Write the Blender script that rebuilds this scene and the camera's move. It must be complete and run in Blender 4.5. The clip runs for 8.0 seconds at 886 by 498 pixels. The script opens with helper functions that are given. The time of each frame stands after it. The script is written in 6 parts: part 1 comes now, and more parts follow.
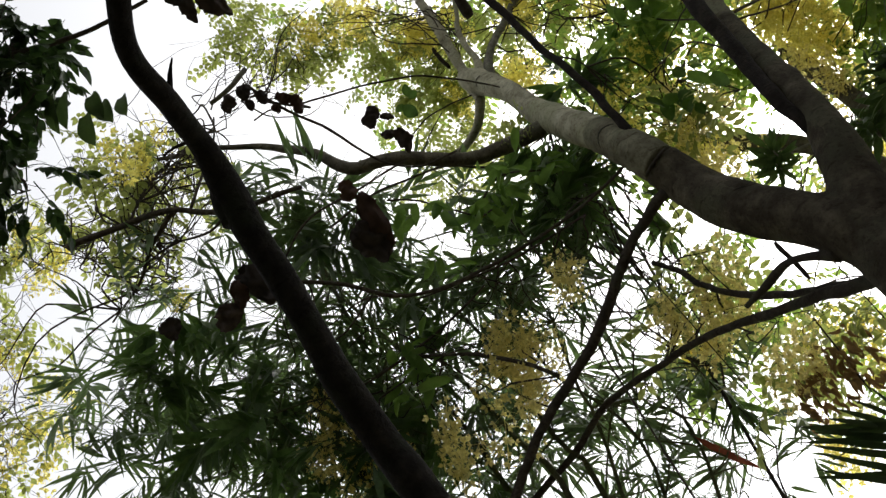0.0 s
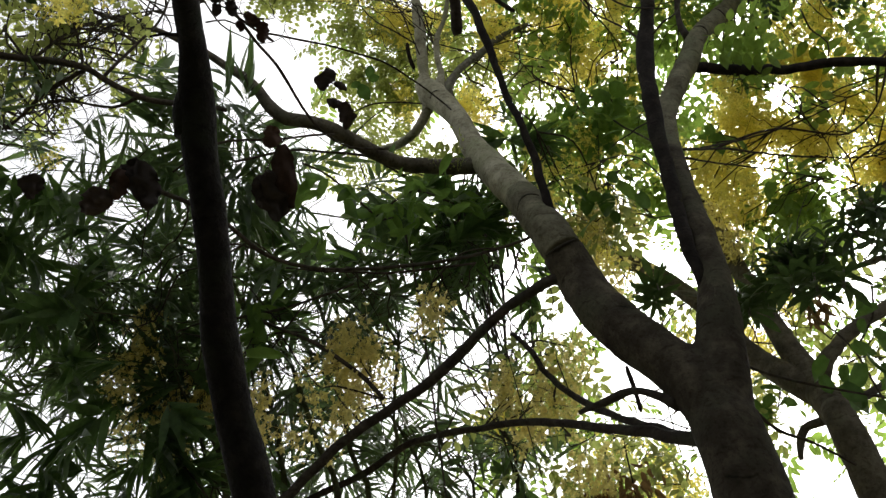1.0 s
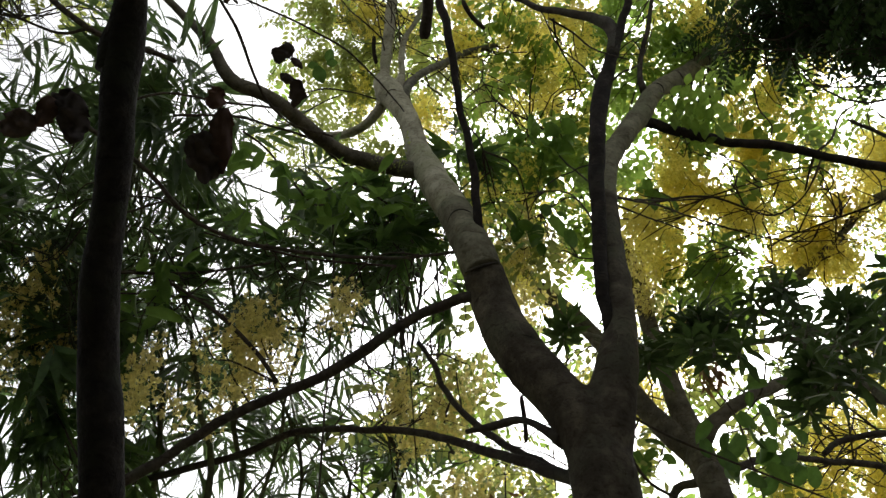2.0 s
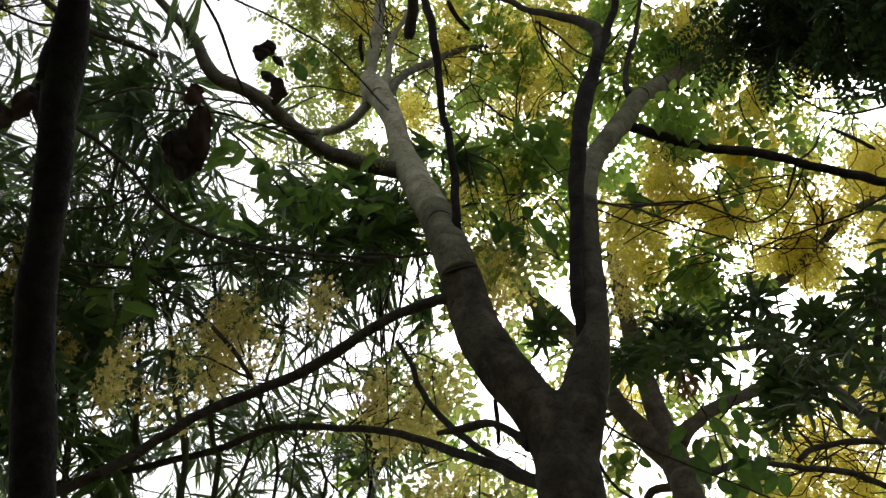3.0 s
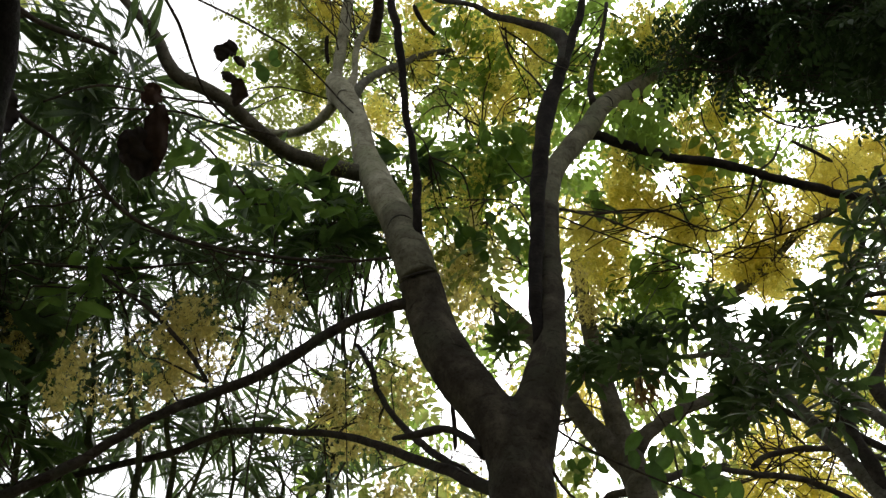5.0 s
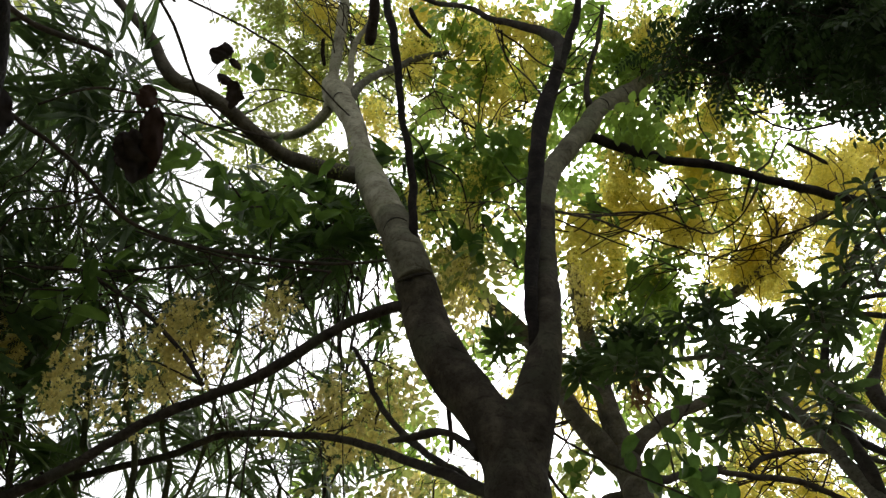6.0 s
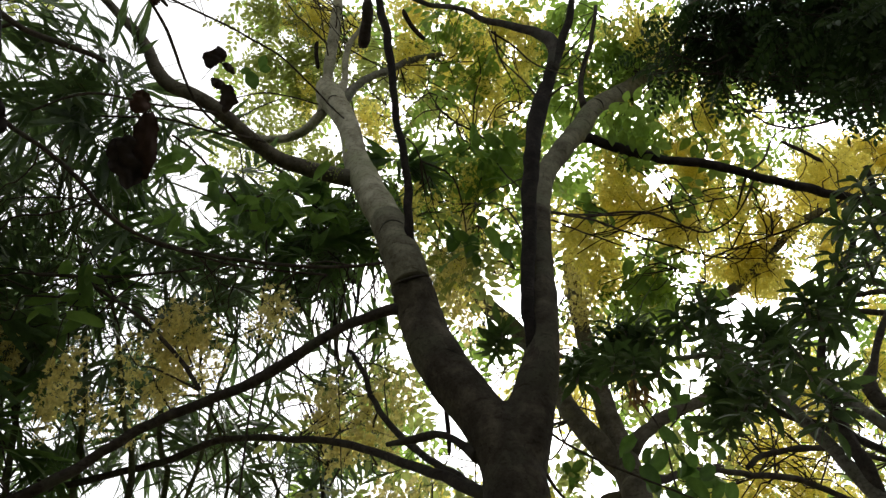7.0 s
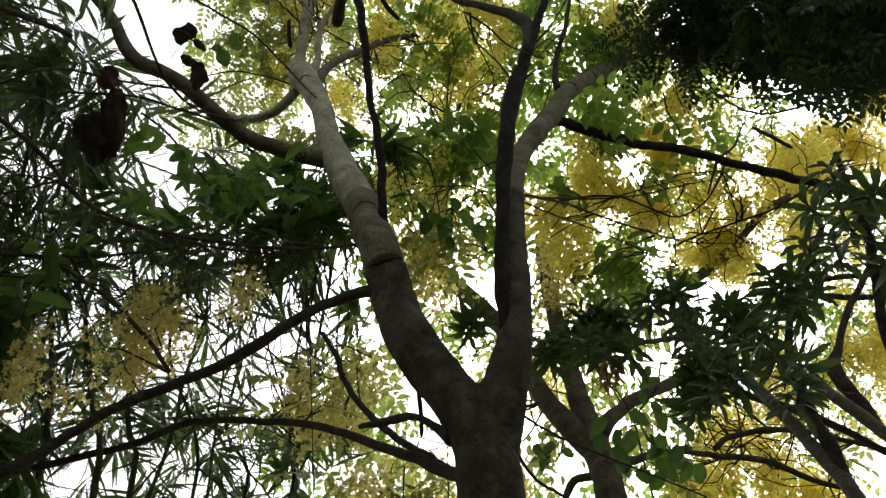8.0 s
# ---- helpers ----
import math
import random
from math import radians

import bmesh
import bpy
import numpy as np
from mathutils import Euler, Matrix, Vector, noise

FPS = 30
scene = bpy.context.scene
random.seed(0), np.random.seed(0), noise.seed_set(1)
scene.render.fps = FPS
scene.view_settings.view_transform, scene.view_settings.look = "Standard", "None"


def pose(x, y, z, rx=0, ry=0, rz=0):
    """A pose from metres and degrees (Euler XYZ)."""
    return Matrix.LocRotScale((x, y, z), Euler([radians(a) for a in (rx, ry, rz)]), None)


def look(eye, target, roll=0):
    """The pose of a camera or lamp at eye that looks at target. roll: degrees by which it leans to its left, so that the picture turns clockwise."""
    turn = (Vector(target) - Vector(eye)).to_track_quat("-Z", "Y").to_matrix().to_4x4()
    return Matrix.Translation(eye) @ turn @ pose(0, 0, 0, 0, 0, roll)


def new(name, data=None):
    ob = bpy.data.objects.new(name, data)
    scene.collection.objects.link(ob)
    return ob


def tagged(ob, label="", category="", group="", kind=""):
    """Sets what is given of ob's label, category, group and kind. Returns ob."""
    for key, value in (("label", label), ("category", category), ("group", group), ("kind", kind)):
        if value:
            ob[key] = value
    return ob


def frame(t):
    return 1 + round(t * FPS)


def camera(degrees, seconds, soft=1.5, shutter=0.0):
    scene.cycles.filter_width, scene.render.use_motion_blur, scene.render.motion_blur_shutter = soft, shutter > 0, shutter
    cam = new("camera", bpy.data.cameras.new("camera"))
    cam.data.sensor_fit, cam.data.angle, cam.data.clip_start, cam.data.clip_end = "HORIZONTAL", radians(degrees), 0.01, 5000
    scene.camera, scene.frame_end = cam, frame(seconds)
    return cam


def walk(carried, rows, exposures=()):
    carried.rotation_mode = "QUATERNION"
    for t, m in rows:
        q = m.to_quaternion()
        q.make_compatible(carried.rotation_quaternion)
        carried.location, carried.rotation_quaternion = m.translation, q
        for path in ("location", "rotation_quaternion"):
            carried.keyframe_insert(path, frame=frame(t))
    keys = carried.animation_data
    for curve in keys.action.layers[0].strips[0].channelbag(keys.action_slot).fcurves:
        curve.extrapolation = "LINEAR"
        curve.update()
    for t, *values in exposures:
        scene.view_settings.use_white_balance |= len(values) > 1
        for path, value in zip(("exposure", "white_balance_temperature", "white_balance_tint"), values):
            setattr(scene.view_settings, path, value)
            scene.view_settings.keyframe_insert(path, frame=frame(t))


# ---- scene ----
cam = camera(58.0, 8.0, 1.4)
PATH = [
    (0.0, pose(-0.081, 0.047, 1.499, 138.78, 12.96, 41.97)),
    (0.5, pose(-0.136, -0.035, 1.547, 135.60, 8.11, 27.91)),
    (1.0, pose(-0.166, -0.000, 1.556, 135.57, 2.26, 16.60)),
    (1.5, pose(-0.163, 0.022, 1.553, 135.98, -1.05, 7.99)),
    (1.7, pose(-0.152, 0.022, 1.553, 136.09, -1.75, 6.02)),
    (2.8, pose(-0.066, -0.003, 1.566, 135.71, -2.77, 4.16)),
    (3.0, pose(-0.048, -0.007, 1.572, 135.70, -2.83, 3.71)),
    (3.5, pose(-0.026, -0.015, 1.578, 135.65, -2.81, 2.81)),
    (4.0, pose(-0.020, -0.006, 1.574, 135.77, -2.58, 2.29)),
    (4.5, pose(-0.007, -0.015, 1.582, 135.83, -2.19, 1.70)),
    (6.0, pose(0.012, -0.013, 1.586, 136.12, -1.83, 1.48)),
    (6.5, pose(0.014, -0.010, 1.586, 136.10, -1.50, 1.61)),
    (7.0, pose(0.011, -0.015, 1.593, 136.17, -1.18, 1.72)),
    (7.5, pose(0.010, -0.012, 1.593, 135.62, -0.63, 1.28)),
    (8.0, pose(0.000, 0.000, 1.600, 135.00, 0.00, 0.00)),
]
walk(cam, PATH)

# ---- light ----
world = bpy.data.worlds.new("overcast_sky")
scene.world = world
world.use_nodes = True
wn, wl = world.node_tree.nodes, world.node_tree.links
wn.clear()
sky = wn.new("ShaderNodeTexSky")
sky.sky_type, sky.sun_disc = "NISHITA", False
sky.sun_elevation, sky.sun_rotation = radians(50), radians(16)
sky.air_density, sky.dust_density, sky.ozone_density = 1.0, 4.0, 1.0
veil = wn.new("ShaderNodeHueSaturation")          # cloud cover takes the blue out of the sky
veil.inputs["Saturation"].default_value = 0.12
back = wn.new("ShaderNodeBackground")
back.inputs["Strength"].default_value = SKY_STRENGTH = 0.15
wout = wn.new("ShaderNodeOutputWorld")
wl.new(sky.outputs["Color"], veil.inputs["Color"])
wl.new(veil.outputs["Color"], back.inputs["Color"])
wl.new(back.outputs["Background"], wout.inputs["Surface"])

sun = new("sun", bpy.data.lights.new("sun", "SUN"))
sun.data.energy, sun.data.angle, sun.data.color = 0.8, radians(35), (1.0, 0.95, 0.88)
sun.matrix_world = look((2.0, 7.0, 9.0), (0, 0, 0))
scene.view_settings.exposure = 0.99


# ---- materials ----
def nodes_of(name):
    mat = bpy.data.materials.new(name)
    mat.use_nodes = True
    nt = mat.node_tree
    nt.nodes.clear()
    return mat, nt.nodes, nt.links


def ramp(n, stops):
    r = n.new("ShaderNodeValToRGB")
    while len(r.color_ramp.elements) < len(stops):
        r.color_ramp.elements.new(0.5)
    for e, (p, c) in zip(r.color_ramp.elements, stops):
        e.position, e.color = p, (*c, 1)
    return r


def leaf_material(name, dark, mid, light, through_color, through_share, rough=0.45, blotch=30.0, single=False, gloss=0.35):
    """A thin leaf or petal: gloss and colour on top, light passing through the blade."""
    mat, n, l = nodes_of(name)
    out = n.new("ShaderNodeOutputMaterial")
    if single:
        pick = n.new("ShaderNodeObjectInfo").outputs["Random"]
    else:
        pick = n.new("ShaderNodeNewGeometry").outputs["Random Per Island"]
    tone = ramp(n, [(0.0, dark), (0.55, mid), (1.0, light)])
    l.new(pick, tone.inputs["Fac"])
    co = n.new("ShaderNodeTexCoord")
    spots = n.new("ShaderNodeTexNoise")
    spots.inputs["Scale"].default_value, spots.inputs["Detail"].default_value = blotch, 4
    l.new(co.outputs["Object"], spots.inputs["Vector"])
    wear = ramp(n, [(0.35, (0.72, 0.72, 0.68)), (0.58, (1.0, 1.0, 1.0))])
    l.new(spots.outputs["Fac"], wear.inputs["Fac"])
    mul = n.new("ShaderNodeMix")
    mul.data_type, mul.blend_type = "RGBA", "MULTIPLY"
    mul.inputs[0].default_value = 1.0
    l.new(tone.outputs["Color"], mul.inputs[6])
    l.new(wear.outputs["Color"], mul.inputs[7])
    bs = n.new("ShaderNodeBsdfPrincipled")
    bs.inputs["Roughness"].default_value = rough
    bs.inputs["Specular IOR Level"].default_value = gloss
    l.new(mul.outputs[2], bs.inputs["Base Color"])
    tr = n.new("ShaderNodeBsdfTranslucent")
    tint = n.new("ShaderNodeMix")
    tint.data_type, tint.blend_type = "RGBA", "MULTIPLY"
    tint.inputs[0].default_value = 1.0
    tint.inputs[6].default_value = (*through_color, 1)
    l.new(wear.outputs["Color"], tint.inputs[7])
    l.new(tint.outputs[2], tr.inputs["Color"])
    mix = n.new("ShaderNodeMixShader")
    mix.inputs["Fac"].default_value = through_share
    l.new(bs.outputs["BSDF"], mix.inputs[1])
    l.new(tr.outputs["BSDF"], mix.inputs[2])
    l.new(mix.outputs["Shader"], out.inputs["Surface"])
    return mat


def bark_material(name, dark, mid, light, lichen, scale=9.0, rings=38.0, bump=0.5):
    """Bark with broad patches, fine grain, cross rings and grey-green lichen."""
    mat, n, l = nodes_of(name)
    out = n.new("ShaderNodeOutputMaterial")
    co = n.new("ShaderNodeTexCoord")
    broad = n.new("ShaderNodeTexNoise")
    broad.inputs["Scale"].default_value, broad.inputs["Detail"].default_value = scale, 6
    broad.inputs["Roughness"].default_value = 0.65
    l.new(co.outputs["Object"], broad.inputs["Vector"])
    tone = ramp(n, [(0.3, dark), (0.5, mid), (0.72, light)])
    l.new(broad.outputs["Fac"], tone.inputs["Fac"])
    grow = n.new("ShaderNodeTexNoise")
    grow.inputs["Scale"].default_value, grow.inputs["Detail"].default_value = scale * 0.45, 5
    l.new(co.outputs["Object"], grow.inputs["Vector"])
    patch = ramp(n, [(0.52, (0, 0, 0)), (0.66, (0.75, 0.75, 0.75))])
    l.new(grow.outputs["Fac"], patch.inputs["Fac"])
    mix = n.new("ShaderNodeMix")
    mix.data_type = "RGBA"
    l.new(patch.outputs["Color"], mix.inputs[0])
    l.new(tone.outputs["Color"], mix.inputs[6])
    mix.inputs[7].default_value = (*lichen, 1)
    # cross rings: thin broken creases round the stem
    wave = n.new("ShaderNodeTexWave")
    wave.wave_type, wave.bands_direction = "BANDS", "Z"
    wave.inputs["Scale"].default_value = rings / 12
    wave.inputs["Distortion"].default_value, wave.inputs["Detail"].default_value = 5.0, 4
    wave.inputs["Detail Scale"].default_value = 2.2
    l.new(co.outputs["Object"], wave.inputs["Vector"])
    crease = ramp(n, [(0.0, (0.5, 0.48, 0.45)), (0.05, (1, 1, 1))])
    l.new(wave.outputs["Fac"], crease.inputs["Fac"])
    breaks = n.new("ShaderNodeTexNoise")
    breaks.inputs["Scale"].default_value, breaks.inputs["Detail"].default_value = 11.0, 3
    l.new(co.outputs["Object"], breaks.inputs["Vector"])
    shown = ramp(n, [(0.5, (0, 0, 0)), (0.66, (1, 1, 1))])
    l.new(breaks.outputs["Fac"], shown.inputs["Fac"])
    mul = n.new("ShaderNodeMix")
    mul.data_type, mul.blend_type = "RGBA", "MULTIPLY"
    l.new(shown.outputs["Color"], mul.inputs[0])
    l.new(mix.outputs[2], mul.inputs[6])
    l.new(crease.outputs["Color"], mul.inputs[7])
    # pores and grime: small dark specks, denser in some patches
    pores = n.new("ShaderNodeTexNoise")
    pores.inputs["Scale"].default_value, pores.inputs["Detail"].default_value = 55, 6
    pores.inputs["Roughness"].default_value = 0.7
    l.new(co.outputs["Object"], pores.inputs["Vector"])
    specks = ramp(n, [(0.34, (0.5, 0.47, 0.43)), (0.5, (1, 1, 1))])
    l.new(pores.outputs["Fac"], specks.inputs["Fac"])
    worn = n.new("ShaderNodeMix")
    worn.data_type, worn.blend_type = "RGBA", "MULTIPLY"
    worn.inputs[0].default_value = 0.8
    l.new(mul.outputs[2], worn.inputs[6])
    l.new(specks.outputs["Color"], worn.inputs[7])
    fine = n.new("ShaderNodeTexNoise")
    fine.inputs["Scale"].default_value, fine.inputs["Detail"].default_value = 120, 5
    l.new(co.outputs["Object"], fine.inputs["Vector"])
    add = n.new("ShaderNodeMath")
    add.operation = "MULTIPLY_ADD"
    l.new(specks.outputs["Color"], add.inputs[0])
    add.inputs[1].default_value = 0.8
    l.new(fine.outputs["Fac"], add.inputs[2])
    bp = n.new("ShaderNodeBump")
    bp.inputs["Strength"].default_value, bp.inputs["Distance"].default_value = bump, 0.006
    l.new(add.outputs["Value"], bp.inputs["Height"])
    bs = n.new("ShaderNodeBsdfPrincipled")
    bs.inputs["Roughness"].default_value = 0.9
    bs.inputs["Specular IOR Level"].default_value = 0.12
    l.new(worn.outputs[2], bs.inputs["Base Color"])
    l.new(bp.outputs["Normal"], bs.inputs["Normal"])
    l.new(bs.outputs["BSDF"], out.inputs["Surface"])
    return mat


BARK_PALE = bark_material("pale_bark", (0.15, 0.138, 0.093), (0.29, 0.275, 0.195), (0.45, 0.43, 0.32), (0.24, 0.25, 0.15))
# trunk and low limbs: browner bark, with the crown's shade mixed into the colour
BARK_TRUNK_SHADED = bark_material("shaded_brown_bark", (0.024, 0.0195, 0.0135), (0.046, 0.0385, 0.027), (0.105, 0.09, 0.064), (0.065, 0.065, 0.042))
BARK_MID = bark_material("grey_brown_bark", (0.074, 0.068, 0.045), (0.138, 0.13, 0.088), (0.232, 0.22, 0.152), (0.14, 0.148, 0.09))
BARK_LIMB_SHADED = bark_material("shaded_mottled_bark", (0.032, 0.027, 0.0185), (0.068, 0.0585, 0.041), (0.146, 0.129, 0.092), (0.082, 0.082, 0.054))
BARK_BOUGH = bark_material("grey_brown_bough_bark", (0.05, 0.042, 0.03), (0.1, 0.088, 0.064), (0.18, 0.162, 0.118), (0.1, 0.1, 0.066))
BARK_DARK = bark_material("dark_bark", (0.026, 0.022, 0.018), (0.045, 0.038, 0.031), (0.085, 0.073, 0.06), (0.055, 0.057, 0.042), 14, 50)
# the boughs' backlit darkness is put into this near-black colour
BARK_BACKLIT = bark_material("backlit_black_bark", (0.01, 0.008, 0.0065), (0.018, 0.0145, 0.012), (0.038, 0.031, 0.025), (0.025, 0.025, 0.017), 14, 50)
BARK_TWIG = bark_material("twig_bark", (0.025, 0.02, 0.016), (0.05, 0.04, 0.03), (0.09, 0.075, 0.055), (0.06, 0.06, 0.045), 25, 90, 0.3)
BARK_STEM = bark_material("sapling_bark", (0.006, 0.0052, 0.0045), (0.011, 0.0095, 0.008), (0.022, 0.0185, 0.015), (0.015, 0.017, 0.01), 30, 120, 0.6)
BARK_GREY = bark_material("grey_bark", (0.075, 0.07, 0.054), (0.135, 0.127, 0.1), (0.22, 0.21, 0.165), (0.14, 0.146, 0.095), 20, 70)
CULM = bark_material("bamboo_culm", (0.05, 0.055, 0.025), (0.08, 0.09, 0.04), (0.13, 0.13, 0.07), (0.06, 0.06, 0.04), 16, 30, 0.2)
POD_SKIN = bark_material("pod_skin", (0.02, 0.015, 0.012), (0.036, 0.028, 0.023), (0.065, 0.05, 0.04), (0.045, 0.04, 0.032), 30, 160, 0.3)

LEAF_CASSIA = leaf_material("cassia_leaf", (0.042, 0.08, 0.02), (0.066, 0.122, 0.027), (0.105, 0.16, 0.036), (0.39, 0.58, 0.1), 0.51)
LEAF_PALE = leaf_material("young_cassia_leaf", (0.09, 0.12, 0.03), (0.13, 0.16, 0.04), (0.19, 0.21, 0.06), (0.5, 0.56, 0.15), 0.55)
LEAF_BAMBOO = leaf_material("bamboo_leaf", (0.024, 0.043, 0.017), (0.042, 0.07, 0.028), (0.08, 0.115, 0.05), (0.17, 0.27, 0.08), 0.32, 0.36, gloss=0.5)
LEAF_DARK = leaf_material("leathery_leaf", (0.026, 0.042, 0.02), (0.042, 0.066, 0.03), (0.07, 0.1, 0.044), (0.12, 0.2, 0.05), 0.24, 0.5, gloss=0.14)
LEAF_DARK_ONE = leaf_material("leathery_leaf_single", (0.026, 0.042, 0.02), (0.042, 0.066, 0.03), (0.07, 0.1, 0.044), (0.12, 0.2, 0.05), 0.24, 0.5, single=True, gloss=0.14)
LEAF_LANCE = leaf_material("lance_leaf", (0.03, 0.055, 0.022), (0.05, 0.085, 0.032), (0.085, 0.13, 0.045), (0.16, 0.28, 0.06), 0.32, 0.45, gloss=0.2)
LEAF_VINE = leaf_material("broad_vine_leaf", (0.035, 0.07, 0.018), (0.06, 0.115, 0.026), (0.1, 0.165, 0.035), (0.26, 0.44, 0.08), 0.42, 0.42, 18, single=True, gloss=0.25)
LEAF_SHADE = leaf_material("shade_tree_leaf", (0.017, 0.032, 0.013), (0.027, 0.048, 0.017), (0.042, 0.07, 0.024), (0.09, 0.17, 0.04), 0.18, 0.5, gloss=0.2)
LEAF_DEAD = leaf_material("dead_leaf", (0.04, 0.034, 0.033), (0.06, 0.049, 0.046), (0.085, 0.066, 0.06), (0.09, 0.06, 0.05), 0.18, 0.85, 25, single=True, gloss=0.08)
LEAF_RUST = leaf_material("rust_dead_leaf", (0.055, 0.036, 0.03), (0.072, 0.046, 0.038), (0.1, 0.06, 0.048), (0.13, 0.07, 0.05), 0.25, 0.8, 25, single=True, gloss=0.1)
LEAF_ROUND = leaf_material("round_creeper_leaf", (0.03, 0.06, 0.016), (0.05, 0.095, 0.022), (0.085, 0.14, 0.03), (0.17, 0.32, 0.06), 0.28, 0.45, 22, single=True, gloss=0.2)
LEAF_TAN = leaf_material("withered_leaf", (0.13, 0.078, 0.036), (0.2, 0.122, 0.056), (0.29, 0.185, 0.085), (0.36, 0.21, 0.075), 0.35, 0.8, 25)
LEAF_RED = leaf_material("red_brown_leaf", (0.16, 0.045, 0.03), (0.2, 0.06, 0.04), (0.24, 0.08, 0.05), (0.3, 0.08, 0.04), 0.25, 0.7, 25, single=True, gloss=0.15)
PALM = leaf_material("palm_leaf", (0.014, 0.026, 0.01), (0.022, 0.04, 0.014), (0.035, 0.055, 0.018), (0.06, 0.1, 0.02), 0.12, 0.38)
PETAL = leaf_material("yellow_petal", (0.7, 0.54, 0.05), (0.82, 0.7, 0.09), (0.92, 0.83, 0.24), (1.0, 0.91, 0.24), 0.74, 0.6, 60, gloss=0.15)
PETAL_PALE = leaf_material("pale_yellow_petal", (0.64, 0.5, 0.14), (0.76, 0.64, 0.22), (0.86, 0.78, 0.36), (0.97, 0.88, 0.34), 0.6, 0.6, 60, gloss=0.15)


# ---- builders ----
rng = np.random.default_rng(7)


def mesh_of(name, verts, faces, smooth=True):
    me = bpy.data.meshes.new(name)
    me.from_pydata([tuple(v) for v in verts], [], [tuple(f) for f in faces])
    if smooth:
        me.polygons.foreach_set("use_smooth", [True] * len(me.polygons))
    me.update()
    return me


def thing(name, base, label, category, group="", kind=""):
    ob = new(name)
    ob.empty_display_size = 0.2
    ob.location = base
    return tagged(ob, label, category, group, kind)


def part(name, me, mat, parent, label="", at=None, kind=""):
    """One mesh object under a thing or part; its mesh is in world places, or is set at the pose `at`."""
    ob = new(name, me)
    if not me.materials:
        me.materials.append(mat)
    up = Vector((0, 0, 0))
    holder = parent
    while holder:
        up += holder.location if holder.type == "EMPTY" else Vector((0, 0, 0))
        holder = holder.parent
    ob.parent = parent
    m = at if at is not None else Matrix.Identity(4)
    if parent.type == "EMPTY":
        ob.matrix_basis = Matrix.Translation(-up) @ m
    else:
        ob.matrix_basis = m
    return tagged(ob, label, kind=kind)


def glide(ctrl, step=0.06):
    """A smooth line with radius through a few places (x, y, z, r)."""
    c = np.array(ctrl, float)
    c = np.vstack([2 * c[0] - c[1], c, 2 * c[-1] - c[-2]])
    c[:, 3] = np.maximum(c[:, 3], 0.001)
    out = []
    for i in range(1, len(c) - 2):
        k = max(2, int(np.linalg.norm(c[i + 1, :3] - c[i, :3]) / step))
        for u in np.arange(k) / k:
            a, b, d, e = c[i - 1], c[i], c[i + 1], c[i + 2]
            out.append(0.5 * (2 * b + (d - a) * u + (2 * a - 5 * b + 4 * d - e) * u * u + (3 * b - a - 3 * d + e) * u ** 3))
    out.append(c[-2])
    return np.array(out)


def tube(ctrl, sides=12, step=0.06, rough=0.05, collars=()):
    """A limb: rings along a smooth line, uneven in outline; collars are swollen rings at shares of its length."""
    line = glide(ctrl, step)
    n = len(line)
    if rough:          # limbs wander a little about their line
        for q in line[1:-1]:
            q[:3] += np.array(noise.noise_vector(Vector(q[:3]) * 7.0)) * min(q[3], 0.03) * (0.5 if q[3] < 0.05 else 0.15)
            q[3] *= 1 + 0.1 * min(1.0, 0.035 / q[3]) * noise.noise(Vector(q[:3]) * 9.0 + Vector((5, 3, 1)))
    verts, faces = [], []
    tang = np.gradient(line[:, :3], axis=0)
    tang /= np.linalg.norm(tang, axis=1)[:, None] + 1e-9
    side = np.cross(tang[0], (0.3, 0.9, 0.2))
    for i in range(n):
        side = side - tang[i] * (side @ tang[i])
        side /= np.linalg.norm(side)
        other = np.cross(tang[i], side)
        s = i / (n - 1)
        swell = 1 + sum(0.07 * math.exp(-(((s - c) * n * step) / 0.035) ** 2) for c in collars)
        for k in range(sides):
            a = 2 * math.pi * k / sides
            d = math.cos(a) * side + math.sin(a) * other
            p = line[i, :3] + d * line[i, 3]
            w = noise.noise(Vector(p) * 6.0) * rough * 1.6 + noise.noise(Vector(p) * 22.0) * rough * 0.6
            verts.append(line[i, :3] + d * line[i, 3] * swell * (1 + w))
    for i in range(n - 1):
        for k in range(sides):
            a, b = i * sides + k, i * sides + (k + 1) % sides
            faces.append((a, b, b + sides, a + sides))
    faces.append(tuple(range(sides))[::-1])
    faces.append(tuple(range((n - 1) * sides, n * sides)))
    return np.array(verts), faces, line


def limb(name, ctrl, mat, parent, label="", anchors=None, sides=12, step=0.06, rough=0.05, collars=()):
    v, f, line = tube(ctrl, sides, step, rough, collars)
    if anchors is not None:
        anchors.extend(line[:, :3][::3])
    return part(name, mesh_of(name, v, f), mat, parent, label)


def join(kits):
    """Joins (verts, faces) pairs."""
    verts, faces, o = [], [], 0
    for v, f in kits:
        verts.append(v)
        faces += [tuple(i + o for i in q) for q in f]
        o += len(v)
    return np.vstack(verts), faces


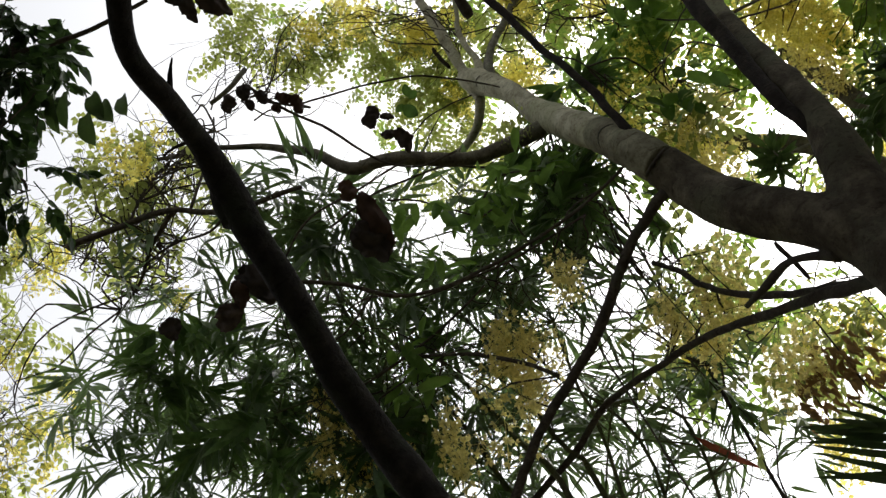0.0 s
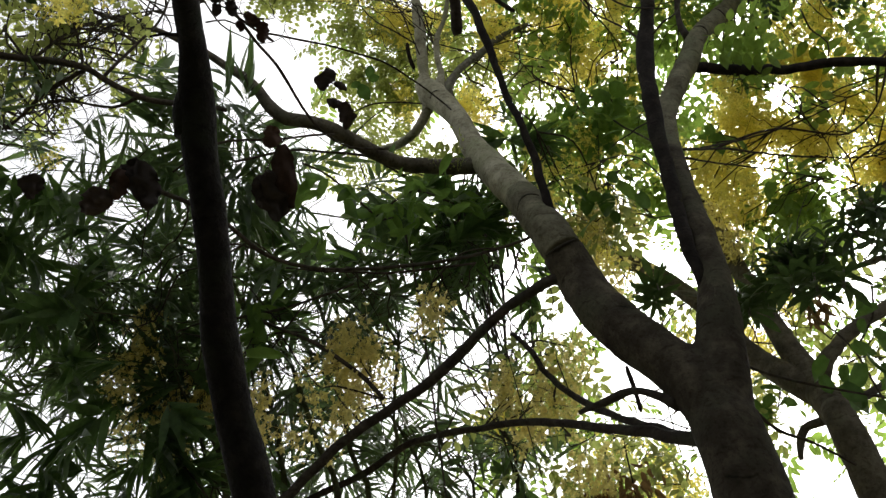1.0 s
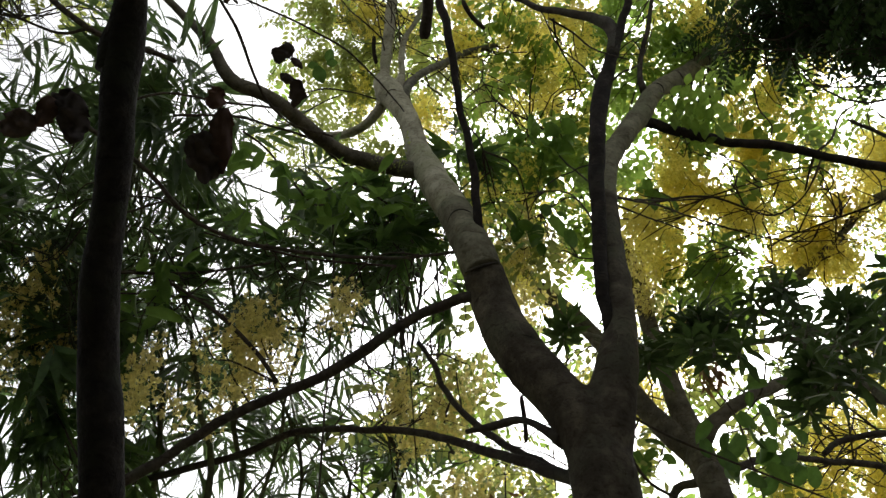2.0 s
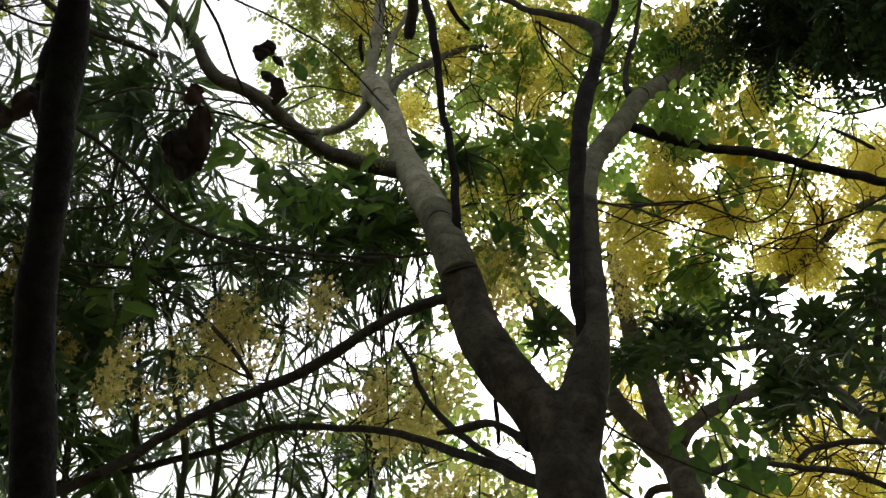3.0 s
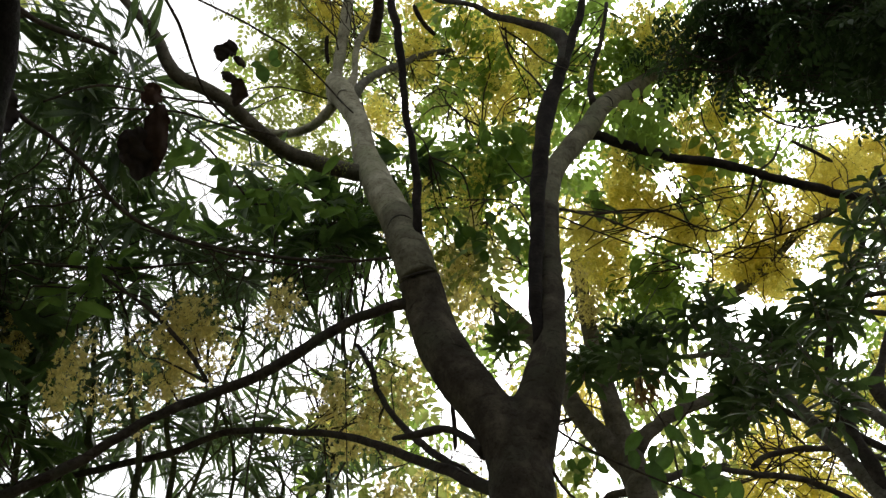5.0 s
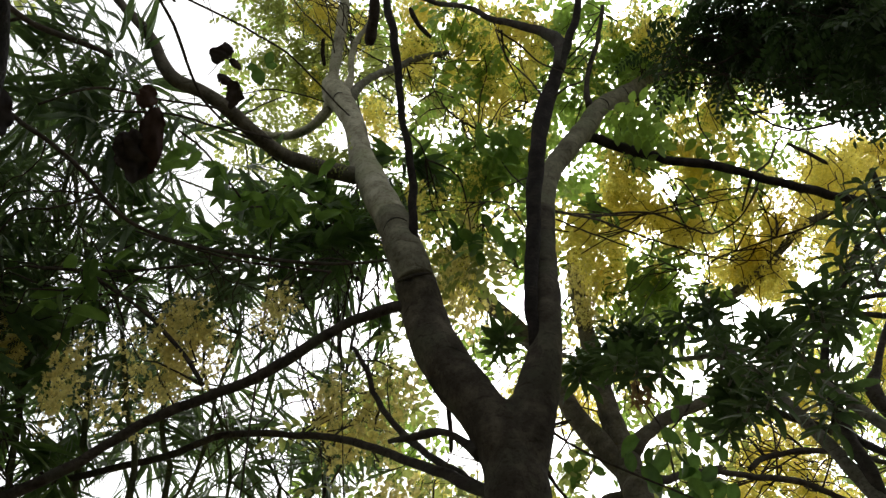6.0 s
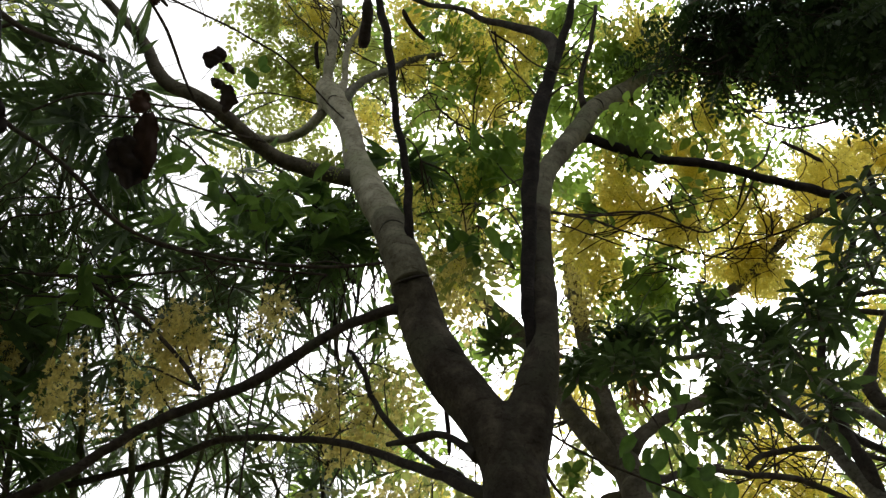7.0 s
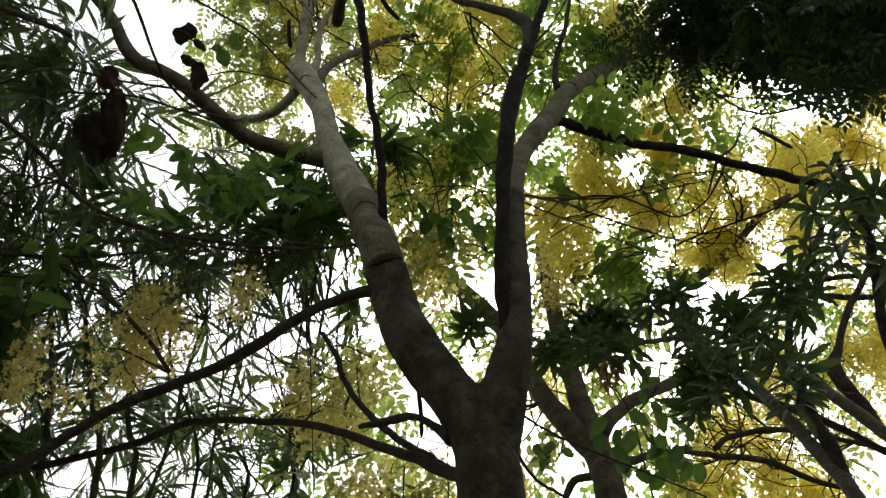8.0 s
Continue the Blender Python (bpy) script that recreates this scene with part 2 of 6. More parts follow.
def blade(length, width, seg=3, fold=0.25, droop=0.12, belly=0.45, twist=0.0):
    """A leaf blade along +y, folded on its midrib, drooping to its tip; belly: where it is widest."""
    verts, faces = [(0, 0, 0)], []
    p = math.log(0.5) / math.log(belly)
    for i in range(1, seg + 1):
        s = i / (seg + 1)
        w = width / 2 * math.sin(math.pi * s ** p) ** 0.85
        z, a = -droop * length * s * s, twist * s
        for x in (-w, 0, w):
            lift = fold * abs(x)
            verts.append((x * math.cos(a) - lift * math.sin(a), length * s, z + lift * math.cos(a) + x * math.sin(a)))
    verts.append((0, length, -droop * length))
    tip = len(verts) - 1
    faces += [(0, 2, 1), (0, 3, 2)]
    for i in range(seg - 1):
        o = 1 + 3 * i
        faces += [(o, o + 1, o + 4, o + 3), (o + 1, o + 2, o + 5, o + 4)]
    o = 1 + 3 * (seg - 1)
    faces += [(o, o + 1, tip), (o + 1, o + 2, tip)]
    return np.array(verts, float), faces


def heart(length, width, seg=6, fold=0.2, droop=0.2, notch=0.12):
    """A broad heart- to egg-shaped leaf along +y."""
    verts, faces = [], []
    for i in range(seg + 1):
        s = i / seg
        w = width / 2 * (math.sin(math.pi * min(1, s * 0.86 + 0.14)) ** 0.7) * (1.0 if i < seg else 0)
        back = notch * length * max(0.0, 1 - 3 * s)
        z = -droop * length * s * s
        wob = 0.03 * length * math.sin(5 * s)
        verts += [(-w, length * s - back, z + fold * w + wob), (-w / 2, length * s - back * 0.3, z + fold * w * 0.3), (0, length * s, z),
                  (w / 2, length * s - back * 0.3, z + fold * w * 0.3), (w, length * s - back, z + fold * w - wob)]
    for i in range(seg):
        o = 5 * i
        faces += [(o + k, o + k + 1, o + k + 6, o + k + 5) for k in range(4)]
    return np.array(verts, float), faces


def turned(kit, at, ahead, up=(0, 0, 1), size=1.0, roll=0.0):
    """Sets a kit at a place: its +y along ahead, its +z as near up as may be."""
    return (kit[0] * size) @ basis(ahead, up, roll).T + np.array(at), kit[1]


def basis(ahead, up=(0, 0, 1), roll=0.0):
    y = np.array(ahead, float)
    y /= np.linalg.norm(y) + 1e-9
    x = np.cross(y, up)
    if np.linalg.norm(x) < 1e-3:
        x = np.cross(y, (1, 0.2, 0))
    x /= np.linalg.norm(x)
    z = np.cross(x, y)
    c, s = math.cos(roll), math.sin(roll)
    return np.stack([c * x + s * z, y, c * z - s * x], 1)


def spread(kits, poses):
    """Many copies of a few kits as one pair (verts, loops): poses are (kit index, place, 3x3 turn, size)."""
    vs, loops, sizes, o = [], [], [], 0
    flat = [(v, np.concatenate([np.array(q) for q in f]), np.array([len(q) for q in f])) for v, f in kits]
    for k, at, turn, size in poses:
        v, lo, sz = flat[k]
        vs.append((v * size) @ turn.T + at)
        loops.append(lo + o)
        sizes.append(sz)
        o += len(v)
    return np.vstack(vs), np.concatenate(loops), np.concatenate(sizes)


def big_mesh(name, packed, smooth=True):
    v, loops, sizes = packed
    me = bpy.data.meshes.new(name)
    me.vertices.add(len(v))
    me.vertices.foreach_set("co", v.astype(np.float32).ravel())
    me.loops.add(len(loops))
    me.loops.foreach_set("vertex_index", loops.astype(np.int32))
    me.polygons.add(len(sizes))
    me.polygons.foreach_set("loop_start", np.r_[0, np.cumsum(sizes)[:-1]].astype(np.int32))
    me.polygons.foreach_set("use_smooth", np.full(len(sizes), smooth))
    me.update(calc_edges=True)
    me.validate()
    return me


def heading(droop_low, droop_high):
    """A chance direction, falling by so many degrees."""
    a, d = rng.uniform(0, 2 * math.pi), radians(rng.uniform(droop_low, droop_high))
    return np.array([math.cos(a) * math.cos(d), math.sin(a) * math.cos(d), -math.sin(d)])


def in_ball(c, squash=1.0):
    """A chance place in a clump (x, y, z, r)."""
    v = rng.normal(size=3)
    v *= rng.uniform() ** (1 / 2.0) / np.linalg.norm(v)
    v[2] *= squash
    return np.array(c[:3]) + v * c[3]


def pinnate(pairs, span, leaf_len, leaf_wid, curve=0.25, seg=2):
    """A compound leaf: a thin stalk with pairs of leaflets, along +y."""
    kits = []
    stalk = [(0, span * s, -curve * span * s * s, 0.0022 * (1 - 0.7 * s)) for s in (0, 0.3, 0.65, 1.0)]
    v, f, _ = tube(stalk, 4, span / 5, 0)
    kits.append((v, f))
    for i in range(pairs):
        s = 0.22 + 0.75 * i / max(1, pairs - 1)
        for side in (-1, 1):
            k = blade(leaf_len * rng.uniform(0.8, 1.1), leaf_wid * rng.uniform(0.85, 1.1), seg, rng.uniform(0.1, 0.35), rng.uniform(0.05, 0.3), 0.42)
            way = (side * 0.9, rng.uniform(0.15, 0.5), rng.uniform(-0.45, 0.05))
            kits.append(turned(k, (side * 0.004, span * s, -curve * span * s * s), way, (0.1 * side, 0, 1)))
    k = blade(leaf_len, leaf_wid, seg, 0.2, 0.2, 0.42)
    kits.append(turned(k, (0, span, -curve * span), (rng.uniform(-0.3, 0.3), 1, -0.6)))
    return join(kits)


def raceme(flowers, span, petal=0.023, reach=0.075):
    """A hanging flower chain along -z: five-petalled flowers on short stalks, dark-tipped round buds at the end."""
    kits = []
    v, f, _ = tube([(0, 0, 0, 0.002), (0.01, 0, -span * 0.5, 0.0017), (0, 0.01, -span, 0.001)], 4, span / 4, 0)
    kits.append((v, f))
    for i in range(flowers):
        s = (i + rng.uniform(0, 0.8)) / flowers * 0.85
        a = i * 2.4 + rng.uniform(-0.4, 0.4)
        r = reach * (1.0 - 0.55 * s) * rng.uniform(0.45, 1.25)
        root = np.array([0.0, 0.0, -span * s])
        at = np.array([math.cos(a) * r, math.sin(a) * r, -span * s - 0.02])
        w = np.array([-math.sin(a), math.cos(a), 0]) * 0.0012
        kits.append((np.array([root - w, root + w, at + w, at - w]), [(0, 1, 2, 3)]))
        n = np.array([math.cos(a), math.sin(a), rng.uniform(-0.9, 0.2)])
        b = basis(n, (0, 0, 1), rng.uniform(0, 6))
        big = rng.uniform(0.65, 1.25)
        for k in range(5):
            if rng.uniform() < 0.12:          # a petal has dropped
                continue
            t = 2 * math.pi * k / 5 + rng.uniform(-0.15, 0.15)
            u = b @ np.array([math.cos(t), rng.uniform(0.1, 0.5), math.sin(t)])
            w = b @ np.array([-math.sin(t), 0.0, math.cos(t)])
            L = petal * big * rng.uniform(0.8, 1.15)
            cup = b @ np.array([0, 1.0, 0]) * L * 0.25
            kits.append((np.array([at, at + u * L * 0.55 + w * L * 0.38, at + u * L + cup, at + u * L * 0.55 - w * L * 0.38]), [(0, 1, 2, 3)]))
    for i in range(9):
        s = 0.78 + 0.22 * i / 9
        a = i * 2.4
        c = np.array([math.cos(a) * 0.025, math.sin(a) * 0.025, -span * s - 0.01])
        q = rng.uniform(0.004, 0.007)
        kits.append((np.array([c + (q, 0, 0), c - (q, 0, 0), c + (0, q, 0), c - (0, q, 0), c + (0, 0, q), c - (0, 0, q)]),
                     [(0, 2, 4), (2, 1, 4), (1, 3, 4), (3, 0, 4), (2, 0, 5), (1, 2, 5), (3, 1, 5), (0, 3, 5)]))
    return join(kits)


def bamboo_spray(leaves, span, leaf_len, leaf_wid):
    """A thin twig along +y with long narrow leaves fanning from its end half."""
    kits = []
    v, f, _ = tube([(0, 0, 0, 0.003), (0.01, span * 0.5, 0.0, 0.0024), (0, span, -0.03, 0.001)], 4, span / 4, 0)
    kits.append((v, f))
    for i in range(leaves):
        s = 0.35 + 0.65 * i / (leaves - 1)
        side = -1 if i % 2 else 1
        k = blade(leaf_len * rng.uniform(0.7, 1.15), leaf_wid * rng.uniform(0.8, 1.15), 3, rng.uniform(0.1, 0.4), rng.uniform(0.05, 0.35), 0.33, rng.uniform(-0.6, 0.6))
        way = (side * rng.uniform(0.3, 1.1) * (1.15 - s), rng.uniform(0.5, 1.0), rng.uniform(-0.6, 0.15))
        kits.append(turned(k, (0, span * s, -0.03 * s), way, (rng.uniform(-0.5, 0.5), 0, 1)))
    return join(kits)


def sub_twigs(clumps, anchors, each, r0=0.007, reach=1.4):
    """Thin wandering twigs from the nearest limbs into the clumps, as one (verts, faces)."""
    pts = np.array(anchors)
    kits = []
    for c in clumps:
        near = np.argsort(np.linalg.norm(pts - np.array(c[:3]), axis=1))[:12]
        for _ in range(each):
            a = pts[near[rng.integers(0, len(near))]]
            b = in_ball(c)
            d = np.linalg.norm(b - a)
            if d > reach + c[3]:
                a = np.array(c[:3]) + (a - np.array(c[:3])) / d * (c[3] + reach * 0.5)
                d = np.linalg.norm(b - a)
            bend = rng.normal(size=3) * d * 0.13
            way = [a + (b - a) * q + bend * math.sin(math.pi * q) + rng.normal(size=3) * d * 0.035 for q in (0.2, 0.38, 0.55, 0.72, 0.87)]
            m2 = way[3]
            r = r0 * rng.uniform(0.45, 1.2)
            v, f, _ = tube([(*a, r)] + [(*p, r * (0.9 - 0.13 * k)) for k, p in enumerate(way)] + [(*b, r * 0.2)], 5, max(0.05, d / 14), 0)
            kits.append((v, f))
            for _k in range(2):
                e = m2 + (b - m2) * rng.uniform(0, 0.6)
                g = e + rng.normal(size=3) * 0.18
                v, f, _ = tube([(*e, r * 0.45), (*((e + g) / 2 + rng.normal(size=3) * 0.02), r * 0.35), (*g, r * 0.15)], 4, 0.08, 0)
                kits.append((v, f))
    return join(kits)


def scatter(clumps, per, kits, fall, roll=0.5, size=(0.8, 1.2), squash=0.9):
    """Chance poses of kits in clumps; per: how many in a clump of half a metre radius."""
    poses = []
    for c in clumps:
        for _ in range(max(2, int(per * (c[3] / 0.5) ** 2))):
            poses.append((int(rng.integers(0, len(kits))), in_ball(c, squash), basis(heading(*fall), (0, 0, 1), rng.normal() * roll), rng.uniform(*size)))
    return poses


def pose_of(p):
    """A 4x4 pose from a (kit, place, turn, size) row."""
    m = Matrix([[*(p[2][i] * p[3]), p[1][i]] for i in range(3)] + [[0, 0, 0, 1]])
    return m


def scatter_parts(name, poses, kits, mat, parent, label=""):
    meshes = [mesh_of(name, *k) for k in kits]
    for p in poses:
        part(name, meshes[p[0]], mat, parent, label, pose_of(p))


# open gaps in the crowns: where they lie and how wide they are six metres up; each widens with height
SKY_GAPS = [(-1.90, 2.71, 6.58, 0.23), (-1.57, 2.76, 6.67, 0.15), (-1.74, 2.97, 6.49, 0.08), (-0.16, 3.48, 6.46, 0.08), (0.21, 4.22, 5.84, 0.14), (0.30, 4.34, 5.71, 0.09), (0.11, 4.66, 5.35, 0.11), (0.19, 4.76, 5.22, 0.08), (-0.63, 4.34, 5.66, 0.08), (-1.60, 4.68, 4.96, 0.18), (-1.43, 4.77, 4.91, 0.11), (-1.35, 5.02, 4.56, 0.14), (-1.17, 5.10, 4.49, 0.14), (-1.54, 4.98, 4.53, 0.11), (-0.92, 5.03, 4.71, 0.07), (-0.59, 5.11, 4.66, 0.11), (-0.19, 5.08, 4.75, 0.08)]
SKY_GAPS += [(1.99, 4.16, 5.42, 0.20), (1.85, 4.12, 5.53, 0.08), (2.19, 4.06, 5.42, 0.11), (1.56, 4.58, 5.12, 0.10), (1.42, 4.70, 5.03, 0.08), (2.13, 3.59, 5.89, 0.11), (2.09, 3.22, 6.20, 0.10), (1.74, 3.52, 6.12, 0.06), (0.89, 5.09, 4.62, 0.12), (0.67, 5.01, 4.81, 0.07), (1.27, 3.20, 6.50, 0.07), (2.44, 4.21, 5.10, 0.11), (2.34, 4.34, 5.01, 0.06), (-2.68, 4.35, 4.71, 0.08), (-2.42, 4.31, 4.97, 0.06), (-2.91, 4.02, 4.93, 0.04), (-2.80, 3.40, 5.64, 0.04)]
SKY_GAPS += [(2.08, 3.16, 6.22, 0.14), (2.15, 3.25, 6.12, 0.08), (1.03, 3.08, 6.61, 0.09), (1.19, 3.22, 6.49, 0.08), (1.74, 3.30, 6.26, 0.07)]
SKY_GAPS += [(-1.46, 4.63, 5.17, 0.13), (-1.28, 5.10, 4.56, 0.16), (-1.02, 5.17, 4.52, 0.13), (-1.54, 5.12, 4.41, 0.13), (-2.13, 4.90, 4.44, 0.11), (-2.41, 4.83, 4.34, 0.09), (-2.59, 4.55, 4.66, 0.08), (-1.76, 4.84, 4.74, 0.06), (-1.62, 4.76, 4.94, 0.07), (-2.30, 4.55, 4.85, 0.04)]
SKY_GAPS += [(1.88, 4.20, 5.40, 0.11), (1.53, 4.56, 5.13, 0.08), (1.33, 4.70, 5.03, 0.06), (0.95, 4.52, 5.38, 0.06)]
SKY_GAPS += [(-3.05, 3.66, 5.27, 0.05), (-2.92, 3.96, 5.05, 0.06), (-2.81, 4.35, 4.65, 0.08), (-2.51, 4.61, 4.51, 0.08), (-2.48, 4.19, 5.11, 0.05), (-2.64, 3.84, 5.39, 0.04), (-2.32, 4.51, 4.81, 0.06)]


def spare_gaps(poses):
    """Leaves out what would grow across an open gap in the crowns."""
    centre = np.array((0.0, 0.0, 1.58))
    kept = []
    g = np.array(SKY_GAPS)
    axis = g[:, :3] - centre
    far = np.linalg.norm(axis, axis=1)
    axis /= far[:, None]
    for p in poses:
        v = p[1] - centre
        along = axis @ v
        off = np.linalg.norm(v - axis * along[:, None], axis=1)
        if not (off < g[:, 3] * along / far * rng.uniform(0.75, 1.15)).any():
            kept.append(p)
    return kept


# ---- ground ----
def ground_material():
    mat, n, l = nodes_of("soil_and_litter")
    out, bs = n.new("ShaderNodeOutputMaterial"), n.new("ShaderNodeBsdfPrincipled")
    co, a, b = n.new("ShaderNodeTexCoord"), n.new("ShaderNodeTexNoise"), n.new("ShaderNodeTexNoise")
    a.inputs["Scale"].default_value, b.inputs["Scale"].default_value = 0.9, 25
    a.inputs["Detail"].default_value = b.inputs["Detail"].default_value = 8
    l.new(co.outputs["Object"], a.inputs["Vector"])
    l.new(co.outputs["Object"], b.inputs["Vector"])
    t = ramp(n, [(0.35, (0.085, 0.068, 0.045)), (0.5, (0.15, 0.125, 0.075)), (0.65, (0.1, 0.12, 0.05))])
    l.new(a.outputs["Fac"], t.inputs["Fac"])
    bp = n.new("ShaderNodeBump")
    bp.inputs["Distance"].default_value = 0.03
    l.new(b.outputs["Fac"], bp.inputs["Height"])
    l.new(t.outputs["Color"], bs.inputs["Base Color"])
    l.new(bp.outputs["Normal"], bs.inputs["Normal"])
    bs.inputs["Roughness"].default_value = 0.95
    l.new(bs.outputs["BSDF"], out.inputs["Surface"])
    return mat


def make_ground():
    n, verts, faces = 60, [], []
    for i in range(n + 1):
        for j in range(n + 1):
            u, v = 2 * i / n - 1, 2 * j / n - 1
            x, y = 1500 * u ** 5 + 12 * u, 1500 * v ** 5 + 12 * v + 3
            verts.append((x, y, 0.05 * noise.noise(Vector((x * 0.7, y * 0.7, 0))) - 0.02))
    for i in range(n):
        for j in range(n):
            a = i * (n + 1) + j
            faces.append((a, a + n + 1, a + n + 2, a + 1))
    ob = new("ground", mesh_of("ground", verts, faces))
    ob.data.materials.append(ground_material())
    tagged(ob, "bare brown garden soil with leaf litter and moss", "ground", kind="structure")


make_ground()

# ---- flowering tree with the forked trunk ----
base = (0.2, 2.78, 0.0)
tree = thing("golden_shower_tree", base, "pale-barked forked tree with hanging yellow flower chains", "tree", "flowering trees")
anchors = []
low = [(0.23, 2.84, -0.05, 0.2), (0.22, 2.8, 0.25, 0.16), (0.2, 2.76, 1.4, 0.145), (0.19, 2.72, 2.4, 0.136), (0.173, 2.703, 3.023, 0.1276), (0.166, 2.712, 3.154, 0.1261), (0.161, 2.713, 3.251, 0.1034), (0.160, 2.721, 3.314, 0.0626)]
left_limb = [(0.162, 2.711, 3.054, 0.0915), (0.140, 2.717, 3.247, 0.1079), (0.060, 2.739, 3.458, 0.1077), (-0.053, 2.771, 3.655, 0.1110), (-0.163, 2.811, 3.875, 0.1126), (-0.232, 2.830, 4.095, 0.1042), (-0.277, 2.780, 4.249, 0.1007), (-0.338, 2.776, 4.460, 0.0990), (-0.441, 2.847, 4.793, 0.0942), (-0.569, 2.904, 5.122, 0.0911), (-0.690, 2.971, 5.499, 0.0787), (-0.774, 2.988, 5.847, 0.0705), (-0.873, 3.012, 6.119, 0.0817), (-0.958, 3.015, 6.281, 0.0919), (-1.015, 3.031, 6.440, 0.0615), (-1.030, 3.024, 6.501, 0.0290)]
right_limb = [(0.184, 2.727, 3.062, 0.0877), (0.198, 2.728, 3.261, 0.1063), (0.240, 2.748, 3.465, 0.1036), (0.290, 2.754, 3.675, 0.0905), (0.328, 2.763, 3.885, 0.0713), (0.347, 2.822, 4.196, 0.0735), (0.364, 2.914, 4.602, 0.0713), (0.390, 2.993, 5.005, 0.0708), (0.446, 3.064, 5.397, 0.0658), (0.582, 3.103, 5.732, 0.0662), (0.752, 3.138, 6.054, 0.0700), (0.864, 3.137, 6.280, 0.0617), (1.085, 3.206, 6.554, 0.0649), (1.359, 3.277, 6.927, 0.0611), (1.667, 3.263, 7.447, 0.0634), (1.945, 3.195, 7.985, 0.0523)]
body_kits = [tube(low, 24, 0.03, 0.03)[:2], tube(left_limb[:5], 24, 0.03, 0.03)[:2], tube(right_limb[:5], 24, 0.03, 0.03)[:2]]
trunk = part("trunk", mesh_of("trunk", *join(body_kits)), BARK_TRUNK_SHADED, tree, "grey-brown ringed bark with crown shade in its tone")
grown = trunk.modifiers.new("grown", "REMESH")          # trunk and limb roots flow into one another
grown.mode, grown.voxel_size, grown.use_smooth_shade = "VOXEL", 0.012, True
calm = trunk.modifiers.new("calm", "SMOOTH")
calm.factor, calm.iterations = 0.5, 22
anchors.extend(glide(low)[:, :3][-8:])
# bark steps paler upward: partly the bark itself, partly shade put into colour
limb("limb", [(*left_limb[3][:3], left_limb[3][3] * 0.96)] + left_limb[4:7], BARK_LIMB_SHADED, tree, "grey-brown limb with crown shade in its tone", anchors, 20, 0.03, 0.05)
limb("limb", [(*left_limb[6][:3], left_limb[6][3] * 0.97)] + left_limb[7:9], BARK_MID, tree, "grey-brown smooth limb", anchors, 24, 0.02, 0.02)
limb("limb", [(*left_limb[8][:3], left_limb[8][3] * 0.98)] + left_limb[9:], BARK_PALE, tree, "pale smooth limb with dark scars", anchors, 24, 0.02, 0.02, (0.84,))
limb("limb", [(*right_limb[3][:3], right_limb[3][3] * 0.96)] + right_limb[4:8], BARK_LIMB_SHADED, tree, "grey-brown limb with crown shade in its tone", anchors, 18, 0.03, 0.05)
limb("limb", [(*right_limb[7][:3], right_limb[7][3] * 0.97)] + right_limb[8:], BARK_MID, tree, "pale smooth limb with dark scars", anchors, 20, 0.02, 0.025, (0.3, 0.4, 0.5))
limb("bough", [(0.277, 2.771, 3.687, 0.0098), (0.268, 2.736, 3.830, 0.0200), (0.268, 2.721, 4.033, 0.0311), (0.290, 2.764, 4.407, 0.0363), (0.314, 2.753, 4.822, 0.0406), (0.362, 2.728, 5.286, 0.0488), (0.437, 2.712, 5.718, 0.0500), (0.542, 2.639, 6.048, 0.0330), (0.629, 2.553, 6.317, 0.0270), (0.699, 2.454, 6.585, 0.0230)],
     BARK_BACKLIT, tree, "upright bough, near-black as a backlit silhouette", anchors, 12, 0.04)
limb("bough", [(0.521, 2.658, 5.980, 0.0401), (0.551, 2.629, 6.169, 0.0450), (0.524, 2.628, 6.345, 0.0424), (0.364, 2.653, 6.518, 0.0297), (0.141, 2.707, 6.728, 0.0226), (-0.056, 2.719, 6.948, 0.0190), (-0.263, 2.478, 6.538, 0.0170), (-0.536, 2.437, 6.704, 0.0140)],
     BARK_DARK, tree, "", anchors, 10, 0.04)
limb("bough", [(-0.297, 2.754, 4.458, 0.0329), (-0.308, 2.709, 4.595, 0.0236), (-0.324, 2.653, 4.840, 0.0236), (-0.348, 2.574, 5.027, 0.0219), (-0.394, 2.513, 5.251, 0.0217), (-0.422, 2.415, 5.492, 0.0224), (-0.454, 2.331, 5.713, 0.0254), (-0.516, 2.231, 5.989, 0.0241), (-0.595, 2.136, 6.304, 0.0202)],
     BARK_BACKLIT, tree, "upright bough, near-black as a backlit silhouette", anchors, 12, 0.04)
limb("bough", [(-0.658, 2.941, 5.271, 0.0502), (-0.811, 2.932, 5.313, 0.0507), (-0.959, 2.850, 5.277, 0.0474), (-1.101, 2.752, 5.248, 0.0454), (-1.218, 2.625, 5.240, 0.0419), (-1.341, 2.465, 5.245, 0.0400), (-1.459, 2.362, 5.267, 0.0387), (-1.605, 2.306, 5.305, 0.0362), (-1.690, 2.250, 5.364, 0.0366), (-1.760, 2.189, 5.492, 0.0343), (-1.857, 2.119, 5.609, 0.0289), (-1.939, 2.079, 5.683, 0.0262), (-2.011, 2.033, 5.735, 0.0217), (-2.105, 1.967, 5.792, 0.019), (-2.280, 1.840, 5.857, 0.017), (-2.516, 1.702, 5.906, 0.014), (-2.751, 1.540, 5.949, 0.009)],
     BARK_BOUGH, tree, "curved grey-brown bough", anchors, 12, 0.04)
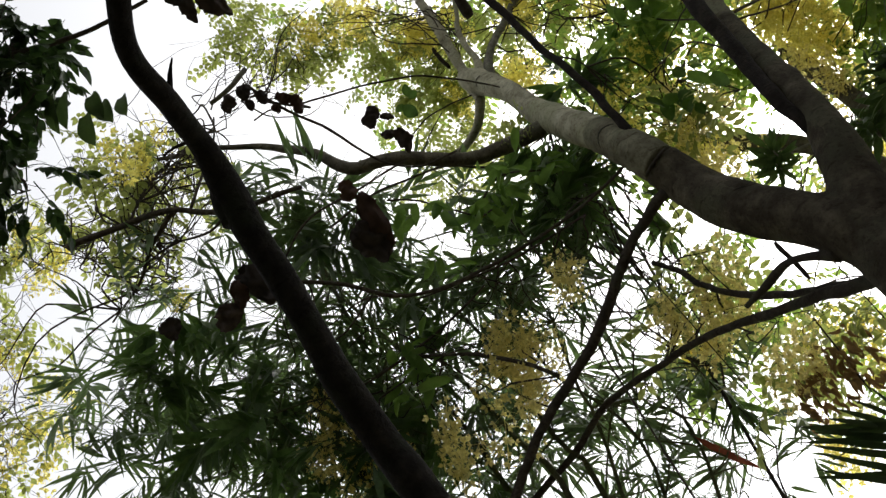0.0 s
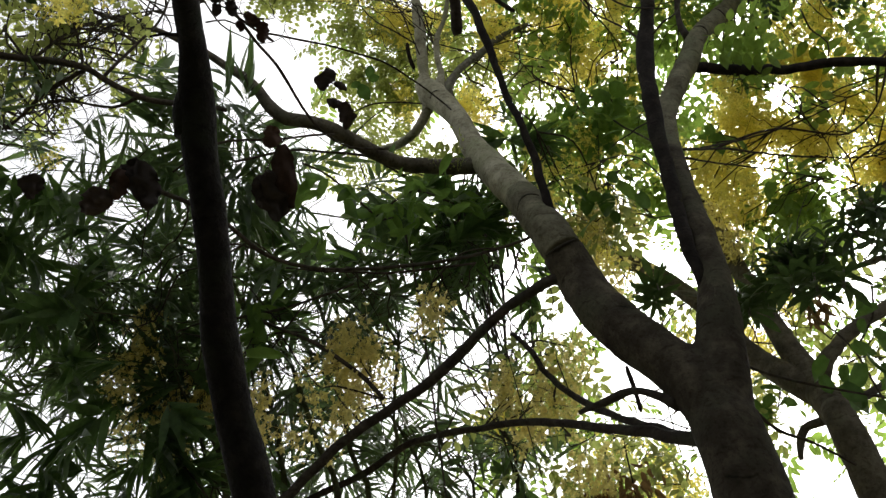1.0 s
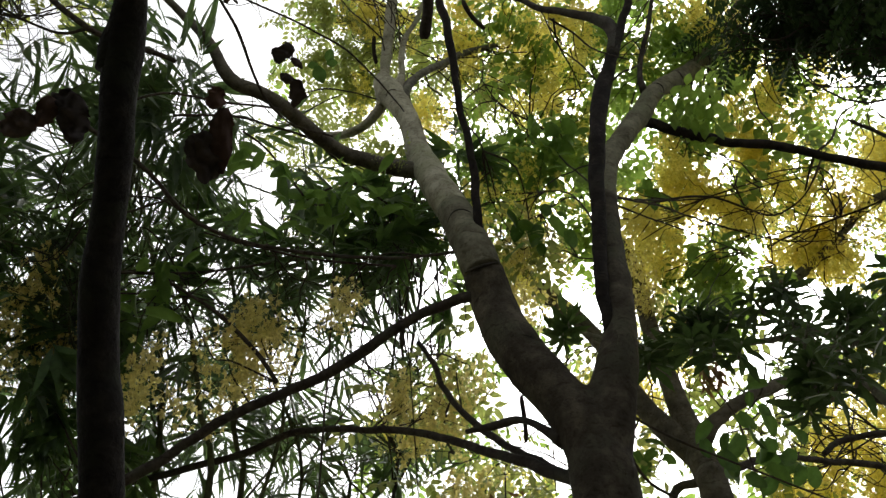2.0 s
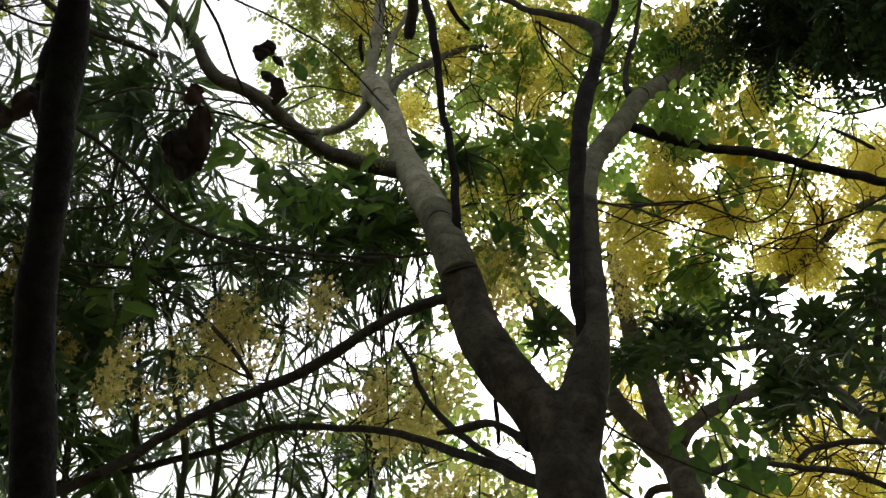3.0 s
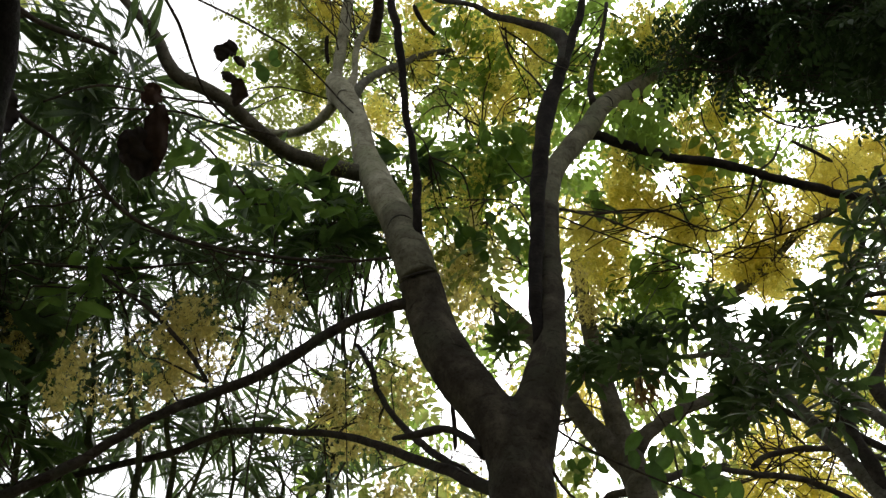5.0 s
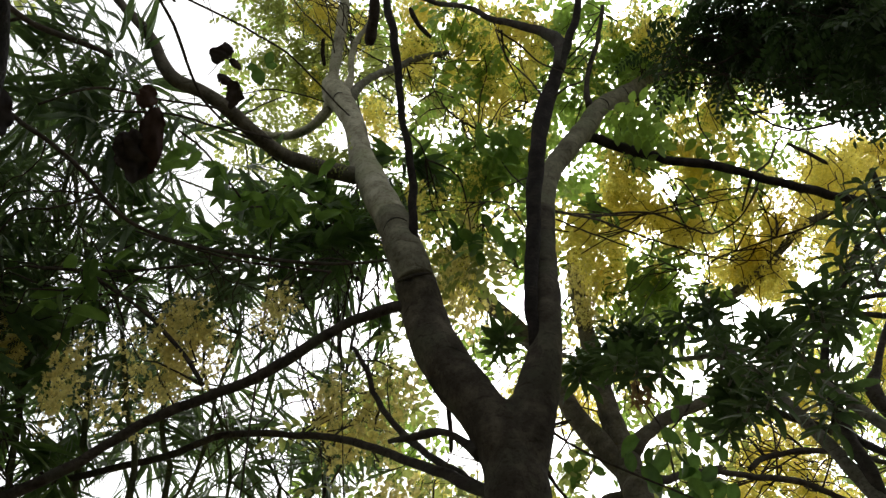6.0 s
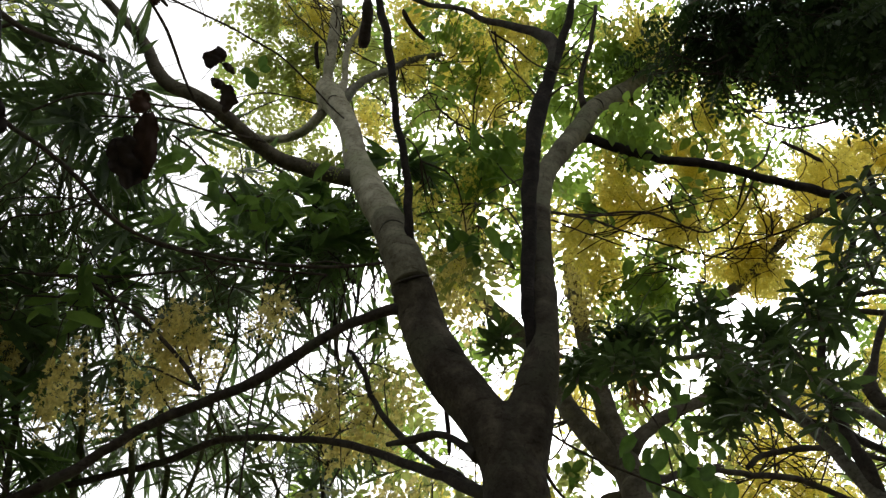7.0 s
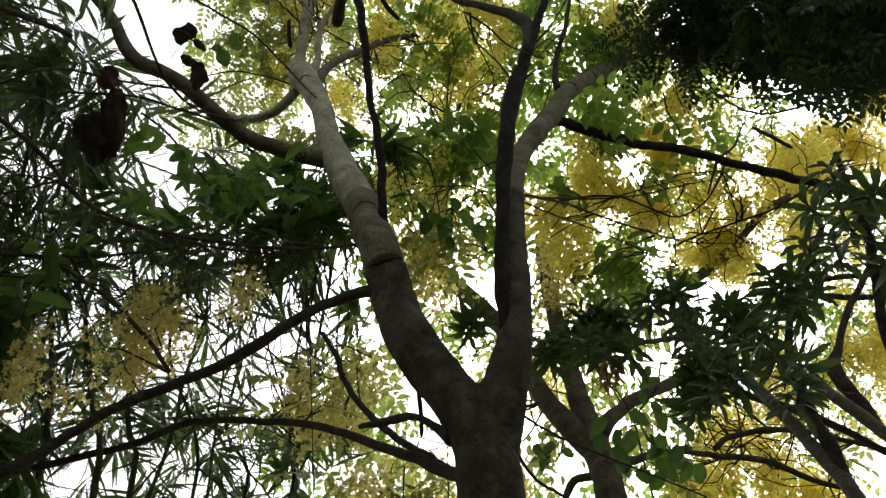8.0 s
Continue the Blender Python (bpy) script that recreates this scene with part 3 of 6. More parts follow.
limb("bough", [(-0.245, 2.856, 4.065, 0.0454), (-0.345, 2.814, 4.131, 0.0297), (-0.522, 2.872, 4.111, 0.0267), (-0.713, 2.943, 4.058, 0.0258), (-0.902, 3.026, 3.973, 0.0274), (-1.087, 3.094, 3.891, 0.0264), (-1.294, 3.132, 3.817, 0.0255), (-1.539, 3.159, 3.712, 0.0246), (-1.745, 3.207, 3.573, 0.0249), (-1.921, 3.242, 3.455, 0.0278), (-2.170, 3.274, 3.350, 0.0258), (-2.455, 3.274, 3.218, 0.0212)],
     BARK_DARK, tree, "long dark side bough", anchors, 12, 0.04)
limb("bough", [(0.160, 2.721, 3.077, 0.0317), (0.035, 2.790, 3.167, 0.0288), (-0.114, 2.934, 3.315, 0.0255), (-0.256, 3.076, 3.453, 0.0216), (-0.458, 3.242, 3.625, 0.0196), (-0.681, 3.403, 3.783, 0.0186), (-1.006, 3.554, 3.897, 0.0183), (-1.320, 3.618, 3.928, 0.0175), (-1.585, 3.681, 3.858, 0.0194), (-1.919, 3.704, 3.765, 0.0198), (-2.237, 3.702, 3.680, 0.0187), (-2.560, 3.672, 3.594, 0.0161)],
     BARK_DARK, tree, "thin dark low bough", anchors, 10, 0.04)
limb("bough", [(0.013, 2.827, 3.203, 0.0253), (-0.105, 3.006, 3.389, 0.0186), (-0.246, 3.214, 3.613, 0.0175), (-0.393, 3.397, 3.861, 0.0174), (-0.524, 3.561, 4.131, 0.0171), (-0.604, 3.623, 4.369, 0.0163), (-0.714, 3.689, 4.586, 0.0136)],
     BARK_DARK, tree, "", anchors, 10, 0.05)
limb("stub", [(0.035, 2.722, 3.282, 0.0339), (-0.027, 2.740, 3.347, 0.0207), (-0.113, 2.803, 3.431, 0.0166), (-0.188, 2.887, 3.480, 0.0195), (-0.275, 2.937, 3.484, 0.0148), (-0.361, 2.980, 3.495, 0.0113)],
     BARK_DARK, tree, "short broken stub", None, 10, 0.03, 0.12)
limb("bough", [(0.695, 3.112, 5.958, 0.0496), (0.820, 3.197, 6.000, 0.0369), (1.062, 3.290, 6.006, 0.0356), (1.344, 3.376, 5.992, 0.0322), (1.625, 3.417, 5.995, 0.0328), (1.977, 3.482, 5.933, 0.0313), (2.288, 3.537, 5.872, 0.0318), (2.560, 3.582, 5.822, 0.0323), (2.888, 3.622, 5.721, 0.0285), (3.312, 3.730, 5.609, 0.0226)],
     BARK_BACKLIT, tree, "long thin bough, near-black as a backlit silhouette", anchors, 10, 0.04)
limb("bough", [(-0.996, 3.028, 6.265, 0.0599), (-1.009, 3.077, 6.169, 0.0396), (-1.086, 3.146, 6.104, 0.0356), (-1.227, 3.208, 6.086, 0.0320), (-1.367, 3.231, 6.093, 0.0282), (-1.536, 3.234, 6.163, 0.0185)],
     BARK_PALE, tree, "", anchors, 10, 0.04)
limb("bough", [(-0.992, 3.030, 6.325, 0.0524), (-0.997, 2.980, 6.475, 0.0369), (-0.992, 2.918, 6.748, 0.0424), (-0.977, 2.855, 6.959, 0.0435), (-0.988, 2.757, 7.290, 0.0362)],
     BARK_PALE, tree, "", anchors, 10, 0.04)
limb("bough", [(-0.902, 3.009, 6.236, 0.0515), (-0.869, 2.997, 6.429, 0.0264), (-0.878, 2.944, 6.637, 0.0229), (-0.856, 2.894, 6.786, 0.0212), (-0.794, 2.861, 6.928, 0.0173), (-0.719, 2.755, 7.107, 0.0153)],
     BARK_PALE, tree, "", anchors, 10, 0.04)
limb("bough", [(-0.858, 3.016, 6.179, 0.0432), (-0.768, 3.038, 6.481, 0.0287), (-0.610, 3.183, 6.885, 0.0285), (-0.417, 3.273, 7.201, 0.0253), (-0.224, 3.348, 7.399, 0.0189)],
     BARK_GREY, tree, "", anchors, 8, 0.05)
limb("bough", [(0.792, 3.109, 6.251, 0.0280), (0.785, 3.063, 6.462, 0.0185), (0.825, 2.981, 6.624, 0.0188), (0.884, 2.892, 6.782, 0.0170), (0.931, 2.778, 7.064, 0.0132)],
     BARK_DARK, tree, "", anchors, 8, 0.05)


def twig(places, r0, r1, parent, anchors=None, mat=None):
    """A thin twig through world places."""
    n = len(places)
    limb("twig", [(*p, r0 + (r1 - r0) * i / (n - 1)) for i, p in enumerate(places)], mat or BARK_TWIG, parent, "", anchors, 6, 0.05, 0.08)


twig([(-1.441, 1.446, 4.876), (-1.321, 1.610, 4.850), (-1.378, 1.613, 4.958), (-1.279, 1.705, 5.006), (-1.136, 1.782, 4.996), (-1.034, 1.882, 5.034), (-0.923, 2.023, 5.104), (-0.825, 2.230, 5.183), (-0.767, 2.508, 5.379), (-0.792, 2.868, 5.803)], 0.006, 0.005, tree, anchors)
twig([(-1.469, 1.359, 4.971), (-1.459, 1.526, 4.962), (-1.433, 1.665, 4.965), (-1.381, 1.761, 4.916), (-1.356, 1.855, 4.874), (-1.344, 1.989, 4.862), (-1.303, 2.138, 4.847), (-1.215, 2.313, 4.888), (-1.059, 2.445, 4.975)], 0.008, 0.006, tree, anchors)
twig([(0.455, 3.010, 5.049), (0.784, 3.421, 5.437), (1.129, 3.794, 5.701), (1.503, 4.022, 5.791), (1.865, 4.148, 5.814), (2.341, 4.179, 5.845)], 0.01, 0.004, tree, anchors)
twig([(0.604, 3.210, 5.252), (1.033, 3.640, 5.729), (1.399, 3.772, 5.916), (1.716, 3.802, 6.050), (2.010, 3.840, 6.172)], 0.007, 0.003, tree, anchors)
twig([(0.482, 3.111, 5.090), (0.717, 3.418, 5.316), (1.053, 3.732, 5.500), (1.378, 3.981, 5.587), (1.721, 4.222, 5.653)], 0.007, 0.003, tree, anchors)
twig([(1.913, 3.475, 5.968), (2.041, 3.444, 6.069), (2.173, 3.406, 6.303), (2.400, 3.398, 6.464), (2.628, 3.364, 6.633)], 0.01, 0.004, tree, anchors)
twig([(1.907, 3.488, 5.960), (1.882, 3.572, 5.902), (1.853, 3.683, 5.820)], 0.011, 0.006, tree, anchors)
twig([(2.560, 3.582, 5.822), (2.409, 3.905, 5.918), (2.189, 4.194, 6.057), (1.953, 4.480, 6.183), (1.898, 4.614, 6.221)], 0.01, 0.005, tree, anchors)
twig([(0.296, 2.771, 3.458), (0.343, 2.753, 3.387), (0.452, 2.775, 3.328), (0.601, 2.832, 3.286), (0.825, 2.962, 3.272), (1.111, 3.123, 3.244)], 0.006, 0.004, tree)
twig([(0.275, 2.768, 3.376), (0.295, 2.824, 3.281), (0.381, 2.959, 3.231), (0.505, 3.065, 3.213), (0.653, 3.184, 3.148)], 0.009, 0.006, tree)
twig([(0.286, 3.719, 6.552), (0.026, 3.585, 6.658), (-0.189, 3.479, 6.729), (-0.364, 3.317, 6.944)], 0.007, 0.004, tree, anchors)
twig([(-0.383, 2.564, 5.217), (-0.315, 2.850, 5.450), (-0.260, 3.136, 5.486), (-0.223, 3.337, 5.450)], 0.006, 0.004, tree, anchors)
twig([(0.313, 2.777, 4.461), (0.236, 2.901, 4.900), (0.156, 3.116, 5.247), (-0.015, 3.378, 5.554)], 0.006, 0.003, tree, anchors)
twig([(0.437, 2.712, 5.718), (0.343, 2.736, 6.009), (0.211, 2.773, 6.345), (0.142, 2.760, 6.699)], 0.007, 0.004, tree, anchors)
twig([(-1.297, 3.096, 3.866), (-1.416, 3.007, 4.000), (-1.600, 2.922, 4.158), (-1.758, 2.888, 4.257), (-1.938, 2.830, 4.356)], 0.012, 0.008, tree, anchors)
twig([(-2.124, 2.034, 4.599), (-1.901, 2.290, 4.563), (-1.737, 2.524, 4.472), (-1.555, 2.662, 4.453), (-1.283, 2.785, 4.470), (-0.965, 2.880, 4.501), (-0.641, 2.861, 4.466), (-0.265, 2.790, 4.454)], 0.012, 0.008, tree, anchors)
twig([(-2.133, 2.738, 4.304), (-1.915, 2.828, 4.373), (-1.679, 2.898, 4.454), (-1.425, 2.941, 4.546)], 0.01, 0.006, tree, anchors)
twig([(-1.418, 2.589, 5.612), (-1.259, 2.670, 5.796), (-1.122, 2.795, 5.935), (-1.028, 3.011, 6.181)], 0.004, 0.006, tree, anchors)
twig([(-1.417, 2.621, 5.339), (-1.293, 2.665, 5.604), (-1.170, 2.739, 5.837)], 0.005, 0.003, tree, anchors)
twig([(-1.119, 2.932, 5.336), (-1.282, 2.711, 5.323), (-1.432, 2.498, 5.165), (-1.556, 2.302, 4.990), (-1.795, 2.171, 4.830)], 0.009, 0.006, tree, anchors)
twig([(-1.310, 2.528, 5.315), (-1.424, 2.352, 5.140), (-1.604, 2.231, 5.016), (-1.834, 2.069, 4.875), (-2.067, 2.070, 4.735)], 0.008, 0.006, tree, anchors)
twig([(-0.757, 3.005, 4.549), (-1.136, 2.841, 4.449), (-1.456, 2.708, 4.437), (-1.696, 2.665, 4.496)], 0.007, 0.005, tree, anchors)
twig([(0.143, 2.473, 6.153), (0.291, 2.577, 6.146), (0.399, 2.634, 6.047), (0.510, 2.622, 5.926), (0.617, 2.643, 5.899)], 0.007, 0.004, tree, anchors)
twig([(0.168, 2.473, 6.152), (0.197, 2.655, 6.164), (0.290, 2.843, 6.162), (0.367, 3.069, 6.250)], 0.007, 0.003, tree, anchors)
twig([(0.488, 2.675, 5.718), (0.570, 2.647, 5.785), (0.665, 2.670, 5.876), (0.761, 2.647, 6.111), (0.827, 2.620, 6.347)], 0.007, 0.003, tree, anchors)
twig([(1.541, 3.174, 6.313), (1.571, 3.278, 6.231), (1.623, 3.305, 6.065), (1.608, 3.385, 6.010)], 0.006, 0.004, tree, anchors)
twig([(0.291, 2.577, 6.146), (0.306, 2.696, 6.134), (0.338, 2.824, 6.171)], 0.004, 0.002, tree, anchors)
twig([(0.778, 3.534, 5.588), (1.013, 3.620, 5.731), (1.257, 3.726, 5.845), (1.460, 3.817, 5.838), (1.690, 3.895, 5.822), (1.918, 3.814, 5.941), (2.066, 3.626, 6.169)], 0.009, 0.006, tree, anchors)
twig([(1.257, 3.717, 5.852), (1.459, 3.712, 5.930), (1.687, 3.700, 5.995), (1.890, 3.694, 6.055)], 0.006, 0.003, tree, anchors)
twig([(0.059, 3.605, 5.597), (0.172, 3.837, 5.372), (0.272, 3.879, 5.467), (0.349, 3.903, 5.436)], 0.004, 0.002, tree, anchors)
side_anchor = []
twig([(-3.035, 1.381, 5.281), (-2.709, 1.553, 5.319), (-2.496, 1.651, 5.289), (-2.342, 1.762, 5.206), (-2.179, 1.853, 5.129), (-1.955, 1.935, 5.080), (-1.774, 1.979, 5.018)], 0.02, 0.013, tree, side_anchor)
twig([(-2.481, 1.680, 5.286), (-2.726, 1.713, 5.237), (-3.018, 1.826, 5.235), (-3.340, 1.873, 5.225)], 0.013, 0.006, tree, side_anchor)
twig([(-2.221, 1.849, 5.170), (-2.428, 1.890, 5.217), (-2.704, 1.837, 5.323), (-3.001, 1.822, 5.384)], 0.01, 0.005, tree, side_anchor)
twig([(-2.403, 1.733, 5.246), (-2.304, 1.738, 5.486), (-2.209, 1.753, 5.769), (-2.151, 1.713, 5.930)], 0.01, 0.005, tree, side_anchor)
twig([(-2.709, 1.553, 5.319), (-2.631, 1.594, 5.604), (-2.494, 1.691, 5.887), (-2.336, 1.793, 6.047)], 0.01, 0.005, tree, side_anchor)
twig([(-1.768, 1.387, 5.220), (-1.675, 1.413, 5.251), (-1.550, 1.440, 5.349)], 0.012, 0.014, tree, None, BARK_GREY)
twig([(-1.796, 0.404, 4.413), (-1.651, 0.500, 4.480), (-1.543, 0.585, 4.521), (-1.429, 0.647, 4.561), (-1.282, 0.714, 4.609)], 0.012, 0.008, tree)



def scar(line, share, half_turn, bow, thick=0.007):
    """A dark crescent fold half round a limb, where a branch was shed."""
    rows = glide(line, 0.03)
    k = int(share * (len(rows) - 2)) + 1
    c, r = rows[k, :3], rows[k, 3]
    axis = rows[k + 1, :3] - rows[k - 1, :3]
    axis /= np.linalg.norm(axis)
    front = np.array((0.0, 0.0, 1.6)) - c
    front -= axis * (front @ axis)
    front /= np.linalg.norm(front)
    side = np.cross(axis, front)
    ctrl = []
    for a in np.linspace(-half_turn, half_turn, 9):
        p = c + (front * math.cos(a) + side * math.sin(a)) * r * 1.01 + axis * bow * math.cos(a / half_turn * math.pi / 2)
        ctrl.append((*p, thick * (0.25 + 0.75 * math.cos(a / half_turn * 1.4))))
    limb("branch_scar", ctrl, BARK_DARK, tree, "dark curved scar", None, 8, 0.02, 0.2)


scar(left_limb, 0.45, 0.75, 0.035, 0.006)
scar(left_limb, 0.9, 0.5, 0.02, 0.004)
scar(left_limb, 0.345, 0.95, -0.02, 0.007)
scar(right_limb, 0.62, 1.1, 0.02, 0.007)
scar(right_limb, 0.68, 1.1, -0.03, 0.007)
scar(right_limb, 0.75, 1.0, 0.02, 0.006)

# flower chains, near ones one by one, far ones as a mass
chain_kits = [raceme(int(rng.integers(17, 28)), rng.uniform(0.22, 0.38)) for _ in range(6)]
near_flowers = [(-0.183, 3.689, 5.401, 0.142), (-0.054, 3.703, 5.666, 0.140), (-0.151, 3.993, 5.379, 0.132), (0.150, 4.078, 5.861, 0.142), (0.025, 4.268, 5.527, 0.115), (0.766, 4.347, 5.954, 0.149), (0.871, 4.547, 5.724, 0.158), (-1.488, 3.087, 4.360, 0.233), (-1.633, 3.193, 4.148, 0.218), (-1.372, 3.244, 4.400, 0.143), (-1.039, 3.122, 4.521, 0.118), (-0.741, 3.582, 4.222, 0.143), (-0.584, 3.755, 4.193, 0.179), (-0.461, 3.655, 4.354, 0.146), (-2.038, 3.171, 4.059, 0.175), (-0.389, 3.954, 3.918, 0.146)]
near_flowers += [(-2.594, 2.789, 4.552, 0.100), (-2.733, 2.857, 4.282, 0.090), (-2.683, 2.995, 4.180, 0.110), (-2.521, 3.099, 4.210, 0.110), (-2.432, 3.137, 4.330, 0.080), (-2.536, 3.215, 4.055, 0.070)]
gold_flowers = [(0.206, 3.140, 7.402, 0.280), (1.429, 3.076, 7.027, 0.181), (0.823, 3.417, 7.538, 0.224), (0.408, 3.632, 7.452, 0.224), (1.064, 3.673, 7.344, 0.166), (1.688, 3.566, 7.261, 0.205), (-0.480, 3.443, 5.601, 0.146), (0.078, 3.703, 7.657, 0.412), (-0.213, 3.499, 7.774, 0.382), (0.029, 3.815, 7.349, 0.239), (-0.711, 3.443, 6.828, 0.218), (0.494, 3.007, 7.114, 0.196), (1.240, 2.957, 7.023, 0.218), (0.354, 3.794, 7.111, 0.261), (-1.254, 3.248, 7.880, 0.150), (-1.015, 3.256, 7.691, 0.150), (-1.365, 3.523, 7.470, 0.140), (-1.317, 3.687, 7.379, 0.120)]
gold_flowers += [(-1.878, 2.317, 7.652, 0.100), (-1.467, 2.719, 7.819, 0.160), (-1.368, 3.032, 7.698, 0.130), (-1.137, 3.077, 7.720, 0.160), (-1.578, 2.510, 7.878, 0.130)]
top_flowers = [(1.068, 4.648, 6.232, 0.210), (0.591, 4.446, 6.507, 0.210), (0.004, 4.287, 6.425, 0.210), (1.119, 4.978, 5.874, 0.210), (-0.110, 4.591, 6.146, 0.175), (1.100, 4.449, 6.680, 0.210), (-0.185, 4.177, 7.026, 0.210), (-0.557, 3.424, 7.726, 0.210), (-1.592, 2.934, 8.254, 0.210)]
top_flowers += [(-0.078, 3.576, 6.016, 0.120), (0.063, 3.687, 6.055, 0.100), (0.014, 3.576, 6.144, 0.100), (-0.137, 3.896, 5.596, 0.120), (-0.078, 4.008, 5.485, 0.120), (-0.173, 3.769, 5.578, 0.100), (0.153, 3.639, 6.092, 0.100), (0.624, 3.653, 5.507, 0.080), (0.668, 3.837, 5.318, 0.080), (0.780, 3.777, 5.640, 0.080), (-0.371, 3.386, 5.636, 0.100)]
top_flowers += [(0.263, 4.820, 4.099, 0.160), (0.491, 4.767, 4.154, 0.130), (0.047, 4.730, 3.861, 0.140), (0.195, 4.867, 3.788, 0.140)]
right_flowers = [(1.409, 4.114, 6.697, 0.360), (1.752, 3.915, 7.005, 0.268), (1.812, 4.343, 6.647, 0.371), (1.193, 4.609, 6.314, 0.261), (0.774, 4.074, 6.073, 0.211), (2.055, 3.472, 6.949, 0.284), (2.505, 4.208, 6.740, 0.301), (2.305, 4.539, 6.549, 0.331), (2.516, 4.757, 6.231, 0.356), (2.915, 4.264, 7.038, 0.350), (3.332, 4.150, 7.165, 0.414), (3.623, 4.118, 7.004, 0.359), (2.092, 4.794, 6.401, 0.276)]
right_flowers += [(1.418, 3.992, 6.379, 0.120), (1.207, 3.883, 6.524, 0.110), (1.657, 3.713, 6.654, 0.120), (1.502, 4.225, 6.148, 0.100), (2.766, 3.746, 6.542, 0.180), (2.304, 4.327, 6.002, 0.120), (1.004, 3.678, 6.471, 0.090)]
scatter_parts("flower_chain", [(int(rng.integers(0, 6)), in_ball(c, 0.9), basis((rng.normal(), rng.normal(), 0.2), (0, 0, 1), rng.normal() * 0.2), rng.uniform(0.85, 1.2)) for c in near_flowers for _ in range(int(18 * (c[3] / 0.35) ** 2) + 3)],
              chain_kits, PETAL_PALE, tree)


def puffs(clumps, wide=1.4):
    """Each flowering clump breaks up into tight bunches with gaps between."""
    return [(*in_ball((*c[:3], c[3] * wide), 0.9), c[3] * rng.uniform(0.24, 0.42)) for c in clumps for _ in range(8)]


def hang(clumps, per, wide=1.4):
    """Flower chains hanging in clumps."""
    return [(int(rng.integers(0, 6)), in_ball(c, 0.9), basis((rng.normal(), rng.normal(), 0.15), (0, 0, 1), rng.normal() * 0.2), rng.uniform(0.85, 1.25))
            for c in puffs(clumps, wide) for _ in range(int(per * (c[3] / 0.35) ** 2 + rng.uniform(0.0, 0.95)))]


part("flower_mass", big_mesh("flower_mass", spread(chain_kits, spare_gaps(hang(gold_flowers + top_flowers, 36) + hang(right_flowers, 60, 1.15))), False), PETAL, tree, "dense bright yellow flower chains", kind="stuff")

# feathered leaves
leaf_kits = [pinnate(int(rng.integers(4, 7)), rng.uniform(0.3, 0.42), 0.1, 0.045, seg=2) for _ in range(6)]
small_kits = [pinnate(int(rng.integers(5, 8)), rng.uniform(0.22, 0.32), 0.055, 0.032, seg=2) for _ in range(6)]
near_leaves = [(-0.628, 3.798, 4.631, 0.139), (-0.422, 3.979, 4.429, 0.121), (-1.011, 3.063, 5.673, 0.103), (-0.759, 3.866, 4.513, 0.156), (-0.459, 3.813, 4.643, 0.139), (-0.286, 4.323, 4.096, 0.194), (-0.031, 4.378, 4.014, 0.177), (-0.143, 3.620, 5.330, 0.165), (0.022, 3.648, 5.306, 0.165), (0.648, 4.588, 4.372, 0.210), (-0.886, 3.947, 4.365, 0.139), (-0.722, 4.155, 3.892, 0.170)]
mid_leaves = [(0.331, 3.854, 6.445, 0.126), (-0.018, 3.198, 7.601, 0.288), (0.977, 3.049, 7.599, 0.288), (1.315, 3.232, 6.965, 0.181), (-0.396, 3.792, 6.233, 0.212), (-0.344, 3.944, 5.839, 0.164), (0.694, 3.474, 7.637, 0.247), (1.046, 4.118, 7.163, 0.247), (1.309, 3.665, 7.418, 0.247), (1.392, 3.218, 7.192, 0.257), (0.797, 3.746, 7.459, 0.223), (0.151, 3.635, 6.371, 0.214), (-0.059, 3.800, 6.243, 0.168), (0.258, 3.832, 6.967, 0.202), (1.206, 3.843, 6.829, 0.233), (1.439, 4.583, 6.126, 0.280), (1.263, 4.752, 6.003, 0.233), (1.926, 3.989, 6.760, 0.240), (2.014, 3.683, 6.950, 0.288), (0.387, 3.286, 7.310, 0.233), (0.883, 3.449, 7.157, 0.233), (-0.285, 3.697, 6.816, 0.226), (0.376, 4.183, 6.161, 0.158)]
far_leaves = [(-1.674, 3.848, 6.951, 0.216), (-1.327, 4.042, 6.905, 0.192), (-1.577, 3.751, 7.296, 0.198), (-1.910, 4.074, 7.475, 0.262), (-2.146, 4.155, 7.335, 0.209), (-1.537, 4.267, 7.448, 0.235), (-1.829, 4.389, 6.737, 0.297), (-1.466, 4.410, 6.835, 0.247), (-1.749, 3.751, 7.735, 0.314), (-1.624, 4.053, 7.575, 0.288), (-1.441, 3.637, 8.116, 0.322), (-0.868, 3.867, 8.318, 0.441), (-0.344, 4.198, 8.165, 0.386), (0.623, 4.189, 8.150, 0.386), (1.296, 3.924, 8.215, 0.386), (1.917, 4.159, 7.914, 0.441), (2.720, 4.560, 7.584, 0.452), (2.740, 5.081, 7.139, 0.452), (2.256, 5.188, 7.256, 0.396), (3.315, 4.729, 7.135, 0.396), (1.172, 4.885, 7.567, 0.386), (1.655, 5.529, 6.545, 0.322), (-2.050, 3.465, 7.809, 0.209)]
far_leaves += [(-1.656, 3.229, 7.563, 0.170), (-1.488, 3.429, 7.495, 0.170), (-1.334, 3.405, 7.779, 0.200), (-1.122, 3.528, 7.518, 0.150), (-1.408, 3.637, 7.389, 0.150), (-1.716, 3.439, 7.427, 0.120), (-1.827, 3.147, 7.556, 0.130), (-0.953, 3.460, 7.820, 0.180), (-1.578, 3.194, 7.834, 0.160), (-0.265, 3.721, 7.502, 0.150), (-0.650, 3.624, 7.532, 0.120)]
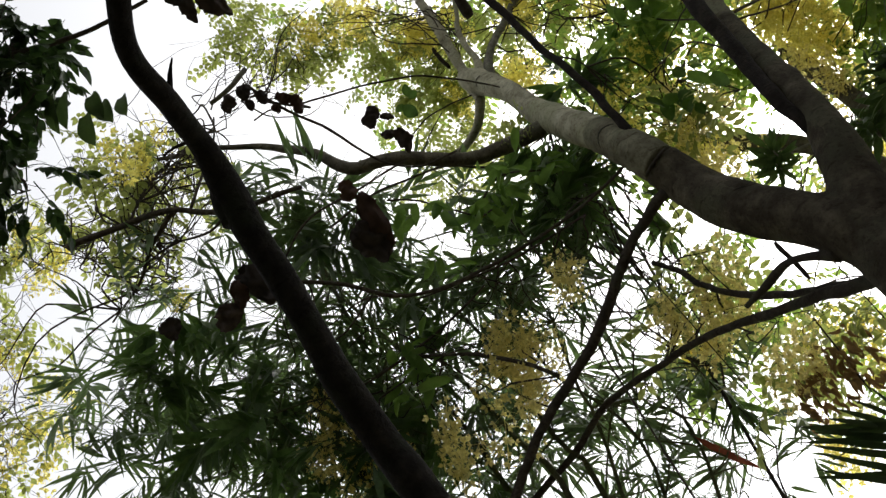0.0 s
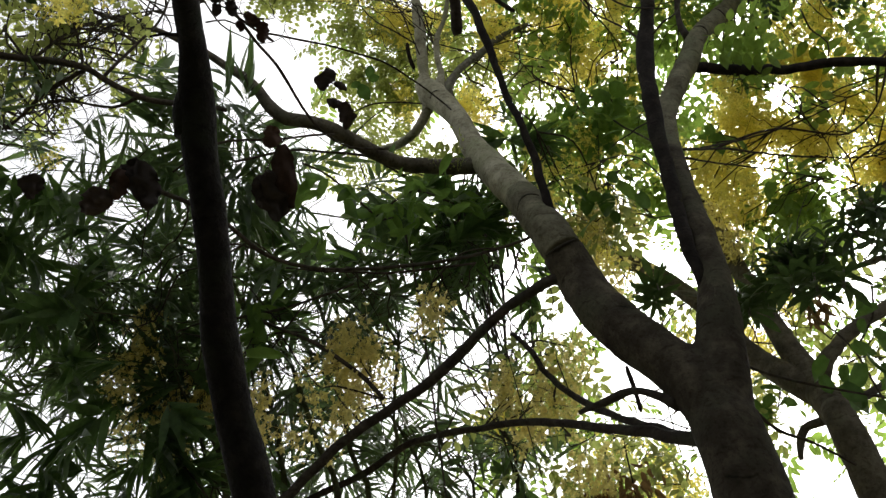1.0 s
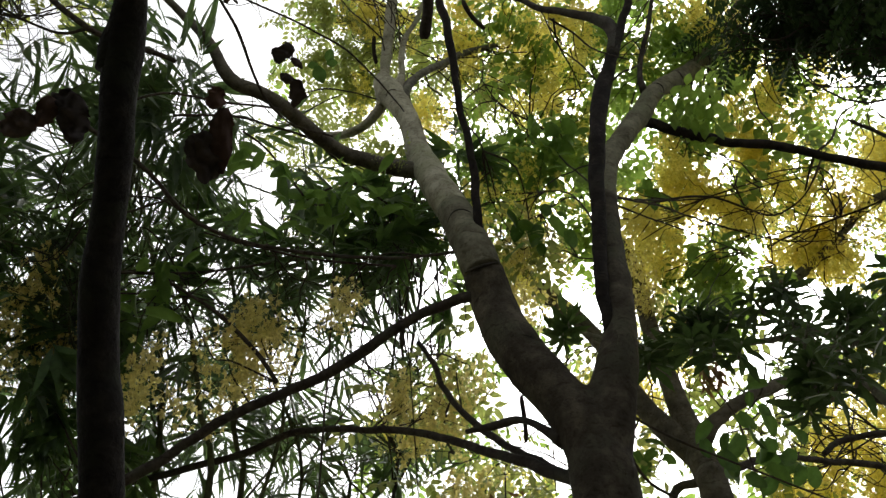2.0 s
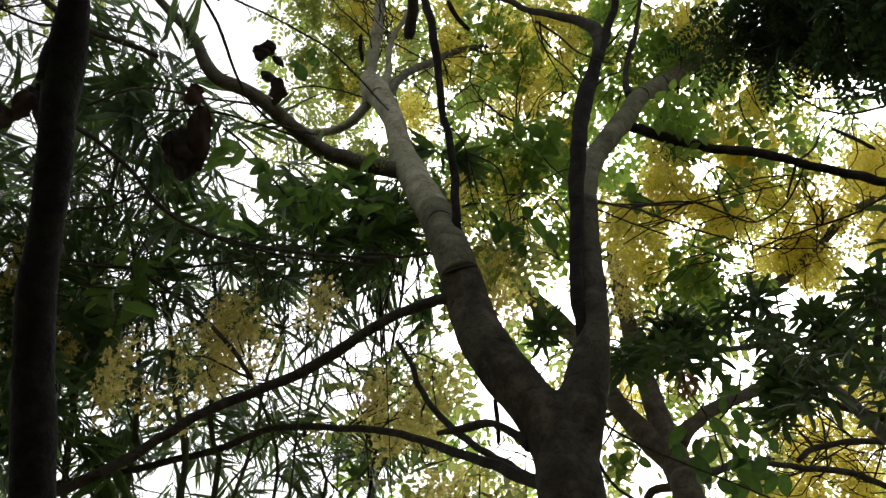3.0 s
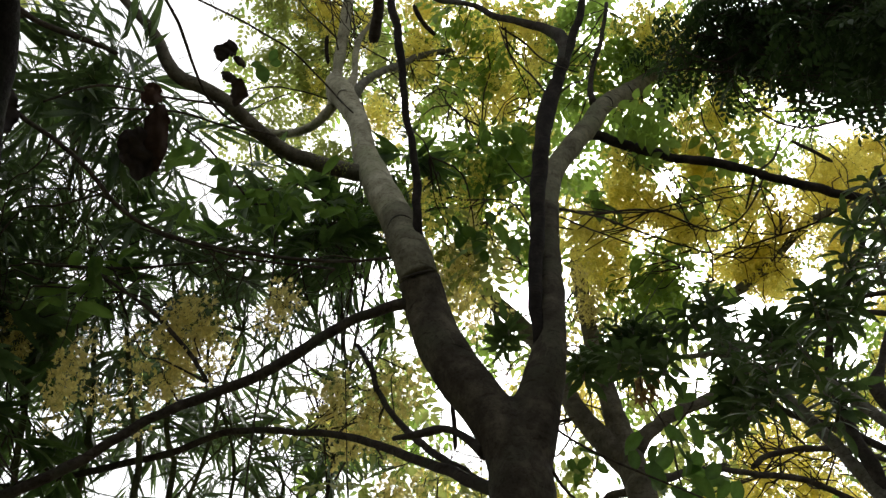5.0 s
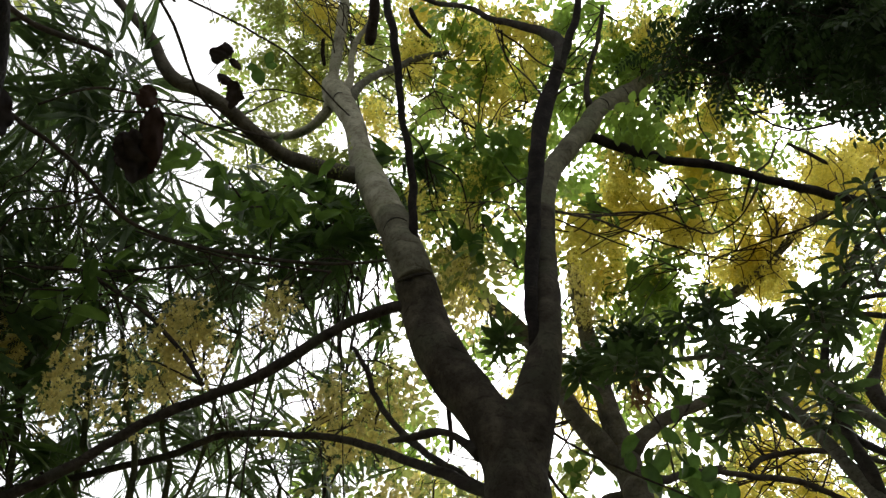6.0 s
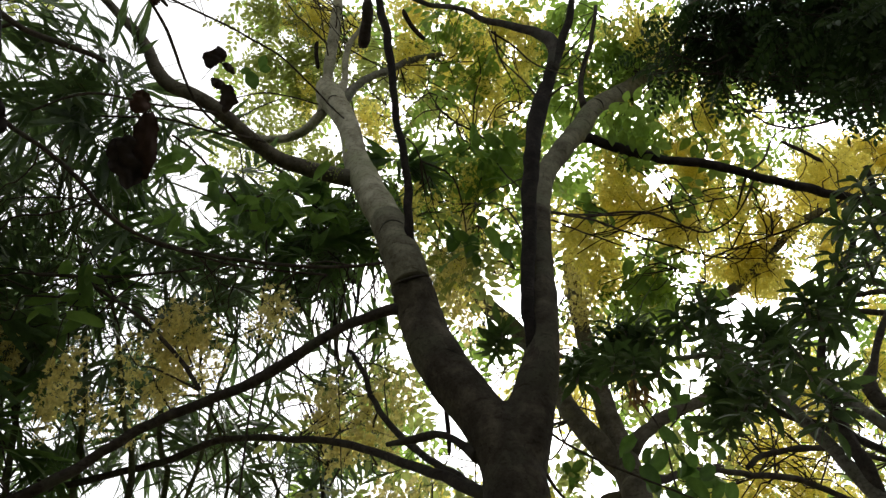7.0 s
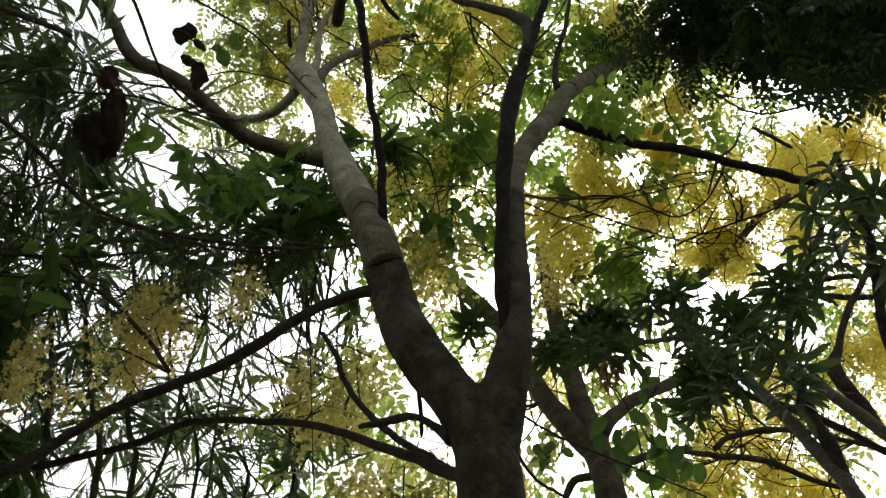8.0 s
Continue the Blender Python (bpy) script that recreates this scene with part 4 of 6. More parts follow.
far_leaves += [(-2.289, 2.087, 7.821, 0.180), (-2.040, 2.179, 7.872, 0.180), (-1.947, 2.456, 7.801, 0.180), (-1.689, 2.603, 7.814, 0.200), (-1.585, 2.880, 7.721, 0.200), (-1.354, 3.106, 7.891, 0.200), (-1.304, 3.318, 7.566, 0.180), (-1.559, 3.165, 7.589, 0.130), (-1.963, 2.647, 7.720, 0.100)]
high_crown = [(0.384, 4.089, 9.156, 0.669), (1.688, 3.965, 9.042, 0.669), (1.195, 5.653, 7.346, 0.812), (0.008, 5.219, 7.862, 0.696), (0.327, 5.844, 7.284, 0.638), (-0.472, 4.489, 8.853, 0.730), (-2.067, 4.267, 9.014, 0.560), (-1.328, 4.289, 9.168, 0.747), (-0.507, 4.583, 9.095, 0.747), (0.409, 4.792, 9.207, 0.827), (1.260, 4.598, 9.234, 0.764), (2.225, 5.043, 8.715, 0.827), (3.270, 5.128, 8.234, 0.764), (2.761, 5.879, 7.830, 0.827), (3.902, 4.960, 8.016, 0.827), (1.507, 5.950, 7.906, 0.747), (0.097, 5.447, 8.254, 0.547), (-0.506, 5.251, 8.392, 0.486), (3.691, 5.759, 7.449, 0.636), (-0.489, 3.682, 9.578, 0.995), (1.277, 3.733, 9.689, 1.018), (-1.802, 3.707, 9.375, 0.871), (0.938, 5.415, 8.215, 0.547), (2.653, 4.663, 8.575, 0.622)]
near_poses = spare_gaps(scatter(near_leaves, 60, leaf_kits, (5, 50)))
scatter_parts("feather_leaf", near_poses[:220], leaf_kits, LEAF_PALE, tree)
part("leaf_mass", big_mesh("leaf_mass", spread(leaf_kits, spare_gaps(scatter(puffs(mid_leaves), 90, leaf_kits, (5, 50))))), LEAF_CASSIA, tree, "mid-green feathered leaves", kind="stuff")
part("leaf_mass", big_mesh("leaf_mass", spread(small_kits, spare_gaps(scatter(puffs(far_leaves), 92, small_kits, (5, 50), size=(0.7, 1.1))))), LEAF_PALE, tree, "light green young leaves high in the crown", kind="stuff")
part("leaf_mass", big_mesh("leaf_mass", spread(leaf_kits, spare_gaps(scatter(puffs(high_crown), 23, leaf_kits, (5, 55), size=(0.7, 1.15))))), LEAF_CASSIA, tree, "green leaves high in the crown", kind="stuff")
broad_meshes = [mesh_of("feather_leaf", *pinnate(5, 0.34, 0.115, 0.058, 0.2, 4)) for _ in range(3)]
for k, (at, ahead, size) in enumerate((((0.856, 3.022, 6.097), (0.90, 0.20, -0.20), 1.0), ((0.888, 3.096, 6.040), (0.90, 0.40, 0.00), 1.1), ((0.974, 3.037, 6.185), (0.95, -0.10, -0.10), 1.0), ((0.960, 3.178, 6.092), (0.60, 0.60, -0.30), 0.9), ((1.578, 3.459, 6.481), (0.60, 0.50, -0.50), 1.1), ((1.683, 3.690, 6.273), (-0.30, 0.60, -0.50), 1.0), ((1.918, 3.491, 6.594), (0.30, 0.60, -0.60), 1.0), ((0.387, 3.570, 6.134), (-0.70, 0.40, -0.30), 1.1), ((0.286, 3.526, 6.176), (-0.80, 0.20, -0.40), 1.1), ((0.188, 3.507, 6.320), (-0.50, 0.50, -0.60), 1.1), ((1.459, 4.496, 5.895), (0.30, 0.60, -0.40), 1.0), ((1.234, 4.366, 5.951), (0.60, 0.50, -0.20), 1.0), ((1.542, 4.421, 5.944), (-0.60, 0.30, -0.40), 1.0))):
    b = basis(ahead, np.array(at) - np.array((0.0, 0.0, 1.6)), rng.normal() * 0.4) * size
    part("feather_leaf", broad_meshes[k % 3], LEAF_CASSIA, tree, "", Matrix([[*b[i], at[i]] for i in range(3)] + [[0, 0, 0, 1]]))
all_clumps = near_flowers + gold_flowers + right_flowers + mid_leaves
part("twig_mass", mesh_of("twig_mass", *sub_twigs(all_clumps, anchors, 5, 0.0055)), BARK_TWIG, tree, "", kind="stuff")


# bare green flower stalks at the fork of the pale limb
stalk_kit = raceme(8, 0.2, 0.009, 0.05)
stalk_mesh = mesh_of("flower_stalk", *stalk_kit)
for at, size in (((-0.796, 2.673, 5.384), 1.1), ((-0.755, 2.696, 5.376), 1.0), ((-0.714, 2.702, 5.355), 1.2), ((-0.834, 2.719, 5.380), 0.9), ((-0.772, 2.710, 5.313), 1.0), ((-0.867, 2.728, 5.366), 1.0)):
    b = basis((rng.normal(), rng.normal(), 0.3), (0, 0, 1), rng.normal() * 0.5) * size
    part("flower_stalk", stalk_mesh, LEAF_PALE, tree, "", Matrix([[*b[i], at[i]] for i in range(3)] + [[0, 0, 0, 1]]))


def pod(name, ctrl, parent):
    """A long dark seed pod, round and faintly jointed."""
    line = glide([(*p, r) for p, r in ctrl], 0.02)
    limb(name, [tuple(q) for q in line[::2]], POD_SKIN, parent, "", None, 10, 0.02, 0.05)


for ctrl in ([(-0.544, 2.018, 5.698), (-0.562, 2.147, 5.629), (-0.584, 2.250, 5.569)], [(-0.373, 2.168, 5.866), (-0.311, 2.266, 5.820), (-0.248, 2.325, 5.792)], [(-1.014, 2.668, 6.418), (-1.027, 2.762, 6.362), (-1.019, 2.825, 6.326)],
             [(2.282, 3.541, 6.418), (2.412, 3.570, 6.333), (2.546, 3.601, 6.238)], [(-0.114, 3.193, 3.837), (-0.105, 3.253, 3.749), (-0.102, 3.316, 3.650)]):
    r = 0.011 if ctrl[0][2] < 5.5 else 0.014
    if abs(ctrl[0][0] - (-0.544)) < 0.02:
        r = 0.03
    pod("seed_pod", [(ctrl[0], r * 0.5), (tuple((np.array(ctrl[0]) * 0.8 + np.array(ctrl[1]) * 0.2)), r), (ctrl[1], r * 1.03), (tuple((np.array(ctrl[2]) * 0.8 + np.array(ctrl[1]) * 0.2)), r), (ctrl[2], r * 0.4)], tree)

# ---- second flowering tree behind ----
base = (1.15, 4.75, 0.0)
tree_b = thing("golden_shower_tree", base, "slender grey-brown forked tree with yellow flowers", "tree", "flowering trees")
anchors_b = []
limb("trunk", [(1.2, 4.8, -0.05, 0.2), (1.15, 4.78, 0.3, 0.17), (1.1, 4.72, 2.0, 0.15), (0.982, 4.322, 3.804, 0.0930), (0.979, 4.395, 4.099, 0.0930), (0.970, 4.485, 4.351, 0.0900), (0.968, 4.505, 4.511, 0.0624)],
     BARK_BOUGH, tree_b, "grey-brown ringed bark", anchors_b, 20, 0.05)
limb("limb", [(0.968, 4.478, 4.265, 0.0815), (0.874, 4.520, 4.423, 0.0863), (0.765, 4.586, 4.630, 0.0751), (0.674, 4.640, 4.842, 0.0667), (0.608, 4.712, 5.099, 0.0617), (0.508, 4.686, 5.313, 0.0590), (0.353, 4.714, 5.611, 0.0629), (0.196, 4.700, 5.791, 0.0639), (0.027, 4.716, 6.000, 0.0634), (-0.161, 4.783, 6.289, 0.0535), (-0.341, 4.905, 6.582, 0.0431)],
     BARK_BOUGH, tree_b, "", anchors_b, 14, 0.05)
limb("limb", [(0.951, 4.472, 4.282, 0.0749), (0.949, 4.517, 4.498, 0.0871), (0.915, 4.546, 4.739, 0.0723), (0.898, 4.600, 5.016, 0.0679), (0.860, 4.615, 5.336, 0.0664), (0.842, 4.683, 5.729, 0.0619), (0.824, 4.724, 6.135, 0.0569), (0.828, 4.771, 6.515, 0.0466)],
     BARK_BOUGH, tree_b, "", anchors_b, 14, 0.05)
limb("bough", [(0.999, 4.462, 4.378, 0.0681), (1.102, 4.421, 4.499, 0.0496), (1.286, 4.411, 4.623, 0.0428), (1.589, 4.444, 4.796, 0.0403), (1.901, 4.461, 4.961, 0.0375), (2.334, 4.552, 5.446, 0.0362)],
     BARK_BOUGH, tree_b, "", anchors_b, 10, 0.05)
limb("bough", [(1.819, 4.693, 5.869, 0.0373), (1.984, 4.602, 5.894, 0.0420), (2.169, 4.558, 6.006, 0.0403), (2.370, 4.452, 6.161, 0.0337), (2.561, 4.318, 6.334, 0.0341), (2.790, 4.232, 6.428, 0.0272), (3.018, 4.192, 6.471, 0.0176)],
     BARK_GREY, tree_b, "", anchors_b, 10, 0.05)
limb("bough", [(0.958, 4.392, 4.052, 0.0290), (0.873, 4.456, 4.072, 0.0292), (0.806, 4.502, 4.075, 0.0276), (0.755, 4.496, 3.996, 0.0237), (0.727, 4.497, 3.894, 0.0144)], BARK_BOUGH, tree_b, "", None, 8, 0.05)
limb("bough", [(1.043, 4.323, 4.096, 0.0325), (1.501, 4.636, 4.359, 0.0198), (1.862, 4.826, 4.438, 0.0209), (2.201, 4.917, 4.461, 0.0216), (2.564, 5.039, 4.379, 0.0200), (2.897, 5.131, 4.343, 0.0184)], BARK_DARK, tree_b, "", anchors_b, 8, 0.05)
limb("bough", [(1.848, 4.805, 4.482, 0.0188), (1.973, 4.820, 4.579, 0.0212), (2.218, 4.808, 4.629, 0.0194), (2.595, 4.865, 4.647, 0.0200), (2.994, 4.938, 4.584, 0.0161)], BARK_DARK, tree_b, "", anchors_b, 8, 0.05)
limb("bough", [(2.519, 4.024, 3.463, 0.024), (2.576, 4.026, 3.889, 0.026), (2.569, 4.079, 4.247, 0.030), (2.449, 4.064, 4.574, 0.0515), (2.520, 4.019, 4.761, 0.0242), (2.613, 3.932, 4.969, 0.0226), (2.751, 3.816, 5.161, 0.0209), (2.857, 3.728, 5.333, 0.0191)], BARK_DARK, tree_b, "", anchors_b, 8, 0.05)
limb("bough", [(2.481, 3.940, 5.224, 0.0167), (2.664, 3.849, 5.192, 0.0188), (2.998, 3.775, 5.173, 0.0191)], BARK_DARK, tree_b, "", anchors_b, 8, 0.05)
limb("bough", [(2.521, 4.058, 5.229, 0.0170), (2.706, 4.009, 5.150, 0.0212), (2.994, 3.888, 5.052, 0.0212)], BARK_DARK, tree_b, "", anchors_b, 8, 0.05)
back_flowers = [(1.101, 5.281, 6.061, 0.148), (-0.310, 5.743, 4.826, 0.210), (0.009, 5.783, 4.762, 0.210), (-0.594, 5.987, 4.331, 0.187), (1.080, 5.564, 6.040, 0.183), (0.810, 5.480, 5.880, 0.158), (0.866, 5.864, 5.861, 0.253), (1.065, 6.080, 5.860, 0.207), (2.460, 5.708, 5.428, 0.341), (2.773, 5.800, 5.265, 0.398), (2.468, 5.950, 5.035, 0.341), (2.861, 5.955, 4.934, 0.398), (2.115, 5.980, 5.213, 0.227), (2.729, 5.289, 5.471, 0.221), (3.396, 4.936, 5.770, 0.341), (3.433, 5.146, 5.477, 0.341), (3.295, 5.266, 5.802, 0.260), (-1.060, 5.650, 5.416, 0.239), (-1.243, 5.637, 5.380, 0.190), (0.366, 5.532, 5.708, 0.190), (2.105, 6.185, 4.856, 0.341), (3.110, 5.824, 4.714, 0.341), (1.152, 5.165, 6.629, 0.284)]
back_flowers += [(2.107, 5.583, 5.239, 0.160), (2.204, 5.717, 4.964, 0.170), (1.896, 5.821, 4.971, 0.160), (3.038, 4.174, 6.313, 0.260), (2.751, 4.392, 6.291, 0.200)]
back_leaves = [(0.398, 5.149, 5.709, 0.168), (1.344, 5.051, 5.630, 0.168), (-0.522, 5.226, 4.880, 0.219), (-0.505, 5.435, 4.537, 0.219), (-0.832, 5.073, 5.050, 0.175), (-0.609, 5.649, 4.104, 0.219), (1.422, 5.431, 5.781, 0.198), (1.510, 5.158, 5.430, 0.187), (0.397, 5.262, 5.564, 0.163), (0.769, 5.416, 4.922, 0.226), (0.470, 5.519, 5.880, 0.198), (1.378, 5.201, 6.385, 0.305), (1.571, 5.862, 5.089, 0.247), (3.089, 5.684, 5.192, 0.314), (3.316, 5.284, 5.581, 0.314), (-0.682, 5.404, 5.671, 0.240), (-0.206, 5.794, 5.154, 0.240), (2.653, 5.346, 5.628, 0.305), (1.900, 5.921, 4.815, 0.297)]
back_leaves += [(1.244, 5.265, 5.179, 0.120), (1.406, 5.285, 5.090, 0.120), (1.568, 5.264, 5.053, 0.120), (1.861, 5.018, 5.268, 0.120), (1.987, 4.859, 5.414, 0.100), (1.736, 5.133, 5.168, 0.120), (1.928, 5.110, 5.103, 0.140), (0.874, 5.446, 5.013, 0.100), (0.803, 5.553, 4.854, 0.120), (1.128, 5.423, 4.976, 0.100), (1.757, 5.300, 4.905, 0.150), (1.471, 5.428, 4.835, 0.150)]
back_flowers += [(2.503, 4.964, 5.498, 0.130), (2.604, 5.035, 5.338, 0.140), (2.414, 5.147, 5.313, 0.120)]
back_crown = [(-0.877, 6.142, 6.161, 0.653), (-0.430, 6.459, 5.387, 0.583), (-1.145, 6.266, 5.560, 0.477), (2.946, 6.378, 5.631, 0.401), (3.504, 5.863, 5.954, 0.372), (2.348, 6.788, 5.343, 0.344), (3.467, 6.387, 5.177, 0.372), (0.761, 6.685, 5.344, 0.381), (1.644, 6.335, 6.373, 0.458), (3.307, 5.745, 6.594, 0.528), (3.892, 5.295, 6.335, 0.630), (-0.130, 5.881, 6.569, 0.272), (0.182, 6.679, 5.007, 0.583), (1.687, 6.757, 4.885, 0.653)]
part("leaf_mass", big_mesh("leaf_mass", spread(leaf_kits, spare_gaps(scatter(puffs(back_crown), 30, leaf_kits, (5, 55), size=(0.8, 1.3))))), LEAF_CASSIA, tree_b, "green leaves behind", kind="stuff")
part("flower_mass", big_mesh("flower_mass", spread(chain_kits, spare_gaps(hang(back_flowers, 36))), False), PETAL, tree_b, "dense bright yellow flower chains", kind="stuff")
part("leaf_mass", big_mesh("leaf_mass", spread(leaf_kits, spare_gaps(scatter(back_leaves, 30, leaf_kits, (5, 50))))), LEAF_PALE, tree_b, "light green feathered leaves", kind="stuff")
part("twig_mass", mesh_of("twig_mass", *sub_twigs(back_flowers + back_leaves, anchors_b, 3)), BARK_TWIG, tree_b, "", kind="stuff")

# ---- third crown, to the side, seen while the camera turns ----
base = (-5.6, 1.7, 0.0)
tree_c = thing("golden_shower_tree", base, "thin flowering tree beside the bamboo", "tree", "flowering trees")
anchors_c = []
limb("trunk", [(-5.6, 1.7, -0.05, 0.14), (-5.55, 1.6, 2.0, 0.11), (-5.4, 1.45, 4.0, 0.08), (-4.758, 1.251, 5.386, 0.05), (-4.220, 1.114, 5.989, 0.035), (-3.732, 1.103, 6.397, 0.02)],
     BARK_GREY, tree_c, "", anchors_c, 12, 0.08)
side_flowers = [(-2.801, 1.815, 6.394, 0.185), (-3.178, 1.678, 6.219, 0.185), (-3.089, 1.915, 6.185, 0.123), (-2.434, 1.476, 5.672, 0.230), (-3.637, 1.408, 5.874, 0.267), (-4.165, 1.727, 5.561, 0.170), (-4.348, 1.794, 5.338, 0.255), (-4.523, 1.941, 5.060, 0.212), (-2.847, 2.000, 5.178, 0.184), (-1.825, 2.307, 7.449, 0.243)]
side_leaves = [(-3.068, 1.673, 6.044, 0.238), (-2.765, 1.873, 6.149, 0.218), (-2.626, 2.112, 6.122, 0.178), (-3.032, 2.021, 5.921, 0.178), (-3.259, 1.884, 5.827, 0.198), (-2.559, 1.879, 6.257, 0.198), (-2.637, 1.553, 5.769, 0.294), (-2.675, 1.309, 5.825, 0.221), (-3.632, 1.442, 6.129, 0.297), (-3.899, 1.438, 5.913, 0.255), (-4.160, 1.682, 5.584, 0.255), (-4.382, 2.030, 5.182, 0.255), (-4.602, 2.011, 4.919, 0.255), (-2.883, 1.847, 5.749, 0.229), (-3.287, 1.628, 5.810, 0.238), (-2.225, 2.030, 7.640, 0.337), (-2.049, 2.455, 7.546, 0.288)]
part("flower_mass", big_mesh("flower_mass", spread(chain_kits, hang(side_flowers, 11)), False), PETAL, tree_c, "yellow flower chains", kind="stuff")
part("leaf_mass", big_mesh("leaf_mass", spread(small_kits, scatter(side_leaves, 62, small_kits, (5, 50), size=(0.75, 1.25)))), LEAF_PALE, tree_c, "light green feathered leaves", kind="stuff")
part("twig_mass", mesh_of("twig_mass", *sub_twigs(side_flowers + side_leaves, anchors_c + side_anchor, 9, 0.006)), BARK_TWIG, tree_c, "", kind="stuff")

# ---- bamboo ----
base = (-1.9, 4.1, 0.0)
bamboo = thing("bamboo_clump", base, "tall bamboo clump with long narrow dark leaves", "bamboo")
anchors_d = []
for top in ([(-1.473, 3.759, 3.804), (-1.464, 3.718, 4.168), (-1.429, 3.664, 4.523), (-1.395, 3.624, 4.750)], [(-1.735, 3.677, 3.529), (-1.911, 3.623, 4.102), (-2.039, 3.487, 4.546), (-2.295, 3.405, 5.108)],
            [(-1.681, 3.981, 3.689), (-1.803, 3.908, 4.144), (-1.897, 3.780, 4.794), (-2.042, 3.579, 5.393)], [(-2.064, 3.739, 3.562), (-2.183, 3.611, 4.282), (-2.405, 3.318, 5.116), (-2.670, 2.977, 5.801)],
            [(-1.158, 4.333, 3.810), (-1.331, 4.249, 4.286), (-1.292, 4.179, 4.935), (-1.142, 4.046, 5.596)], [(-2.277, 3.539, 3.457), (-2.410, 3.335, 4.261), (-2.489, 3.089, 5.114), (-2.503, 2.789, 6.027)],
            [(-1.407, 4.156, 3.781), (-1.672, 3.891, 4.617), (-1.681, 3.647, 5.358), (-1.632, 3.548, 5.752)]):
    foot = np.array(base) + rng.normal(size=3) * (0.35, 0.35, 0)
    path = [(foot[0], foot[1], -0.05), tuple(foot * (0.5, 0.5, 0) + np.array(top[0]) * (0.5, 0.5, 0.5)), *top]
    limb("culm", [(*p, (0.022 if top[0][2] < 3.7 else 0.014) * (1 - 0.1 * i)) for i, p in enumerate(path)], CULM, bamboo, "", anchors_d, 8, 0.12, 0.03)
spray_kits = [bamboo_spray(int(rng.integers(6, 10)), rng.uniform(0.2, 0.35), 0.27, 0.026) for _ in range(8)]
wide_kits = [bamboo_spray(int(rng.integers(6, 10)), rng.uniform(0.2, 0.35), 0.31, 0.035) for _ in range(8)]
cane_low = [(-2.194, 2.105, 5.314, 0.204), (-2.114, 2.051, 5.390, 0.170), (-1.864, 2.282, 5.389, 0.153), (-2.009, 2.199, 5.364, 0.187), (-1.804, 2.497, 5.281, 0.136), (-1.582, 2.934, 5.645, 0.149), (-1.684, 3.053, 5.515, 0.149), (-1.365, 3.196, 5.526, 0.148), (-2.766, 1.999, 5.337, 0.212), (-2.657, 1.993, 5.669, 0.165), (-2.513, 2.182, 5.402, 0.177), (-2.820, 2.243, 5.160, 0.212), (-2.073, 2.215, 5.448, 0.243), (-1.833, 2.448, 5.429, 0.191), (-2.056, 2.547, 5.246, 0.243)]
cane_low += [(-1.752, 2.838, 5.325, 0.194), (-2.188, 2.337, 5.309, 0.312), (-1.955, 2.318, 5.449, 0.243), (-2.267, 2.657, 5.037, 0.243), (-2.119, 2.942, 5.043, 0.247), (-1.819, 3.025, 5.141, 0.247), (-1.589, 3.474, 5.128, 0.294), (-1.262, 3.539, 5.195, 0.257), (-0.989, 3.556, 5.263, 0.221), (-2.328, 3.104, 4.754, 0.318), (-2.072, 3.215, 4.820, 0.283), (-2.274, 3.361, 4.521, 0.283), (-1.454, 3.799, 4.998, 0.225), (-1.831, 3.339, 4.992, 0.288), (-1.936, 2.614, 5.397, 0.212), (-1.703, 3.209, 5.433, 0.187)]
cane_deep = [(-0.701, 4.072, 4.757, 0.147), (-1.090, 3.837, 4.936, 0.147), (-1.218, 4.038, 4.642, 0.184), (-0.948, 3.996, 4.789, 0.147), (-1.276, 4.148, 4.464, 0.184), (-0.862, 4.353, 4.311, 0.165), (-1.064, 4.339, 4.261, 0.184), (-0.511, 4.429, 4.276, 0.147), (-2.272, 3.402, 4.475, 0.212), (-2.027, 3.532, 4.670, 0.216), (-1.292, 3.848, 4.851, 0.184), (-1.493, 3.618, 5.024, 0.184), (-1.801, 3.465, 4.880, 0.216)]
cane_deep += [(-2.269, 3.776, 4.364, 0.294), (-1.994, 4.041, 4.390, 0.300), (-1.584, 4.276, 4.302, 0.300), (-1.212, 4.468, 4.180, 0.262), (-0.870, 4.545, 4.184, 0.225), (-1.624, 4.326, 3.985, 0.294), (-2.311, 4.003, 3.983, 0.294), (-2.057, 4.182, 3.906, 0.257), (-1.828, 4.058, 4.657, 0.267), (-2.619, 2.698, 4.896, 0.389), (-2.623, 3.232, 4.370, 0.424), (-2.559, 3.631, 3.895, 0.389), (-2.109, 3.885, 4.701, 0.267)]
cane_deep += [(-1.635, 3.329, 4.922, 0.180), (-1.416, 3.451, 4.899, 0.180), (-1.278, 3.697, 4.842, 0.180), (-1.504, 3.705, 4.734, 0.160), (-1.687, 3.609, 4.587, 0.200), (-1.181, 3.523, 5.065, 0.160), (-1.886, 3.384, 4.566, 0.200), (-1.806, 3.231, 4.778, 0.180)]
